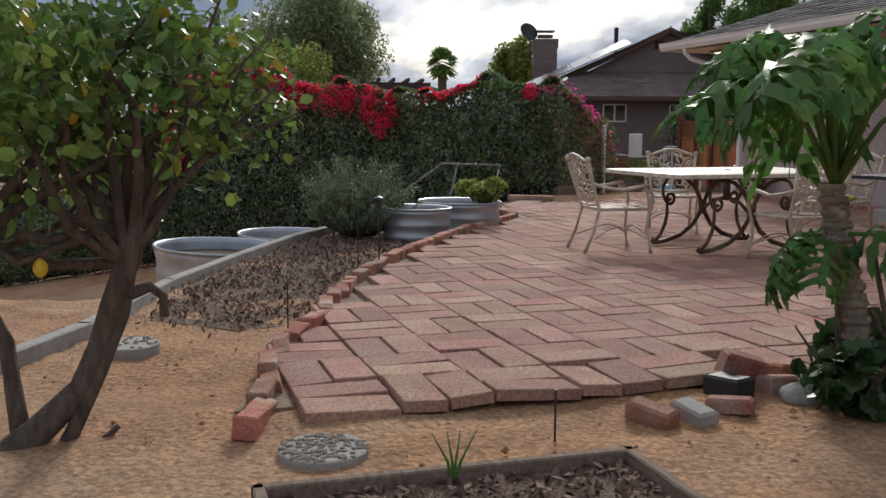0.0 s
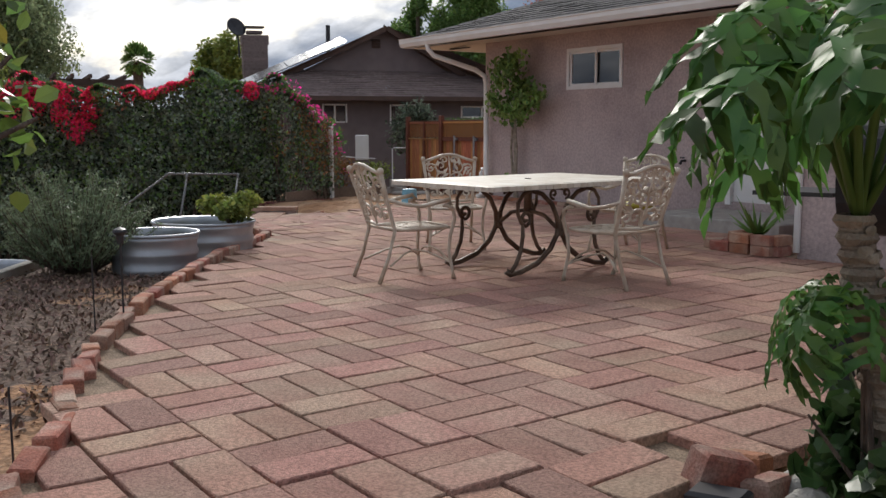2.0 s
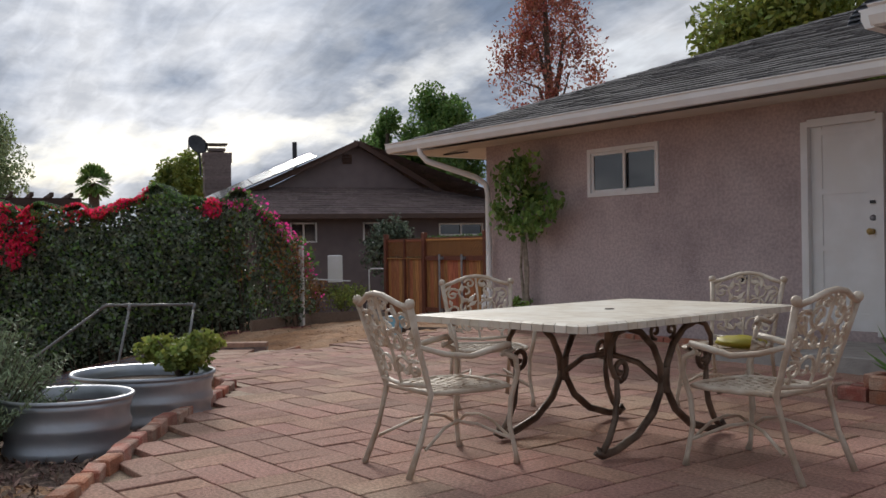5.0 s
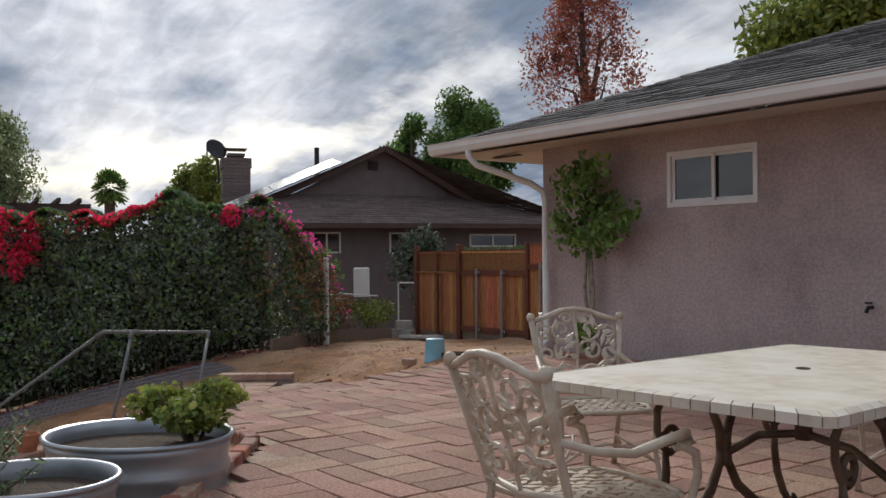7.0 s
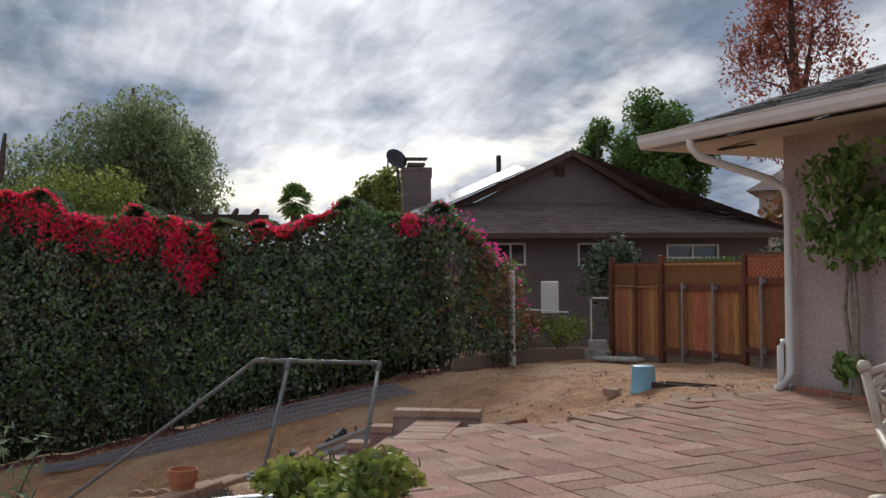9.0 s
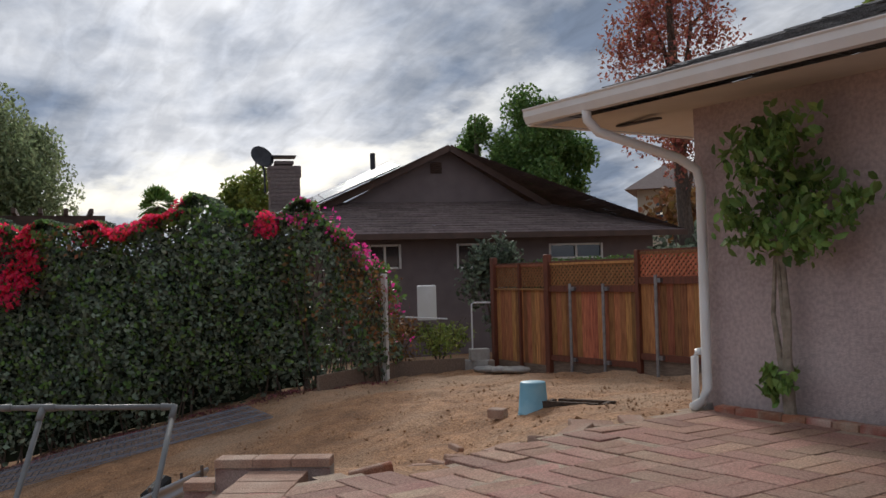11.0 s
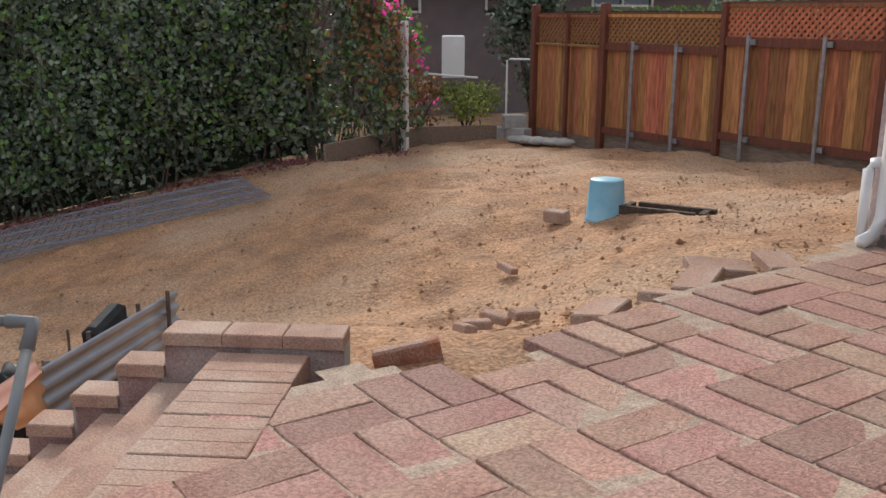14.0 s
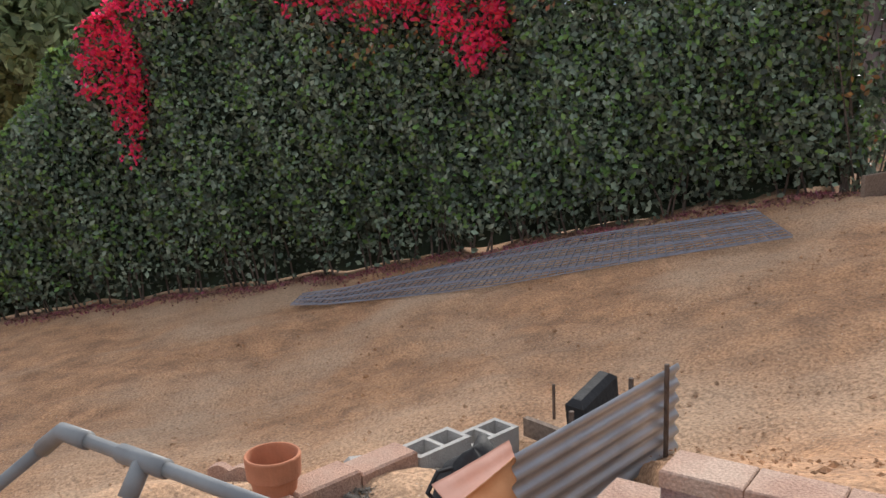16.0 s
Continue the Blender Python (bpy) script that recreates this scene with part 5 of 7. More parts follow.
    g = Geo().tube([(x, y, 0.425) for x, y in rim + rim[:1]], 0.014, 7)
    g.ob("seat_frame", "cream", e, smooth=True)
    g = Geo()
    for i in range(-4, 5):
        for j in range(-4, 6):
            x, y = i * 0.053 + (0.026 if j % 2 else 0), j * 0.047 + 0.03
            if abs(x) > 0.225 or not -0.19 < y < 0.265:
                continue
            a = 40 + 70 * ((i + j) % 2) + r.uniform(-20, 20)
            c = Vector((math.cos(radians(a)), math.sin(radians(a))))
            L, W = 0.042, 0.019
            q = [(x + c.x * k * L - c.y * w * W, y + c.y * k * L + c.x * w * W) for k, w in ((-1, 0), (0, 1), (1, 0), (0, -1))]
            z = zs(x, y)
            g.add([(a_, b_, z) for a_, b_ in q] + [(a_, b_, z + 0.012) for a_, b_ in q], [(3, 2, 1, 0), (4, 5, 6, 7), (0, 1, 5, 4), (1, 2, 6, 5), (2, 3, 7, 6), (3, 0, 4, 7)])
    for i in range(-3, 4):
        g.tube([(i * 0.065, -0.2, 0.418), (i * 0.07, 0.28, 0.42)], 0.006, 5)
    g.ob("seat", "cream", e)
    Geo().tube([(-0.25, 0.24, 0.14), (-0.12, 0.22, 0.22), (0, 0.215, 0.24), (0.12, 0.22, 0.22), (0.25, 0.24, 0.14)], 0.009, 6).ob("stretcher", "cream", e)
    return thing(e, "weathered cream cast-aluminium garden armchair with openwork leaf back", "chair", "chairs round the table")


c1 = chair_model("garden_chair")
CH = [(-2.02, 4.32, -4), (-0.9, 5.45, 90), (-3.3, 5.68, -118), (-2.12, 6.86, 194)]
LOW = Matrix.Diagonal((1.0, 1.0, 0.925, 1.0))   # low-backed model
c1.matrix_world = pose(CH[0][0], CH[0][1], 0.002, 0, 0, CH[0][2]) @ LOW
for x, y, a in CH[1:]:
    copy_thing(c1, pose(x, y, 0.002, 0, 0, a))

TX, TY = -1.90, 5.44
table = empty("patio_table", (TX, TY, 0.002), 3.5)
thing(table, "patio table with pale stone top and scrolled brown iron base", "table")
poly = [(-0.60, -0.96), (0.60, -0.96), (0.63, -0.93), (0.63, 0.93), (0.60, 0.96), (-0.60, 0.96), (-0.63, 0.93), (-0.63, -0.93)]
inner = [(x * 0.93, y * 0.95) for x, y in poly]
Geo().prism(inner, 0.690, 0.731).ob("tabletop", "stone", table)
for i in range(8):
    (xa, ya), (xb, yb) = poly[i], poly[(i + 1) % 8]
    (xc, yc), (xd, yd) = inner[i], inner[(i + 1) % 8]
    n = max(1, round(math.hypot(xb - xa, yb - ya) / 0.075))
    for k in range(n):
        a, b = (k + 0.03) / n, (k + 0.97) / n
        L = lambda p, q, t: p + (q - p) * t
        q = [(L(xa, xb, a), L(ya, yb, a)), (L(xa, xb, b), L(ya, yb, b)), (L(xc, xd, b), L(yc, yd, b)), (L(xc, xd, a), L(yc, yd, a))]
        v = [(*p, 0.692) for p in q] + [(*q[0], 0.726), (*q[1], 0.726), (*q[2], 0.733), (*q[3], 0.733)]
        Geo().add(v, [(3, 2, 1, 0), (4, 5, 6, 7), (0, 1, 5, 4), (1, 2, 6, 5), (2, 3, 7, 6), (3, 0, 4, 7)]).ob("edge_stone", "stone", table)
Geo().lathe([(0.028, 0.7315), (0.028, 0.736), (0.02, 0.736), (0.019, 0.7)], 14).ob("umbrella_hole", "iron", table)
Geo().box((0, 0, 0.675), (0.86, 0.05, 0.03)).ob("underframe", "iron", table)
PX = 0.37   # the two pedestals stand this far off the middle
for sx in (-1, 1):
    col = Geo().lathe([(0.030, 0.29), (0.034, 0.30), (0.030, 0.32), (0.034, 0.34), (0.030, 0.36), (0.034, 0.38), (0.030, 0.40), (0.034, 0.42), (0.028, 0.43)], 12, (sx * PX, 0, 0)).ob("collar", "iron", table, smooth=True)
    Geo().box((sx * PX, 0, 0.677), (0.04, 0.95, 0.022)).ob("bearer", "iron", table)
    for sy in (-1, 1):
        def tp(y_, z):
            return Vector((sx * PX, sy * y_, z))
        g = Geo()
        g.tube([tp(0.018, 0.40), tp(0.03, 0.30), tp(0.10, 0.19), tp(0.24, 0.09), tp(0.42, 0.035), tp(0.53, 0.025), tp(0.57, 0.045), tp(0.55, 0.065)], [0.018, 0.020, 0.022, 0.022, 0.022, 0.022, 0.02, 0.016], 8)
        g.ob("foot", "iron", table, smooth=True)
        g = Geo().tube([tp(0.018, 0.32), tp(0.03, 0.44), tp(0.09, 0.55), tp(0.20, 0.635), tp(0.33, 0.668)], [0.018, 0.02, 0.02, 0.019, 0.017], 8)
        g.tube(spiral(0.07, 0.63, 0.045, 1.1, 4.6, 1, tp, 12), 0.011, 6)
        g.ob("arm", "iron", table, smooth=True)
        g = Geo().tube([tp(0.30, 0.665), tp(0.40, 0.64), tp(0.455, 0.57), tp(0.455, 0.49), tp(0.42, 0.42), tp(0.37, 0.39)] + spiral(0.375, 0.452, 0.062, 1.15, -1.57, -1, tp, 14), 0.0155, 7)
        g.tube([tp(0.405, 0.405), tp(0.40, 0.31), tp(0.42, 0.20), tp(0.47, 0.10), tp(0.53, 0.035)], [0.014, 0.017, 0.018, 0.018, 0.018], 7)
        g.ob("scroll", "iron", table, smooth=True)
Geo().tube([(-PX, 0, 0.33), (-0.2, 0, 0.44), (0.0, 0, 0.475), (0.2, 0, 0.44), (PX, 0, 0.33)], 0.017, 8).ob("stretcher", "iron", table, smooth=True)
Geo().lathe([(0.0, 0.45), (0.034, 0.45), (0.034, 0.69)], 14).ob("umbrella_tube", "iron", table, smooth=True)


# ---- stock tanks and plants ----
def tank(x, y, z, r, h, label, sx=1.0, rz=0.0):
    e = empty("stock_tank", (x, y, z))
    thing(e, label, "planter")
    prof = [(r * 0.97, 0.0)]
    for k in range(1, 13):
        zz_ = h * k / 13
        rib = 0.014 * max(0, math.sin(k / 13 * math.pi * 5))
        prof.append((r * 0.97 + 0.03 * r * k / 13 + rib, zz_))
    prof += [(r + 0.004, h - 0.02), (r + 0.022, h - 0.012), (r + 0.026, h), (r + 0.015, h + 0.012), (r - 0.005, h), (r - 0.012, h - 0.05), (r * 0.96, h * 0.5)]
    Geo().lathe(prof, 44, sx=sx, rz=rz).ob("shell", "galv", e, "ribbed galvanised steel", True)
    Geo().lathe([(r * 0.985, h * 0.78), (r * 0.5, h * 0.8), (0.001, h * 0.82)], 30, sx=sx, rz=rz).ob("soil", "soil", e, "dark potting soil")
    return e


tank(-4.78, 3.72, -0.09, 0.43, 0.34, "round galvanised stock tank planted with a leafy green herb", 1.15, 35)
tank(-4.05, 3.0, -0.09, 0.34, 0.34, "small round galvanised stock tank beside the rosemary", 1.1, 40)
tank(-4.8, 0.95, -0.80, 0.6, 0.60, "galvanised stock tank below the garden bed", 1.5, 32)
tank(-6.1, 1.95, -0.88, 0.6, 0.64, "galvanised stock tank below the garden bed", 1.4, 32)

# ---- stairs beside the terrace ----
SR, SD, SE = Vector((-8.44, 6.51, 0)), Vector((-0.59, -0.807, 0)).normalized(), Vector((0.807, -0.59, 0)).normalized()
SA = math.degrees(math.atan2(SD.y, SD.x))
stairs = empty("stairs", tuple(SR))
thing(stairs, "garden steps with stepped side wall of red-brown concrete blocks", "stairs", kind="structure")
bpy.context.view_layer.update()


def sbox(d0, d1, e0, e1, z0, z1, name, material, ch=0.006, gap=0.0):
    c = SR + SD * (d0 + d1) / 2 + SE * (e0 + e1) / 2
    return hpart(Geo().box((c.x, c.y, (z0 + z1) / 2), (d1 - d0 - gap, e1 - e0 - gap, z1 - z0), SA, ch=ch), name, material, parent=stairs)


tops = [(0.0, 0.76, 0.0)] + [(0.76 + 0.21 * i, 0.97 + 0.21 * i, -0.145 * (i + 1)) for i in range(6)]
for d0, d1, z in tops:
    n = 3 if d1 - d0 > 0.5 else 1
    for i in range(n):
        a, b = d0 + (d1 - d0) * i / n, d0 + (d1 - d0) * (i + 1) / n
        sbox(a, b, -0.1, 0.07, z - 0.055, z, "cap_block", "block", 0.005, gap=0.004)
    zz_, row = z - 0.06, 0
    while zz_ > -1.3:
        w = 0.39
        k = -0.2 if row % 2 else 0.0
        while k < d1:
            a, b = max(k, d0), min(k + w, d1)
            if b - a > 0.03:
                sbox(a, b, -0.085, 0.055, zz_ - 0.185, zz_, "block", "wallblock", 0.004, 0.006)
            k += w
        zz_ -= 0.19
        row += 1
    sbox(d0, d1, -0.08, 0.05, -1.3, z - 0.057, "mortar", "concrete", 0)
for i in range(12):
    sbox(0.14, 0.53, 0.075 + i * 0.103, 0.178 + i * 0.103, -0.17, -0.074 + 0.002 * (i % 3), "nosing_brick", "block", 0.004, 0.003)
for i in range(5):
    sbox(0.53 + 0.25 * i, 0.80 + 0.25 * i, 0.06, 1.3, -1.3, -0.22 - 0.15 * i, "tread", "block", 0.01)

# ---- things by the stairs ----
sheet = empty("corrugated_sheet", (-10.5, 6.0, -1.2))
thing(sheet, "grey corrugated metal sheet held up by rusty stakes", "metal sheet")
pa, pb = Vector((-10.00, 5.54, 0)), Vector((-11.05, 6.54, 0))
dd_ = (pb - pa)
nn_ = Vector((dd_.y, -dd_.x, 0)).normalized()
g = Geo()
nxs, nzs = 2, 46
vv, ff = [], []
for k, (p, zb, zt) in enumerate(((pa, -1.08, -0.48), (pb, -1.09, -0.49))):
    for j in range(nzs):
        t = j / (nzs - 1)
        vv.append(p + nn_ * 0.014 * math.sin(t * 2 * math.pi * 6.5) + Vector((0, 0, zb + (zt - zb) * t)))
for j in range(nzs - 1):
    ff.append((j, nzs + j, nzs + j + 1, j + 1))
g.add(vv, ff)
g.add([v - nn_ * 0.003 for v in vv], [f[::-1] for f in ff])
hpart(g, "sheet", "galv", parent=sheet, smooth=True)
bpy.context.view_layer.update()
for t, h in ((0.33, -0.42), (0.70, -0.42)):
    p = pa.lerp(pb, t) - nn_ * 0.03
    hpart(Geo().tube([(p.x, p.y, -1.6), (p.x, p.y, h - 0.03)], 0.014, 6), "stake", "bark", "rusty steel stake", sheet)
p = pa.lerp(pb, 0.88) + nn_ * 0.03
hpart(Geo().tube([(p.x, p.y, -1.5), (p.x, p.y, -0.44)], 0.014, 6), "stake", "bark", "rusty steel stake", sheet)


def lumpy_stone(sx, sy, sz):
    """A squarish rough stone."""
    g_ = Geo().box((0, 0, sz / 2), (2 * sx, 2 * sy, sz), ch=0.03)
    return [tuple(Vector(p) + Vector((0.012 * math.sin(37 * p[1] + 5), 0.012 * math.sin(41 * p[0]), 0.01 * math.sin(29 * (p[0] + p[1]))))) for p in g_.v], g_.f


def cinder(x, y, z, rz, name="cinder_block"):
    e = empty(name, (x, y, z), rz)
    g = Geo()
    for yy in (-0.085, 0.085):
        g.box((0, yy, 0.095), (0.39, 0.03, 0.19))
    for xx in (-0.18, 0, 0.18):
        g.box((xx, 0, 0.095), (0.03, 0.14, 0.19))
    g.ob("shell", "concrete", e)
    return thing(e, "grey hollow cinder block edging the gravel patch", "cinder block", "cinder blocks")


ca, cb_ = Vector((-11.62, 5.66, 0)), Vector((-11.06, 5.02, 0))
caz = math.degrees(math.atan2(cb_.y - ca.y, cb_.x - ca.x))
for i in range(2):
    p = ca.lerp(cb_, i * 0.47 + 0.24)
    cinder(p.x, p.y, gz(p.x, p.y) + 0.0, caz)
for i in range(3):
    p = ca.lerp(cb_, 1.18 + i * 0.46)
    ob = Geo().box((0, 0, 0.06), (0.38, 0.19, 0.12), ch=0.012).ob("edging_block", "block")
    ob.matrix_world = pose(p.x, p.y, gz(p.x, p.y), 0, 0, caz)
    thing(ob, "tan concrete block edging the gravel patch", "block", "edging blocks")
for k, (x, y, a) in enumerate(((-11.05, 4.15, 75),)):
    e = empty("scalloped_edging", (x, y, gz(x, y) - 0.05), a)
    thing(e, "tan scalloped concrete edging piece standing in the dirt", "edging")
    prof = [(-0.2, 0.0), (0.2, 0.0)] + [(0.2 - 0.4 * i / 18, 0.13 + 0.03 * abs(math.sin(math.pi * 3 * i / 18))) for i in range(19)]
    n_ = len(prof)
    Geo().add([(u, -0.025, z) for u, z in prof] + [(u, 0.025, z) for u, z in prof], [tuple(range(n_)), tuple(range(2 * n_ - 1, n_ - 1, -1))] + [(i, i + n_, (i + 1) % n_ + n_, (i + 1) % n_) for i in range(n_)]).ob("body", "block", e)
ob = mk("pale_stone", *lumpy_stone(0.13, 0.10, 0.1), "concrete", smooth=False)
ob.matrix_world = pose(-11.75, 4.75, gz(-11.75, 4.75) - 0.02, 0, 0, 20)
thing(ob, "pale square stone lying on the dirt", "stone")
gr = [(-11.5, 5.65), (-10.95, 6.3), (-9.7, 5.4), (-9.5, 4.2), (-10.4, 3.9)]
r = np.random.default_rng(5)
q = r.uniform((-11.6, 3.8), (-9.4, 6.4), (14000, 2))
q = q[seg_dist(q[:, 0], q[:, 1], gr) < 0]
leaves("gravel_patch", np.c_[q, ground_z(q[:, 0], q[:, 1]) + 0.02], 0.045, "gravel", seed=6, aspect=0.8, normals=np.tile((0, 0, 1.5), (len(q), 1)))
thing(bpy.data.objects["gravel_patch"], "patch of grey gravel and straw below the steps", "gravel", kind="stuff")
g = Geo()
g.box((-11.42, 6.02, gz(-11.42, 6.02) + 0.06), (0.75, 0.04, 0.12), 40)
thing(g.ob("timber_edge", "oldwood"), "weathered timber edging board by the gravel", "board")
pot = empty("flower_pot", (-10.6, 4.4, gz(-10.6, 4.4) - 0.01))
thing(pot, "empty terracotta flower pot standing on the dirt", "flower pot")
Geo().lathe([(0.001, 0.0), (0.09, 0.0), (0.12, 0.20), (0.12, 0.202), (0.134, 0.202), (0.136, 0.21), (0.141, 0.31), (0.137, 0.318), (0.128, 0.318), (0.124, 0.305), (0.112, 0.2), (0.08, 0.03), (0.001, 0.03)], 36).ob("body", "terracotta", pot)
# open black bag with orange lining
BX, BY = -10.30, 5.38
bag = empty("tote_bag", (BX, BY, gz(BX, BY) - 0.27))
thing(bag, "slumped black bag with an open peach-coloured lining", "bag")


def lumpy(sx, sy, sz, seed, n=18, m=9, top=0.9):
    v, f = [], []
    for i in range(m + 1):
        a = math.pi * (i / m) * top
        for k in range(n):
            w = 2 * math.pi * k / n
            p = Vector((math.sin(a) * math.cos(w), math.sin(a) * math.sin(w), (1 + math.cos(a)) / 2))
            d = 1 + 0.22 * noise.noise(p * 2.5 + Vector((seed, 0, 0)))
            v.append((p.x * sx * d, p.y * sy * d, p.z * sz * d))
    for i in range(m):
        for k in range(n):
            f.append((i * n + k, (i + 1) * n + k, (i + 1) * n + (k + 1) % n, i * n + (k + 1) % n))
    return v, f


mk("bag_body", *lumpy(0.22, 0.20, 0.64, 3, 22, 12, 0.95), "black", bag, smooth=True)


def cloth(name, quad, material, label, sag, seed):
    """A limp four-cornered piece of cloth with folds, 2 cm thick."""
    a, b, c, d = (Vector(p) for p in quad)
    nrm = (b - a).cross(d - a).normalized()
    n, v, f = 9, [], []
    for lay in (0.0, 0.02):
        for i in range(n):
            for j in range(n):
                u, w = i / (n - 1), j / (n - 1)
                p = a.lerp(b, u).lerp(d.lerp(c, u), w)
                p += nrm * (lay + 0.03 * noise.noise(Vector((u * 3, w * 2.4, seed))) + sag * 4 * u * (1 - u))
                v.append(p)
    for i in range(n - 1):
        for j in range(n - 1):
            k = i * n + j
            f += [(k, k + n, k + n + 1, k + 1), (n * n + k + 1, n * n + k + n + 1, n * n + k + n, n * n + k)]
    rim_ = [i * n for i in range(n)] + [(n - 1) * n + j for j in range(1, n)] + [i * n + n - 1 for i in range(n - 2, -1, -1)] + list(range(n - 2, 0, -1))
    f += [(p_, q_, q_ + n * n, p_ + n * n) for p_, q_ in zip(rim_, rim_[1:] + rim_[:1])]
    return mk(name, v, f, material, bag, label, True)


cloth("lining_flap", ((0.20, -0.20, 0.62), (0.08, 0.16, 0.76), (0.14, 0.18, 0.70), (0.27, -0.12, 0.54)), "peach", "peach-coloured lining flap", 0.02, 1.0)
cloth("lining", ((0.27, -0.10, 0.55), (0.14, 0.18, 0.71), (0.22, 0.20, 0.50), (0.28, 0.02, 0.47)), "orange", "orange inner lining", -0.03, 2.0)
Geo().tube([(0.08, -0.16, 0.44), (0.12, -0.22, 0.54), (0.08, -0.17, 0.62), (0.04, -0.08, 0.62)], 0.012, 6).ob("handle", "black", bag)
ob = Geo().box((0, 0, 0.29), (0.34, 0.11, 0.58), ch=0.03).box((0.02, -0.062, 0.42), (0.2, 0.014, 0.16)).ob("black_case", "black")
ob.matrix_world = pose(-11.0, 6.1, gz(-11.0, 6.1) - 0.04, -4, 14, -43)
thing(ob, "black plastic case leaning behind the metal sheet", "case")
# steel pipe stake and twig
g = Geo().tube([(-12.0, 6.0, gz(-12, 6) - 0.05), (-12.0, 6.0, gz(-12, 6) + 0.24)], 0.011, 6)
thing(g.ob("stake", "bark"), "short rusty stake stuck in the dirt", "stake", "stakes")

# grey pipe frame
pf = empty("pipe_frame", (-8.0, 4.55, -0.3))
thing(pf, "frame of grey plastic pipes with elbow and tee joints", "pipe frame")
bpy.context.view_layer.update()
A, C = Vector((-8.00, 4.47, 0.562)), Vector((-7.45, 5.20, 0.555))
B = A.lerp(C, 0.27)
D = Vector((-8.9, 2.6, -0.95))
for nm_, q in (("top_pipe", [A, C]), ("leg", [B + Vector((0, 0, -0.01)), Vector((B.x + 0.42, B.y - 0.3, -0.15))]), ("leg", [C, Vector((C.x + 0.42, C.y - 0.3, -0.12))]), ("slant_pipe", [A, D])):
    hpart(Geo().tube(q, 0.0135, 10), nm_, "greypipe", parent=pf, smooth=True)
for q in ([A + (C - A) * 0.09, A, A + (D - A) * 0.03], [B - (C - A) * 0.07, B + (C - A) * 0.07], [C - (C - A) * 0.07, C, C + Vector((0.035, -0.025, -0.055))], [B, B + Vector((0.035, -0.025, -0.055))]):
    hpart(Geo().tube(q, 0.0185, 10), "fitting", "greypipe", parent=pf, smooth=True)

# ---- things in the yard ----
bk = empty("bucket", (-10.69, 9.92, gz(-10.69, 9.92) - 0.03))
thing(bk, "faded blue plastic bucket turned upside down on the dirt", "bucket")
Geo().lathe([(0.165, 0.0), (0.172, 0.012), (0.16, 0.02), (0.135, 0.345), (0.13, 0.358), (0.122, 0.362), (0, 0.364)], 30).ob("body", "blue", bk, smooth=True)
Geo().lathe([(0.162, 0.03), (0.166, 0.035), (0.162, 0.045)], 30).ob("rim", "blue", bk, smooth=True)
g = Geo()
for k, (dx, dy) in enumerate(((0.0, -0.12), (0.0, 0.12))):
    g.box((-10.3 + dx, 10.2 + dy, gz(-10.3, 10.2) + 0.04), (0.62, 0.05, 0.08), 28)
for s in (-1, 1):
    g.box((-10.3 + s * 0.27, 10.2 + s * 0.14, gz(-10.3, 10.2) + 0.04), (0.05, 0.2, 0.075), 28)
thing(g.ob("wood_frame", "soil"), "low dark wooden frame lying on the dirt", "frame")
g = Geo().box((-11.1, 9.75, gz(-11.1, 9.75) + 0.03), (0.2, 0.1, 0.1), 20, 8, ch=0.01)
thing(g.ob("loose_brick", "block"), "tan brick lying on the dirt", "brick", "loose bricks")
rnd = random.Random(12)
spots = [(-8.38, 7.85), (-8.95, 7.5), (-8.34, 8.22), (-8.42, 8.55), (-9.0, 7.66), (-8.4, 9.15), (-8.55, 8.85), (-10.4, 8.75), (-8.8, 7.7), (-8.9, 7.4)]
for i, (x, y) in enumerate(spots):
    big_ = i in (0, 2, 3, 5, 6)
    sx = (0.36, 0.19, 0.05) if big_ else (0.16, 0.07, 0.045)
    ob = Geo().box((0, 0, 0), sx, ch=0.008).ob("loose_paver" if big_ else "brick_piece", "block")
    ob.matrix_world = pose(x, y, gz(x, y) + 0.05, rnd.gauss(0, 5), rnd.gauss(0, 7), rnd.uniform(0, 180))
    thing(ob, "dislodged tan paver lying at the terrace edge" if big_ else "broken piece of tan brick on the dirt", "paver" if big_ else "brick", "loose pieces")
# tilted half-buried bricks by the stair wall
ob = Geo().box((0, 0, 0), (0.30, 0.05, 0.11), ch=0.01).ob("tilted_brick", "brick")
ob.matrix_world = pose(-8.44, 6.80, -0.155, 10, -12, 62)
thing(ob, "red brick edging tilted out of the dirt", "brick")
# clods and stones over the dirt
r = np.random.default_rng(14)
n = 13000
q = np.c_[-8.3 - 9.7 * r.random(n) ** 1.3, r.uniform(2.5, 13.5, n)]
q = q[seg_dist(q[:, 0], q[:, 1], UPPER) > 0.12]
q2 = np.c_[r.uniform(-0.5, 4.5, 1300), r.uniform(-2.0, 3.0, 1300)]
q2 = q2[(seg_dist(q2[:, 0], q2[:, 1], PATIO) > 0.05)]
q = np.concatenate([q, q2])
sz = r.exponential(0.0042, len(q)) + 0.003 + np.where(r.random(len(q)) < 0.008, r.uniform(0.006, 0.022, len(q)), 0)
vv, ff = [], []
base = np.array([(1, 0, 0), (-1, 0, 0), (0, 1, 0), (0, -1, 0), (0, 0, 0.7), (0, 0, -0.5)])
fb = [(0, 2, 4), (2, 1, 4), (1, 3, 4), (3, 0, 4), (2, 0, 5), (1, 2, 5), (3, 1, 5), (0, 3, 5)]
zq = ground_z(q[:, 0], q[:, 1])
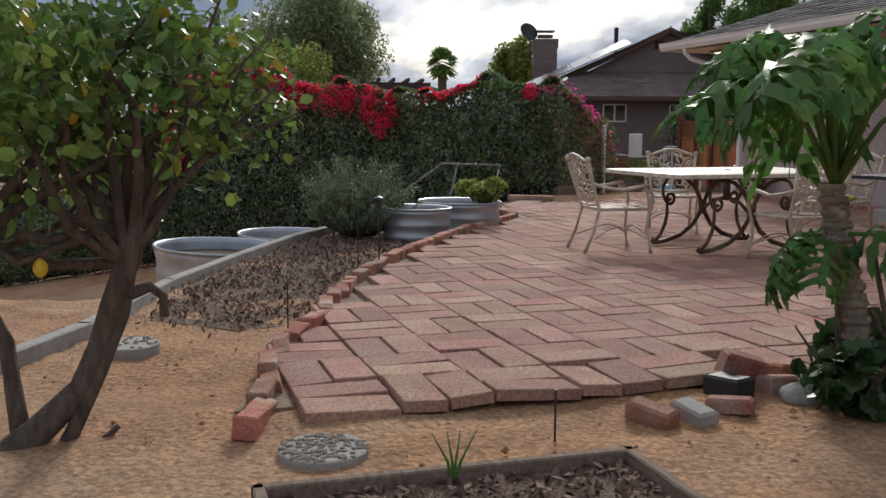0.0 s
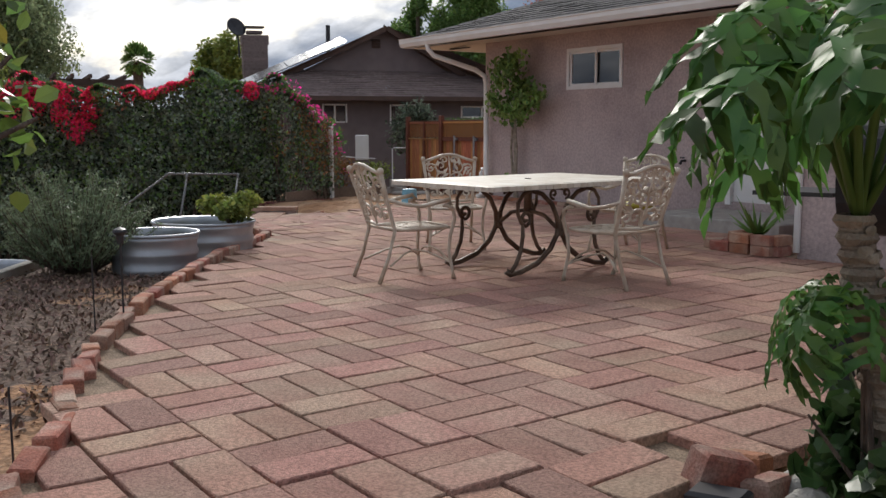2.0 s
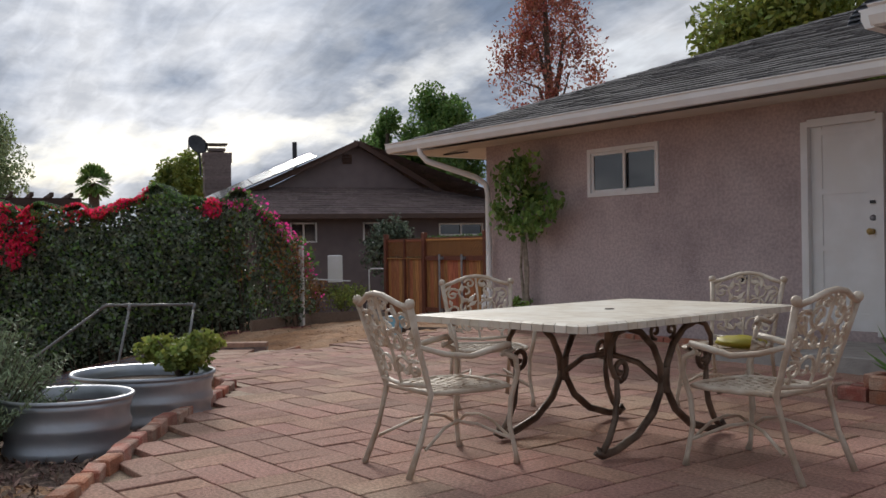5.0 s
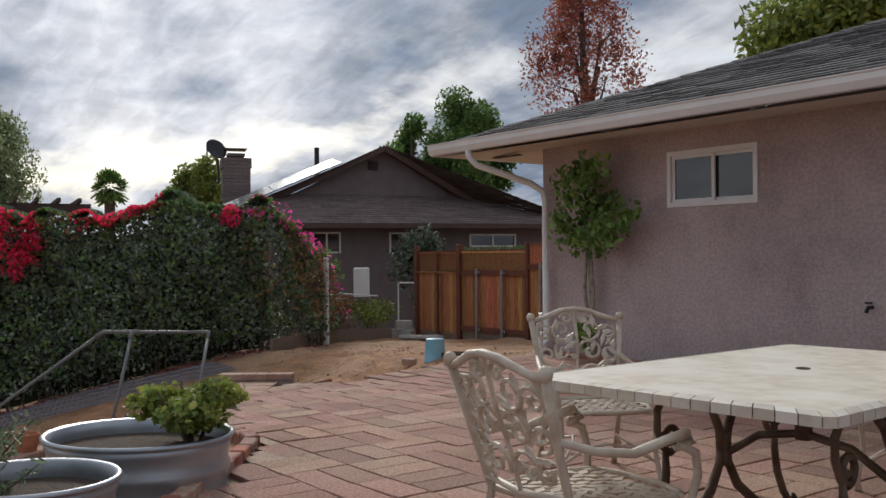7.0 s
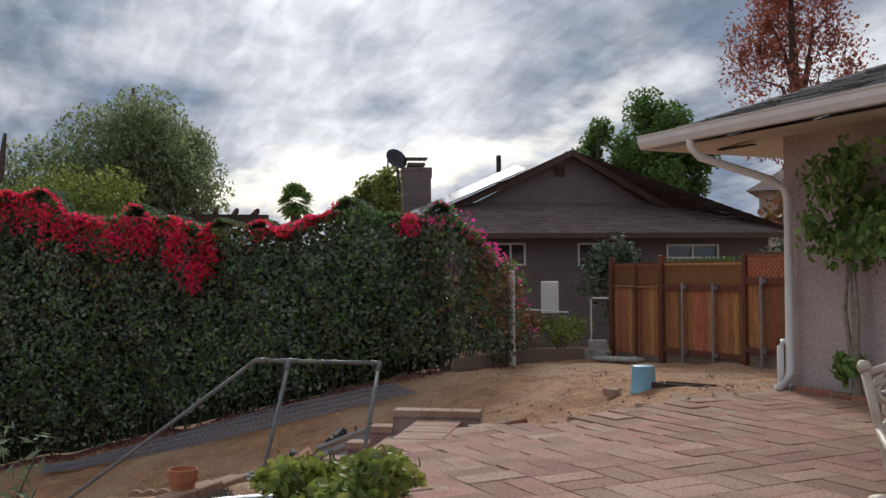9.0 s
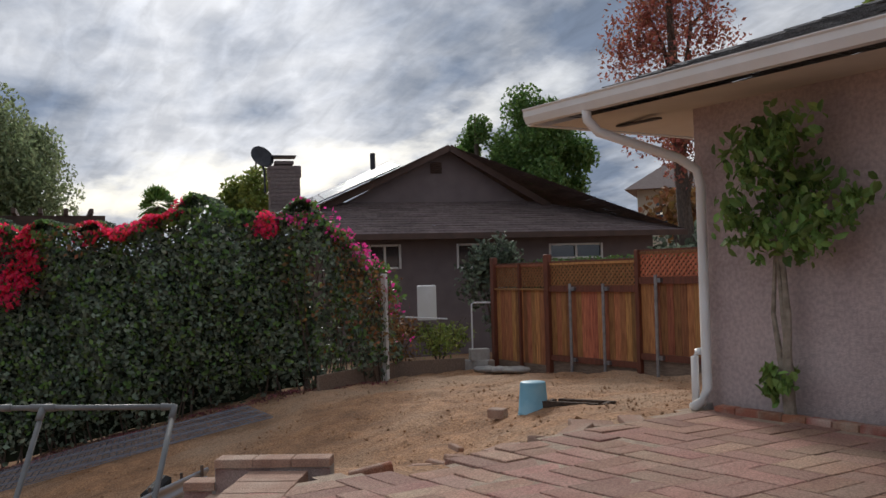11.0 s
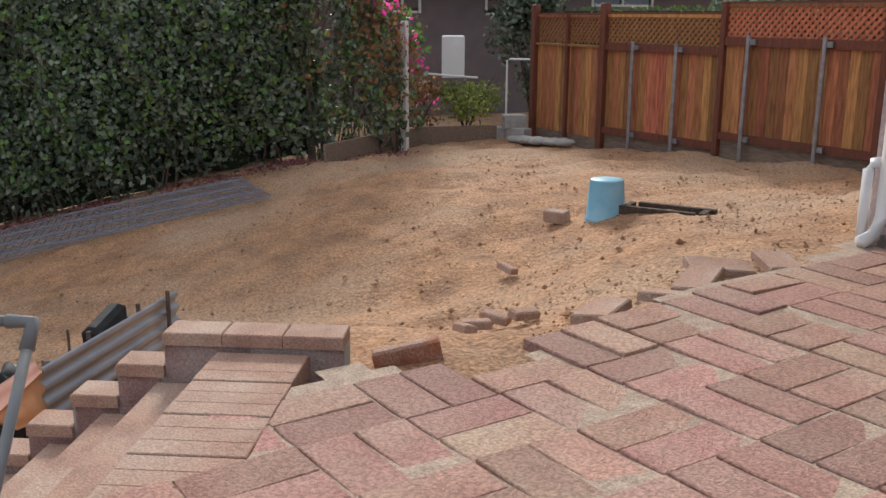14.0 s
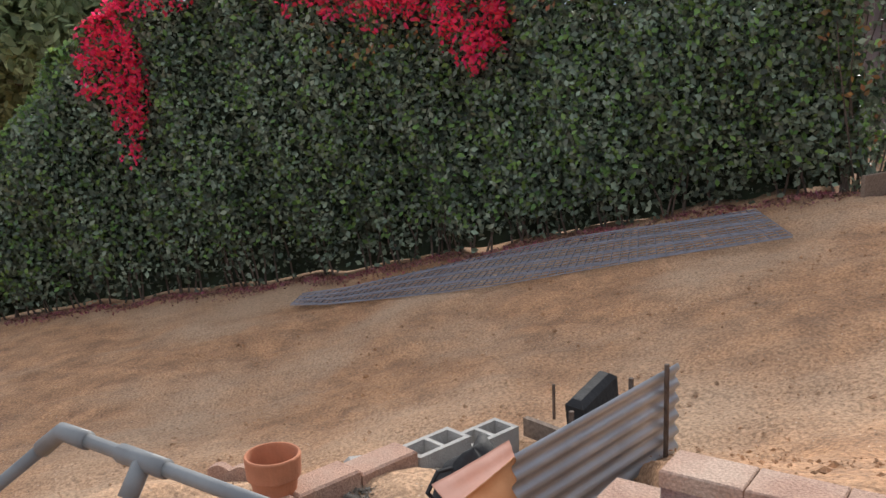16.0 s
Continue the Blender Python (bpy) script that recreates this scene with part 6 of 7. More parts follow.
for i in range(len(q)):
    m = base * sz[i] * r.uniform(0.6, 1.5, (6, 3))
    vv += [tuple(p) for p in m + (q[i, 0], q[i, 1], zq[i] + sz[i] * 0.35 + 0.01)]
    ff += [tuple(k + 6 * i for k in f) for f in fb]
ob = mk("clods", vv, ff, "dirt")
thing(ob, "small clods and stones strewn over the dirt", "clods", kind="stuff")
# wire mesh lying along the hedge
m0, m1, m2, m3 = Vector((-18.4, 3.4, 0)), Vector((-15.1, 8.8, 0)), Vector((-16.7, 9.0, 0)), Vector((-19.0, 3.5, 0))
g = Geo()


def mesh_at(s, t):
    """A point of the mesh panel, which bows towards the yard."""
    return m0.lerp(m1, s).lerp(m3.lerp(m2, s), t) + Vector((-0.5, 0.35, 0)) * (t - 0.3) * math.sin(math.pi * s)


def on_ground(p, h):
    return (p.x, p.y, gz(p.x, p.y) + h)


wmesh = empty("wire_mesh")
thing(wmesh, "long panel of welded wire mesh lying along the hedge", "wire mesh")
for i in range(22):
    t = i / 21
    Geo().tube([on_ground(mesh_at(k / 10, t), 0.06 + 0.015 * math.sin(k + i)) for k in range(11)], 0.007, 4, False).ob("long_wire", "wire", wmesh)
for i in range(64):
    t = i / 63
    Geo().tube([on_ground(mesh_at(t, k / 3), 0.066) for k in range(4)], 0.007, 4, False).ob("cross_wire", "wire", wmesh)
# low timber edge, white post and rails towards the fence
g = Geo()
ln = [(-16.2, 10.0), (-16.9, 11.2), (-17.25, 12.0), (-16.9, 13.2)]
for (xa, ya), (xb, yb) in zip(ln, ln[1:]):
    L = math.hypot(xb - xa, yb - ya)
    g.box(((xa + xb) / 2, (ya + yb) / 2, gz((xa + xb) / 2, (ya + yb) / 2) + 0.12), (L, 0.05, 0.28), math.degrees(math.atan2(yb - ya, xb - xa)))
thing(g.ob("timber_edging", "oldwood"), "low weathered timber retaining board at the yard's edge", "edging")
g = Geo().box((-16.95, 11.62, 0.27), (0.085, 0.085, 1.84), 30, ch=0.015)
thing(g.ob("white_post", "white"), "white-painted timber post with flaking paint", "post")
g = Geo().tube([(-17.75, 12.35, 0.40), (-17.45, 12.75, 0.36), (-17.2, 13.05, 0.34)], 0.016, 8).tube([(-17.0, 13.45, -0.5), (-17.0, 13.45, 0.60), (-16.97, 13.48, 0.62), (-16.75, 13.7, 0.62)], 0.016, 8)
thing(g.ob("white_rail", "pvc"), "white plastic pipe rail beside the fence", "rail")
g = Geo().box((-18.1, 13.17, 0.62), (0.36, 0.2, 0.66), 60, ch=0.02)
thing(g.ob("utility_box", "white"), "white utility box on the neighbour's side", "box")
for k, (x, y, z) in enumerate(((-16.62, 13.42, 0.0), (-16.88, 13.36, 0.0), (-16.72, 13.4, 0.2))):
    ob = Geo().box((0, 0, 0.1), (0.34, 0.2, 0.2), ch=0.015).ob("concrete_block", "concrete")
    ob.matrix_world = pose(x, y, gz(x, y) + z, 0, 0, 20 + 25 * k)
    thing(ob, "weathered grey concrete block stacked by the fence", "block", "concrete blocks")
for k in range(5):
    ob = mk("stone", *lumpy(0.2, 0.15, 0.12, 20 + k), "concrete", smooth=True)
    x, y = -16.45 + 0.22 * k, 13.28 + 0.04 * k
    ob.matrix_world = pose(x, y, gz(x, y) - 0.02, 0, 0, 50 * k)
    thing(ob, "rounded grey stone at the fence foot", "stone", "stones")
# shrubs behind the post and over the fence


def shrub(name, x, y, z, rad, h, material, n, size, label, seed, aspect=0.55, droop=0.0, lumps=8):
    e = empty(name, (x, y, z))
    thing(e, label, "shrub")
    g = Geo()
    r = random.Random(seed)
    for i in range(7):
        w = r.uniform(0, 6.28)
        g.tube([(0, 0, -0.05), (math.cos(w) * rad * 0.3, math.sin(w) * rad * 0.3, h * 0.45), (math.cos(w) * rad * 0.7, math.sin(w) * rad * 0.7, h * 0.85)], [0.014, 0.01, 0.004], 5, False)
    g.ob("stem", "bark", e)
    leaves("foliage", blob_points((0, 0, h * 0.55), (rad, rad, h * 0.5), n, np.random.default_rng(seed), 0.3, lumps, 0.5), size, material, e, seed, droop, aspect, oval=True)
    return e


shrub("rose_bush", -17.6, 13.1, -0.55, 0.75, 1.05, "yellowgreen", 1300, 0.07, "leafy rose bush behind the retaining board", 51)
shrub("rose_bush", -18.1, 12.5, -0.55, 0.8, 0.9, "orangeleaf", 900, 0.07, "rusty-leaved bush behind the retaining board", 52)
shrub("camellia_bush", -19.6, 15.9, -0.6, 0.8, 2.5, "hedge", 2200, 0.13, "tall dark-green bush by the neighbour's wall", 53)
shrub("camellia_bush", -16.0, 17.6, -0.6, 1.0, 2.5, "hedge", 2000, 0.13, "tall dark-green bush by the neighbour's wall", 55)
e = empty("box_hedge", (-16.6, 16.6, -0.6))
thing(e, "clipped light-green box hedge beyond the fence", "hedge")
r = np.random.default_rng(54)
q = r.uniform((-2.6, -0.4, 0.3), (2.6, 0.4, 2.03), (7000, 3))
leaves("foliage", q, 0.08, "herb", e, 54)
# dark block within the foliage, shade painted in by its colour
Geo().box((0, 0, 0.95), (5.1, 0.7, 2.0)).ob("shade_core", "hedge_shade", e)
# planting and a house farther off
shrub("ivy_bank", -24.6, 29.5, -0.5, 3.4, 4.6, "orangeleaf", 5000, 0.3, "rust and green creeper on a bank far behind", 56, 0.6, 0.0, 10)
shrub("dark_bush", -21.5, 27.0, -0.5, 3.0, 3.4, "hedge", 6000, 0.26, "large dark-green bush far behind the fence", 57, 0.6, 0.0, 10)
fh = empty("far_house", (-31.5, 38.5, -0.5), 40)
thing(fh, "distant pale house with brown roof beyond the trees", "house")
Geo().box((0, 0, 2.6), (9, 6, 5.2)).ob("wall", "vinyl", fh)
Geo().add([(-5, -3.6, 5.1), (5, -3.6, 5.1), (5, 3.6, 5.1), (-5, 3.6, 5.1), (-3.5, 0, 6.5), (3.5, 0, 6.5)], [(0, 1, 5, 4), (1, 2, 5), (2, 3, 4, 5), (3, 0, 4), (3, 2, 1, 0)]).ob("roof", "shingle2", fh)
for k in range(4):
    Geo().box((-3.2 + 2.1 * k, -3.02, 4.0), (1.0, 0.08, 1.1)).ob("window", "glassdark", fh)
g = Geo().box((-1.0, -1.7, gz(-1.0, -1.7) + 0.05), (3.4, 1.3, 0.12), 24, ch=0.01)
thing(g.ob("concrete_path", "concrete"), "pale concrete path below the garden bed", "path", kind="structure")
# pergola beam beyond the hedge
pg = empty("pergola", (-20.5, 6.6, -0.9))
thing(pg, "dark timber pergola showing over the hedge", "pergola")
bpy.context.view_layer.update()
for k in range(2):
    hpart(Geo().box((-20.5 - k * 1.5, 6.6 + k * 0.2, 2.28), (0.14, 2.4, 0.16), -10), "beam", "fascia", parent=pg)
for k in range(6):
    hpart(Geo().box((-21.2, 5.6 + 0.42 * k, 2.42), (2.4, 0.07, 0.09), -10), "rafter", "fascia", parent=pg)
for x, y in ((-20.4, 5.6), (-20.5, 7.6)):
    hpart(Geo().box((x, y, 0.6), (0.12, 0.12, 3.4)), "post", "fascia", parent=pg)

# ---- plants round the terrace ----
e = empty("rosemary_bush", (-4.35, 2.4, -0.08))
thing(e, "bushy grey-green rosemary in the garden bed", "shrub")
r = random.Random(8)
pts, nrm_ = [], []
g = Geo()
for i in range(270):
    w, el = r.uniform(0, 6.283), r.uniform(0.35, 1.42)
    L = r.uniform(0.45, 0.78) * (0.75 + 0.35 * math.sin(el))
    d = Vector((math.cos(w) * math.cos(el), math.sin(w) * math.cos(el), math.sin(el)))
    st = Vector((math.cos(w) * 0.18 * r.random(), math.sin(w) * 0.18 * r.random(), 0.0))
    tip = st + d * L + Vector((0, 0, 0.08))
    g.tube([st, st.lerp(tip, 0.6) - Vector((0, 0, 0.03)), tip], [0.007, 0.005, 0.002], 4, False)
    for k in range(46):
        t = 0.3 + 0.7 * k / 45
        p = st.lerp(tip, t)
        pts.append((p.x + r.gauss(0, 0.012), p.y + r.gauss(0, 0.012), p.z + r.gauss(0, 0.012)))
g.ob("stem", "bark", e)
leaves("needles", np.repeat(np.array(pts), 2, 0) + np.random.default_rng(3).normal(size=(2 * len(pts), 3)) * 0.012, 0.055, "rosemary", e, 8, -0.5, 0.2)
herb = shrub("herb_plant", -4.64, 3.98, 0.15, 0.36, 0.40, "yellowgreen", 3600, 0.044, "leafy green herb growing in the stock tank", 61, 0.7)
# vine on the wall
v_ = empty("wall_vine", (-7.42, 9.85, 0.0))
thing(v_, "leafy climbing plant with twisted stems against the stucco wall", "climbing plant")
g = Geo()
r = random.Random(9)
for k in range(5):
    w = r.uniform(-0.3, 0.3)
    q = [(w * 0.2, -0.02, 0.0), (w * 0.5 + r.gauss(0, 0.04), -0.05, 0.35), (w + r.gauss(0, 0.05), -0.04, 0.8), (w * 0.9 + r.gauss(0, 0.06), -0.05, 1.3), (w * 1.6, -0.08, 1.8)]
    g.tube(q, [0.045 - 0.004 * k, 0.028, 0.019, 0.014, 0.006], 7)
g.ob("stem", "palebark", v_)
rg = np.random.default_rng(9)
pts = np.concatenate([blob_points((0.12, -0.2, 1.72), (0.95, 0.26, 0.70), 1350, rg, 0.0, 22, 0.34), blob_points((0.0, -0.1, 0.32), (0.25, 0.14, 0.3), 140, rg, 0.0, 5)])
leaves("foliage", pts, 0.1, "vine", v_, 9, 1.2, 0.5, oval=True)
# aloe planter by the wing
pl = empty("brick_planter", (-1.38, 7.66, 0.0))
thing(pl, "low red brick planter against the house wall", "planter")
bpy.context.view_layer.update()
for x, y, z, a in [(-1.15 - 0.0, 7.56, 0.05, 0), (-1.38, 7.56, 0.05, 0), (-1.62, 7.58, 0.05, 4), (-1.15, 7.56, 0.145, 0), (-1.38, 7.56, 0.145, 2), (-1.8, 7.72, 0.05, 70), (-1.62, 7.75, 0.05, 0), (-1.05, 7.68, 0.05, 90), (-1.05, 7.68, 0.145, 90), (-1.52, 7.7, 0.145, 90)]:
    brick(pl, x, y, z, a)
Geo().box((0.1, 0.02, 0.08), (0.4, 0.2, 0.14)).ob("soil", "soil", pl)
al = empty("agave", (-1.3, 7.68, 0.15))
thing(al, "spiky green succulent growing in the brick planter", "succulent")
for i in range(26):
    w, el = r.uniform(0, 6.28), r.uniform(0.5, 1.45)
    L = r.uniform(0.2, 0.5) * (0.6 + 0.5 * math.sin(el))
    d = Vector((math.cos(w) * math.cos(el), math.sin(w) * math.cos(el), math.sin(el)))
    s = Vector((-math.sin(w), math.cos(w), 0)) * 0.018
    u = d.cross(s).normalized() * 0.008
    m = d * L * 0.4
    Geo().add([-s * 0.7, s * 0.7, m + s - u, m - s - u, d * L, m + u * 2], [(0, 1, 2, 3), (3, 2, 4), (0, 3, 5), (1, 0, 5), (2, 1, 5), (4, 2, 5), (3, 4, 5)]).ob("leaf", "vine", al)

# ---- tree philodendron at the terrace corner ----
ph = empty("tree_philodendron", (2.62, 3.16, -0.12))
thing(ph, "tree philodendron with scarred trunk and glossy lobed leaves", "philodendron")
g = Geo()
trunkp = [(0.03, 0.05, -0.1), (0.0, 0.0, 0.2), (-0.06, -0.05, 0.5), (-0.1, -0.1, 0.78), (-0.13, -0.13, 1.0)]
prev = None
for i in range(34):
    t = i / 33 * (len(trunkp) - 1)
    k = min(int(t), len(trunkp) - 2)
    p = Vector(trunkp[k]).lerp(Vector(trunkp[k + 1]), t - k)
    rr = 0.064 + 0.012 * (i % 2) - 0.018 * i / 33
    g.lathe([(rr * 0.8, -0.022), (rr * 1.08, 0.0), (rr * 0.95, 0.018)], 10, tuple(p), rz=r.uniform(0, 60))
g.tube(trunkp, [0.07, 0.063, 0.056, 0.052, 0.045], 10)
g.ob("trunk", "scarred", ph)
g = Geo()
for i in range(46):
    # pale oval leaf scars round the trunk
    t = r.uniform(0.6, 3.9)
    k = min(int(t), len(trunkp) - 2)
    p = Vector(trunkp[k]).lerp(Vector(trunkp[k + 1]), t - k)
    w = i * 2.399
    rr = 0.078 - 0.018 * t / 4
    c = p + Vector((math.cos(w), math.sin(w), 0)) * rr
    sd_, up_ = Vector((-math.sin(w), math.cos(w), 0)), Vector((0, 0, 1))
    out_ = Vector((math.cos(w), math.sin(w), 0))
    ring = [c + sd_ * 0.026 * math.cos(a * math.pi / 4) + up_ * 0.017 * math.sin(a * math.pi / 4) - out_ * 0.008 * abs(math.cos(a * math.pi / 4)) for a in range(8)]
    g.add(ring + [c + out_ * 0.006], [(a, (a + 1) % 8, 8) for a in range(8)])
tagged(g.ob("leaf_scar", "palebark", ph), "pale oval leaf scars", kind="stuff")
g = Geo()
for k in range(6):
    w = r.uniform(0, 6.28)
    g.tube([(-0.05 + 0.07 * math.cos(w), -0.05 + 0.07 * math.sin(w), 0.5 + 0.05 * k), (0.12 * math.cos(w), 0.12 * math.sin(w), 0.25), (0.25 * math.cos(w), 0.25 * math.sin(w), -0.03)], [0.011, 0.011, 0.013], 6)
g.ob("aerial_root", "bark", ph)


def lobed(L, W, droop, seed):
    """A deeply cut, ruffled leaf along +x: narrow blade, long lobes with side teeth, drooping to its tip."""
    q = random.Random(seed)
    v, f = [], []

    def bend(x, y, ruffle=0.0):
        t = x / L
        return Vector((x * (1 - 0.16 * droop * max(t, 0)), y * (1 - 0.1 * droop * abs(y) / W), -droop * 0.36 * L * t * abs(t) - 0.5 * y * y / W + ruffle))

    def strip(pts, widths):
        """A ribbon of lamina along pts in the leaf's plane, with wavy edges."""
        b = len(v)
        ph = q.uniform(0, 6.28)
        for i, (p, w) in enumerate(zip(pts, widths)):
            d = (pts[min(i + 1, len(pts) - 1)] - pts[max(i - 1, 0)]).normalized()
            nrm = Vector((-d.y, d.x))
            wave = 0.06 * L * math.sin(i * 1.9 + ph)
            for k, e in ((-1, wave), (0, 0.0), (1, -wave)):
                c = p + nrm * w * k
                v.append(bend(c.x, c.y, e * min(1.0, i / 2) + (0.006 if k else 0.0)))
        for i in range(len(pts) - 1):
            a = b + 3 * i
            f.append((a, a + 1, a + 4, a + 3))
            f.append((a + 1, a + 2, a + 5, a + 4))

    strip([Vector((L * t, 0.0)) for t in (-0.02, 0.15, 0.35, 0.55, 0.72, 0.88, 1.0)], [W * k for k in (0.14, 0.17, 0.16, 0.15, 0.14, 0.11, 0.02)])
    n = 5
    for sgn in (-1, 1):
        for i in range(n):
            t = (i + 0.25) / n
            reach = W * (0.62 + 0.55 * math.sin(math.pi * (0.18 + 0.72 * t))) * q.uniform(0.85, 1.15)
            fw = (-0.35 + 1.15 * t) * 0.75
            d = Vector((fw, sgn)).normalized()
            o = Vector((L * t, 0.0))
            bow = Vector((0.20 * reach, 0.0))
            pts = [o + d * reach * u + bow * u * u for u in (0.05, 0.3, 0.52, 0.72, 0.88, 1.0)]
            bw = L / n * 0.5
            strip(pts, [bw * k for k in (0.7, 0.5, 0.95, 0.8, 0.6, 0.1)])
            # teeth at the outer half of the lobe
            for u, side in ((0.5, 1), (0.62, -1), (0.78, 1)):
                if q.random() < 0.8:
                    p = o + d * reach * u + bow * u * u
                    e = (d + Vector((-d.y, d.x)) * side * 1.0).normalized()
                    ln_ = reach * q.uniform(0.26, 0.38)
                    strip([p, p + e * ln_ * 0.5, p + e * ln_], [bw * 0.55, bw * 0.42, bw * 0.06])
    return v, f


spec = []
for i in range(12):
    w = i * 2.4 + r.uniform(-0.3, 0.3)
    w += 0.3 * math.sin(4.2 - w)
    spec.append((w, 1.32 - 0.045 * i + r.uniform(-0.08, 0.08), r.uniform(0.5, 0.75), 1.0, r.uniform(0.36, 0.48)))
spec += [(4.25, 0.95, 0.72, 1.0, 0.42), (4.8, 0.8, 0.62, 1.0, 0.40)]
for i in range(5):
    spec.append((3.4 + i * 0.75 + r.uniform(-0.2, 0.2), r.uniform(0.1, 0.4), r.uniform(0.14, 0.24), 0.74, r.uniform(0.22, 0.28)))
for i, (w, el, pl_, zb, L) in enumerate(spec):
    base_ = Vector((-0.12, -0.12, zb))
    d = Vector((math.cos(w) * math.cos(el), math.sin(w) * math.cos(el), math.sin(el)))
    tip = base_ + d * pl_
    lf_ = empty("frond")
    lf_.parent = ph
    Geo().tube([base_, base_.lerp(tip, 0.5) + Vector((-0.05 * math.cos(w), -0.05 * math.sin(w), 0.03)), tip], [0.016, 0.012, 0.008], 6).ob("petiole", "herb", lf_, smooth=True)
    ob = mk("blade", *lobed(L, L * 0.52, r.uniform(0.8, 1.4), i), "philo", lf_, smooth=True)
    dn = (Vector((math.cos(w), math.sin(w), r.uniform(-0.8, 0.15)))).normalized()
    ob.matrix_basis = Matrix.Translation(tip) @ pose(0, 0, 0, r.uniform(-30, 30), math.degrees(math.asin(-dn.z)), math.degrees(w)) @ pose(-0.04, 0, 0)
iv = shrub("ivy", 2.62, 3.1, -0.14, 0.36, 0.5, "ivy", 800, 0.085, "dark ivy round the foot of the philodendron", 71, 0.9)
# stones and bricks round its foot
for k, (x, y, z, a, m_, s) in enumerate(((2.5, 2.22, -0.07, 30, "brick", (0.2, 0.09, 0.08)), (2.52, 2.4, -0.08, 10, "concrete", (0.18, 0.1, 0.08)), (2.47, 2.6, -0.07, 50, "brick", (0.19, 0.1, 0.06)), (2.28, 2.72, -0.01, 20, "darkmetal", (0.18, 0.12, 0.1)), (2.16, 2.86, 0.02, 75, "brick", (0.2, 0.1, 0.16)), (2.26, 3.0, -0.03, 100, "brick", (0.2, 0.1, 0.09)), (2.05, 3.12, -0.02, 10, "brick", (0.2, 0.1, 0.07)))):
    ob = Geo().box((0, 0, 0), s, ch=0.012).ob("edge_brick", m_)
    ob.matrix_world = pose(x, y, z + (0.045 if x > 2.3 else 0.0), rnd.gauss(0, 8), rnd.gauss(0, 10), a)
    thing(ob, {"brick": "red brick lying loose at the terrace corner", "concrete": "pale rough block lying at the terrace corner", "darkmetal": "dark slate-grey block at the terrace corner"}[m_], "brick", "edge bricks")
for k, (x, y) in enumerate(((2.3, 3.12), (2.42, 3.0))):
    ob = mk("rock", *lumpy(0.1, 0.08, 0.11, 40 + k), "concrete", smooth=True)
    ob.matrix_world = pose(x, y, -0.1, 0, 0, 70 * k)
    thing(ob, "pale rounded rock beside the bricks", "rock", "rocks")

# ---- lemon tree ----
LB = Vector((2.14, -0.26, -0.12))
lt = empty("lemon_tree", tuple(LB))
thing(lt, "gnarled old lemon tree with open branches and ripe lemons", "tree")
g = Geo()
g.tube([(0.06, -0.1, -0.1), (0.0, 0.0, 0.0), (-0.05, 0.13, 0.10), (-0.11, 0.29, 0.24), (-0.13, 0.36, 0.40), (-0.12, 0.41, 0.56), (-0.13, 0.48, 0.74), (-0.13, 0.52, 0.90)], [0.075, 0.07, 0.058, 0.05, 0.046, 0.045, 0.048, 0.04], 10)
g.tube([(-0.02, 0.16, -0.1), (-0.06, 0.24, 0.06), (-0.10, 0.36, 0.30), (-0.12, 0.45, 0.52), (-0.13, 0.49, 0.74)], [0.034, 0.032, 0.026, 0.024, 0.024], 8)
g.tube([(-0.05, 0.08, 0.04), (-0.16, 0.04, 0.25), (-0.19, 0.02, 0.42), (-0.15, -0.03, 0.56), (-0.12, -0.1, 0.8)], [0.04, 0.034, 0.030, 0.026, 0.02], 8)
g.tube([(-0.02, 0.2, -0.04), (-0.02, 0.32, 0.02), (-0.05, 0.42, 0.10)], [0.026, 0.017, 0.012], 7)
g.tube([(-0.11, 0.31, 0.28), (-0.1, 0.38, 0.33), (-0.09, 0.40, 0.36)], [0.02, 0.014, 0.008], 6)
g.tube([(-0.12, 0.42, 0.58), (-0.14, 0.55, 0.62), (-0.14, 0.6, 0.58), (-0.14, 0.6, 0.5)], [0.03, 0.022, 0.019, 0.02], 7)
tips = []
FORKS = [Vector((-0.13, 0.50, 0.84)), Vector((-0.12, -0.1, 0.8)), Vector((-0.13, 0.46, 0.72))]
for k in range(30):
    w = r.uniform(0, 6.283)
    q = r.uniform(0.4, 1.0)
    b = FORKS[k % 3]
    e_ = Vector((-0.15 + 0.62 * q * math.cos(w), 0.22 + 0.78 * q * math.sin(w), 1.22 + r.uniform(-0.25, 0.55)))
    mid_ = b.lerp(e_, 0.5) + Vector((r.gauss(0, 0.07), r.gauss(0, 0.07), r.gauss(0, 0.1)))
    g.tube([b, b.lerp(mid_, 0.5) + Vector((r.gauss(0, 0.03), r.gauss(0, 0.03), r.gauss(0, 0.04))), mid_, mid_.lerp(e_, 0.5) + Vector((r.gauss(0, 0.03), r.gauss(0, 0.03), r.gauss(0, 0.04))), e_], [0.026, 0.02, 0.014, 0.009, 0.004], 6, False)
    tips += [e_, mid_.lerp(e_, 0.6)]
for e_ in (Vector((-0.40, 1.12, 1.44)), Vector((-0.46, 1.18, 1.30)), Vector((-0.55, 1.10, 1.50)), Vector((-0.3, 1.0, 1.32)), Vector((-0.35, 0.95, 1.52))):
    g.tube([(-0.13, 0.50, 0.86), (-0.22, 0.78, 1.12), e_], [0.022, 0.014, 0.005], 6, False)
    tips += [e_, e_ - Vector((-0.04, 0.14, 0.05))]
g.ob("trunk", "bark", lt, smooth=True)
rg = np.random.default_rng(77)
pts = [np.array(t) + rg.normal(size=(44, 3)) * (0.13, 0.13, 0.11) for t in tips]
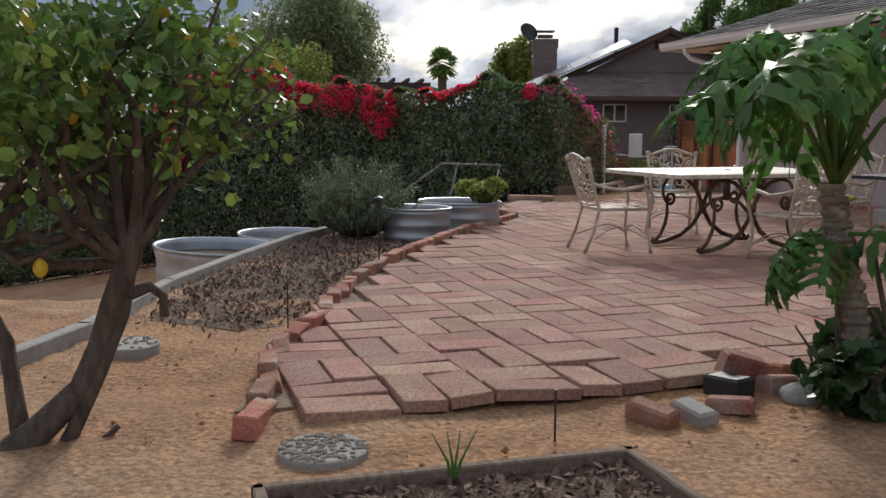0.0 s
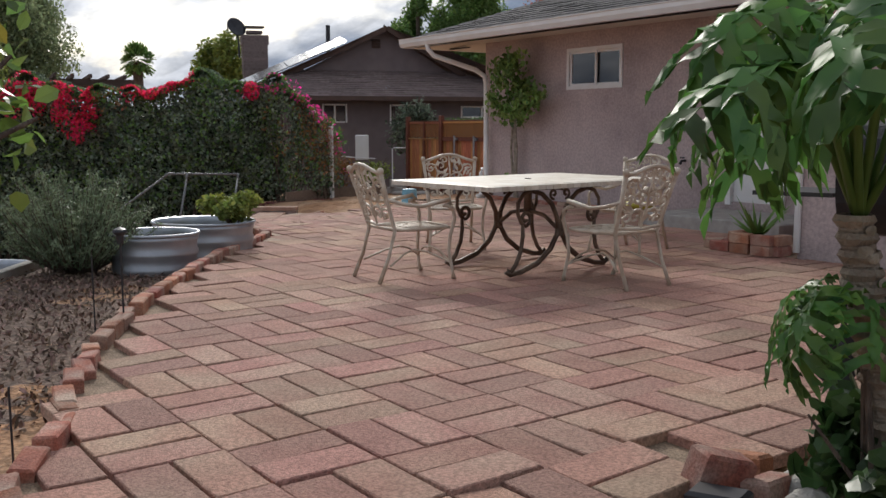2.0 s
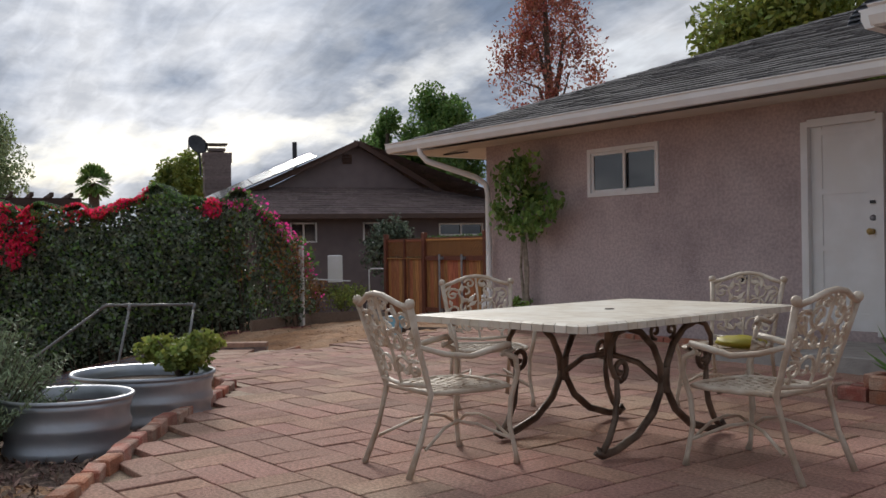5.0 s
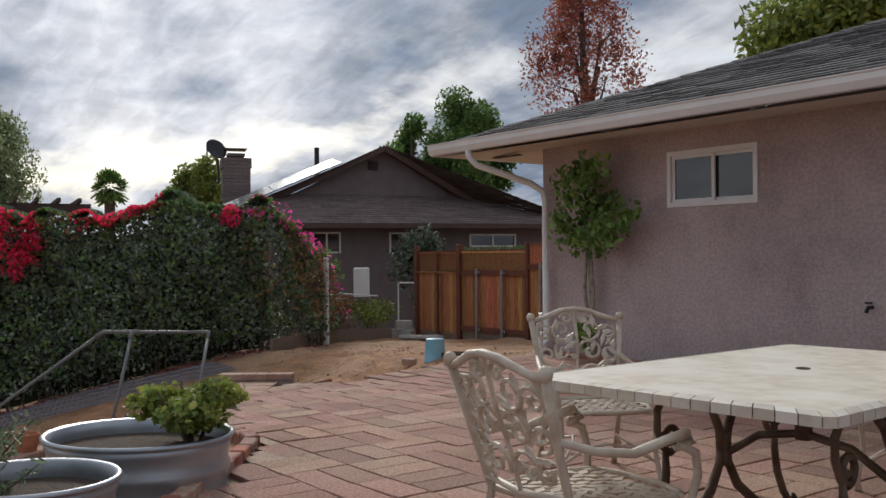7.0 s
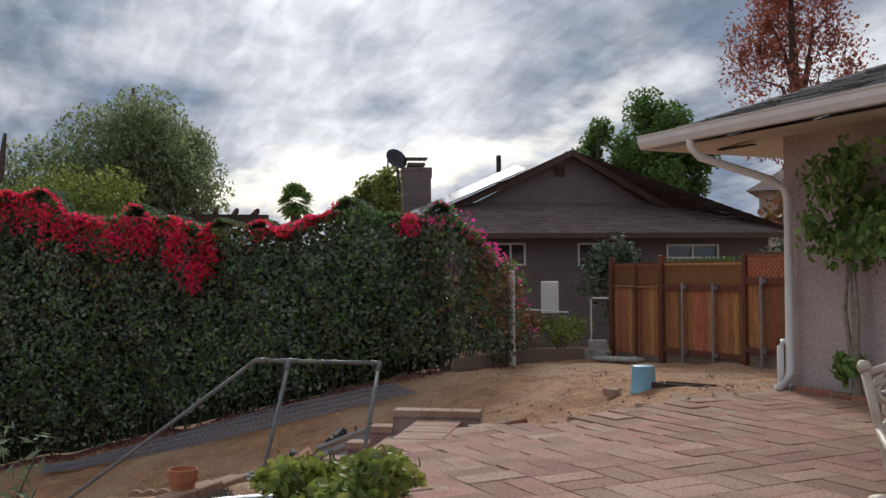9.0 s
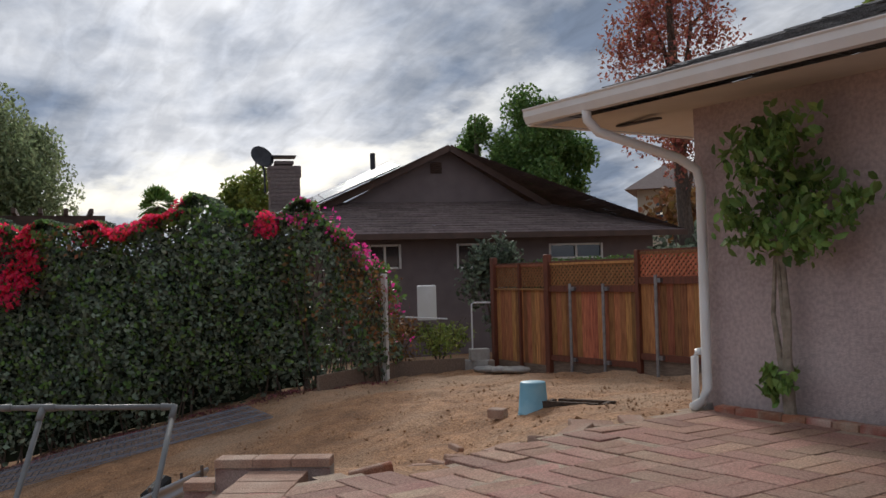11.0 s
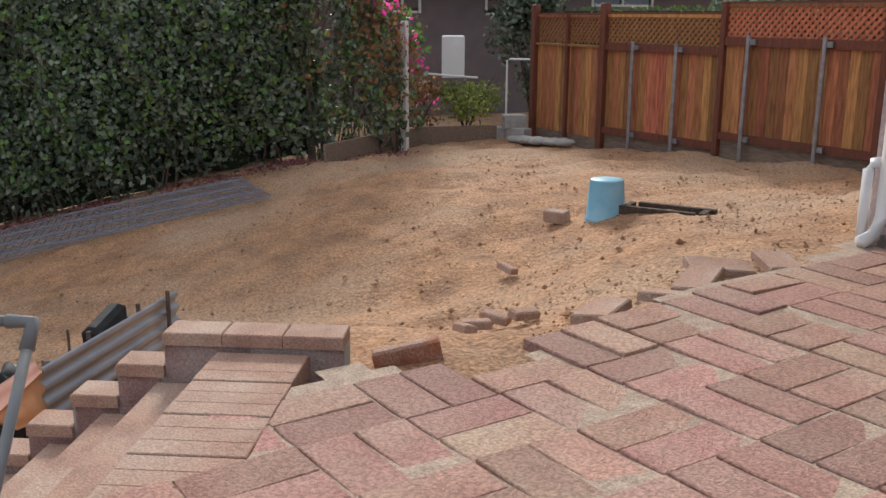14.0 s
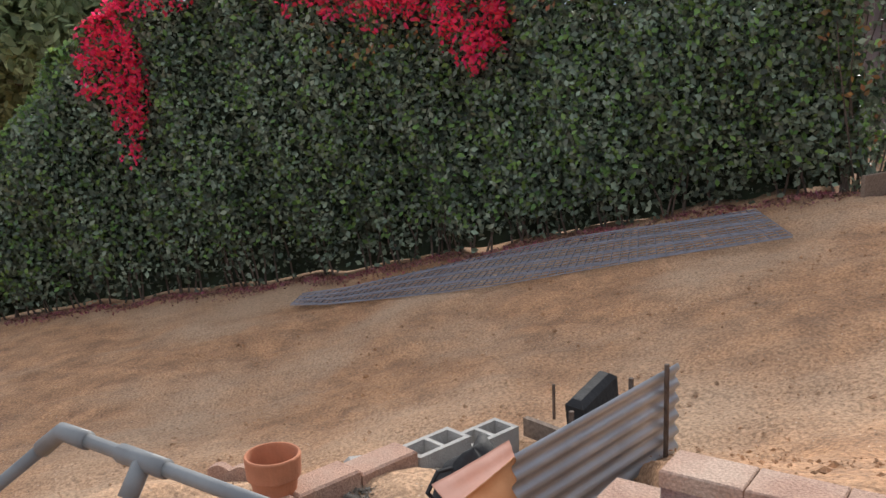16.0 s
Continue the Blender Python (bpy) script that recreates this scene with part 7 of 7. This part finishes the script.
pts.append(blob_points((-0.15, 0.15, 1.48), (0.75, 0.9, 0.42), 800, rg, 0.3, 16, 0.42))
pts = np.concatenate(pts)


def clear_of(px, py, way):
    """Distance to an open line."""
    best = np.full(px.shape, 1e9)
    for (x0, y0), (x1, y1) in zip(way, way[1:]):
        dx, dy = x1 - x0, y1 - y0
        t = np.clip(((px - x0) * dx + (py - y0) * dy) / (dx * dx + dy * dy), 0, 1)
        best = np.minimum(best, np.hypot(px - x0 - t * dx, py - y0 - t * dy))
    return best


# nothing hangs into the trodden way past the tree
pts = pts[(pts[:, 2] > 0.62) & (clear_of(pts[:, 0] + LB.x, pts[:, 1] + LB.y, [(4.6, 0.38), (2.75, 0.65), (2.2, 1.05), (1.24, 1.75)]) > 0.46)]
leaves("foliage", pts, 0.068, "citrus", lt, 77, 0.35, 0.58, oval=True)
leaves("yellow_foliage", pts[::36] + 0.02, 0.075, "citrus_y", lt, 78, 0.5, 0.55, oval=True)
for k, (x, y, z) in enumerate(((-0.05, 0.17, 0.72), (-0.1, 0.0, 0.74), (-0.05, 0.3, 1.28), (-0.4, 0.4, 1.0), (-0.3, 0.7, 1.15))):
    Geo().lathe([(0.003, -0.036), (0.016, -0.029), (0.026, -0.01), (0.026, 0.01), (0.016, 0.027), (0.005, 0.037)], 12, (x, y, z)).ob("lemon", "lemon", lt, smooth=True)

# ---- small things near the start ----
for x, y, z, rr, nm_, lb in ((2.5, 0.88, -0.12, 0.165, "stepping_stone", "round pebble-topped stepping stone on the dirt"), (0.54, 0.15, -0.13, 0.16, "stepping_stone", "round pale stepping stone beside the mulch")):
    e = empty(nm_, (x, y, z))
    thing(e, lb, "stepping stone", "stepping stones")
    Geo().lathe([(0, 0), (rr, 0), (rr * 1.02, 0.04), (rr, 0.08), (rr * 0.96, 0.085), (0, 0.085)], 26).ob("disc", "concrete", e, smooth=False)
    gg = Geo()
    for k in range(150 if x > 1 else 40):
        a, q = r.uniform(0, 6.28), rr * 0.93 * math.sqrt(r.random())
        s = r.uniform(0.008, 0.014)
        gg.lathe([(s, 0), (s * 0.8, s * 0.5), (0.0005, s * 0.65)], 6, (q * math.cos(a), q * math.sin(a), 0.084), r.uniform(1, 1.7), 1, r.uniform(0, 180))
    tagged(gg.ob("pebbles", "gravel", e), kind="stuff")
bx = empty("raised_bed", (3.6, 1.2, -0.1))
thing(bx, "raised garden bed of weathered boards filled with mulch", "raised bed")
for c, s in (((-0.62, 0.03, 0.04), (0.04, 1.3, 0.18)), ((0.0, 0.66, 0.04), (1.28, 0.04, 0.18)), ((0.0, -0.6, 0.04), (1.28, 0.04, 0.18)), ((0.62, 0.03, 0.04), (0.04, 1.22, 0.18))):
    Geo().box(c, s, ch=0.006).ob("board", "oldwood", bx)
Geo().box((0, 0.03, 0.0), (1.2, 1.22, 0.16)).ob("mulch", "mulch", bx)
rg = np.random.default_rng(5)
q = rg.uniform((-0.6, -0.58, 0.082), (0.6, 0.62, 0.1), (2600, 3))
leaves("chips", q, 0.05, "chips", bx, 5, 0, 0.4, normals=np.tile((0, 0, 1.6), (2600, 1)))
sp = empty("sprout", (3.0, 1.22, -0.03))
thing(sp, "thin green onion-like sprout in the raised bed", "sprout")
for a in (-0.6, -0.2, 0.15, 0.6):
    Geo().tube([(0, 0, 0), (0.01, a * 0.04, 0.09), (0.01, a * 0.13, 0.19)], [0.006, 0.005, 0.001], 5).ob("blade", "herb", sp)
for x, y, h in ((0.59, 1.0, 0.34), (-1.52, 1.83, 0.5), (2.6, 1.75, 0.22)):
    g = Geo().tube([(x, y, -0.12), (x, y, h - 0.08)], 0.0045, 6)
    thing(g.ob("garden_stake", "darkmetal"), "thin dark metal stake in the garden bed", "stake", "garden stakes")
e = empty("path_lamp", (-1.6, 2.02, -0.08))
thing(e, "small dark solar path lamp on a thin stake", "lamp")
Geo().tube([(0, 0, 0), (0, 0, 0.62)], 0.006, 6).ob("stake", "darkmetal", e)
Geo().lathe([(0.02, 0.55), (0.024, 0.6), (0.045, 0.62), (0.04, 0.635), (0.0, 0.65)], 12).ob("cap", "darkmetal", e)
# kettle grill at the wing
gr_ = empty("barbecue_grill", (1.95, 4.60, 0.0), 200)
thing(gr_, "black barrel barbecue grill on a wheeled stand", "grill")
vv, ff = [], []
for k in range(17):
    a = math.pi * 2 * k / 16
    for s in (-0.4, 0.4):
        vv.append((s, 0.26 * math.cos(a), 0.92 + 0.26 * math.sin(a)))
for k in range(16):
    ff.append((2 * k, 2 * k + 1, 2 * k + 3, 2 * k + 2))
ff += [tuple(range(0, 32, 2)), tuple(range(1, 33, 2))[::-1]]
mk("barrel", vv, ff, "black", gr_, smooth=False)
for x, y in ((-0.35, -0.2), (0.35, -0.2), (-0.35, 0.2), (0.35, 0.2)):
    Geo().tube([(x * 0.9, y, 0.8), (x, y * 1.2, 0.05)], 0.014, 8).ob("leg", "darkmetal", gr_)
for y in (-0.26, 0.26):
    w = Geo().lathe([(0.02, -0.02), (0.09, -0.022), (0.1, -0.01), (0.1, 0.01), (0.09, 0.022), (0.02, 0.02)], 18).ob("wheel", "black", gr_)
    w.matrix_basis = pose(0.36, y, 0.1, 90)
Geo().box((0.6, 0, 0.85), (0.36, 0.4, 0.02)).ob("side_shelf", "darkmetal", gr_)
# bowl on the seat and yellow cloth
e = empty("cushion", (-1.95, 6.75, 0.405), 20)
thing(e, "small yellow and white cushion on a garden chair seat", "cushion")
v, f = lumpy(0.17, 0.14, 0.08, 60)
mk("cover", v, f, "citrus_y", e, smooth=True)
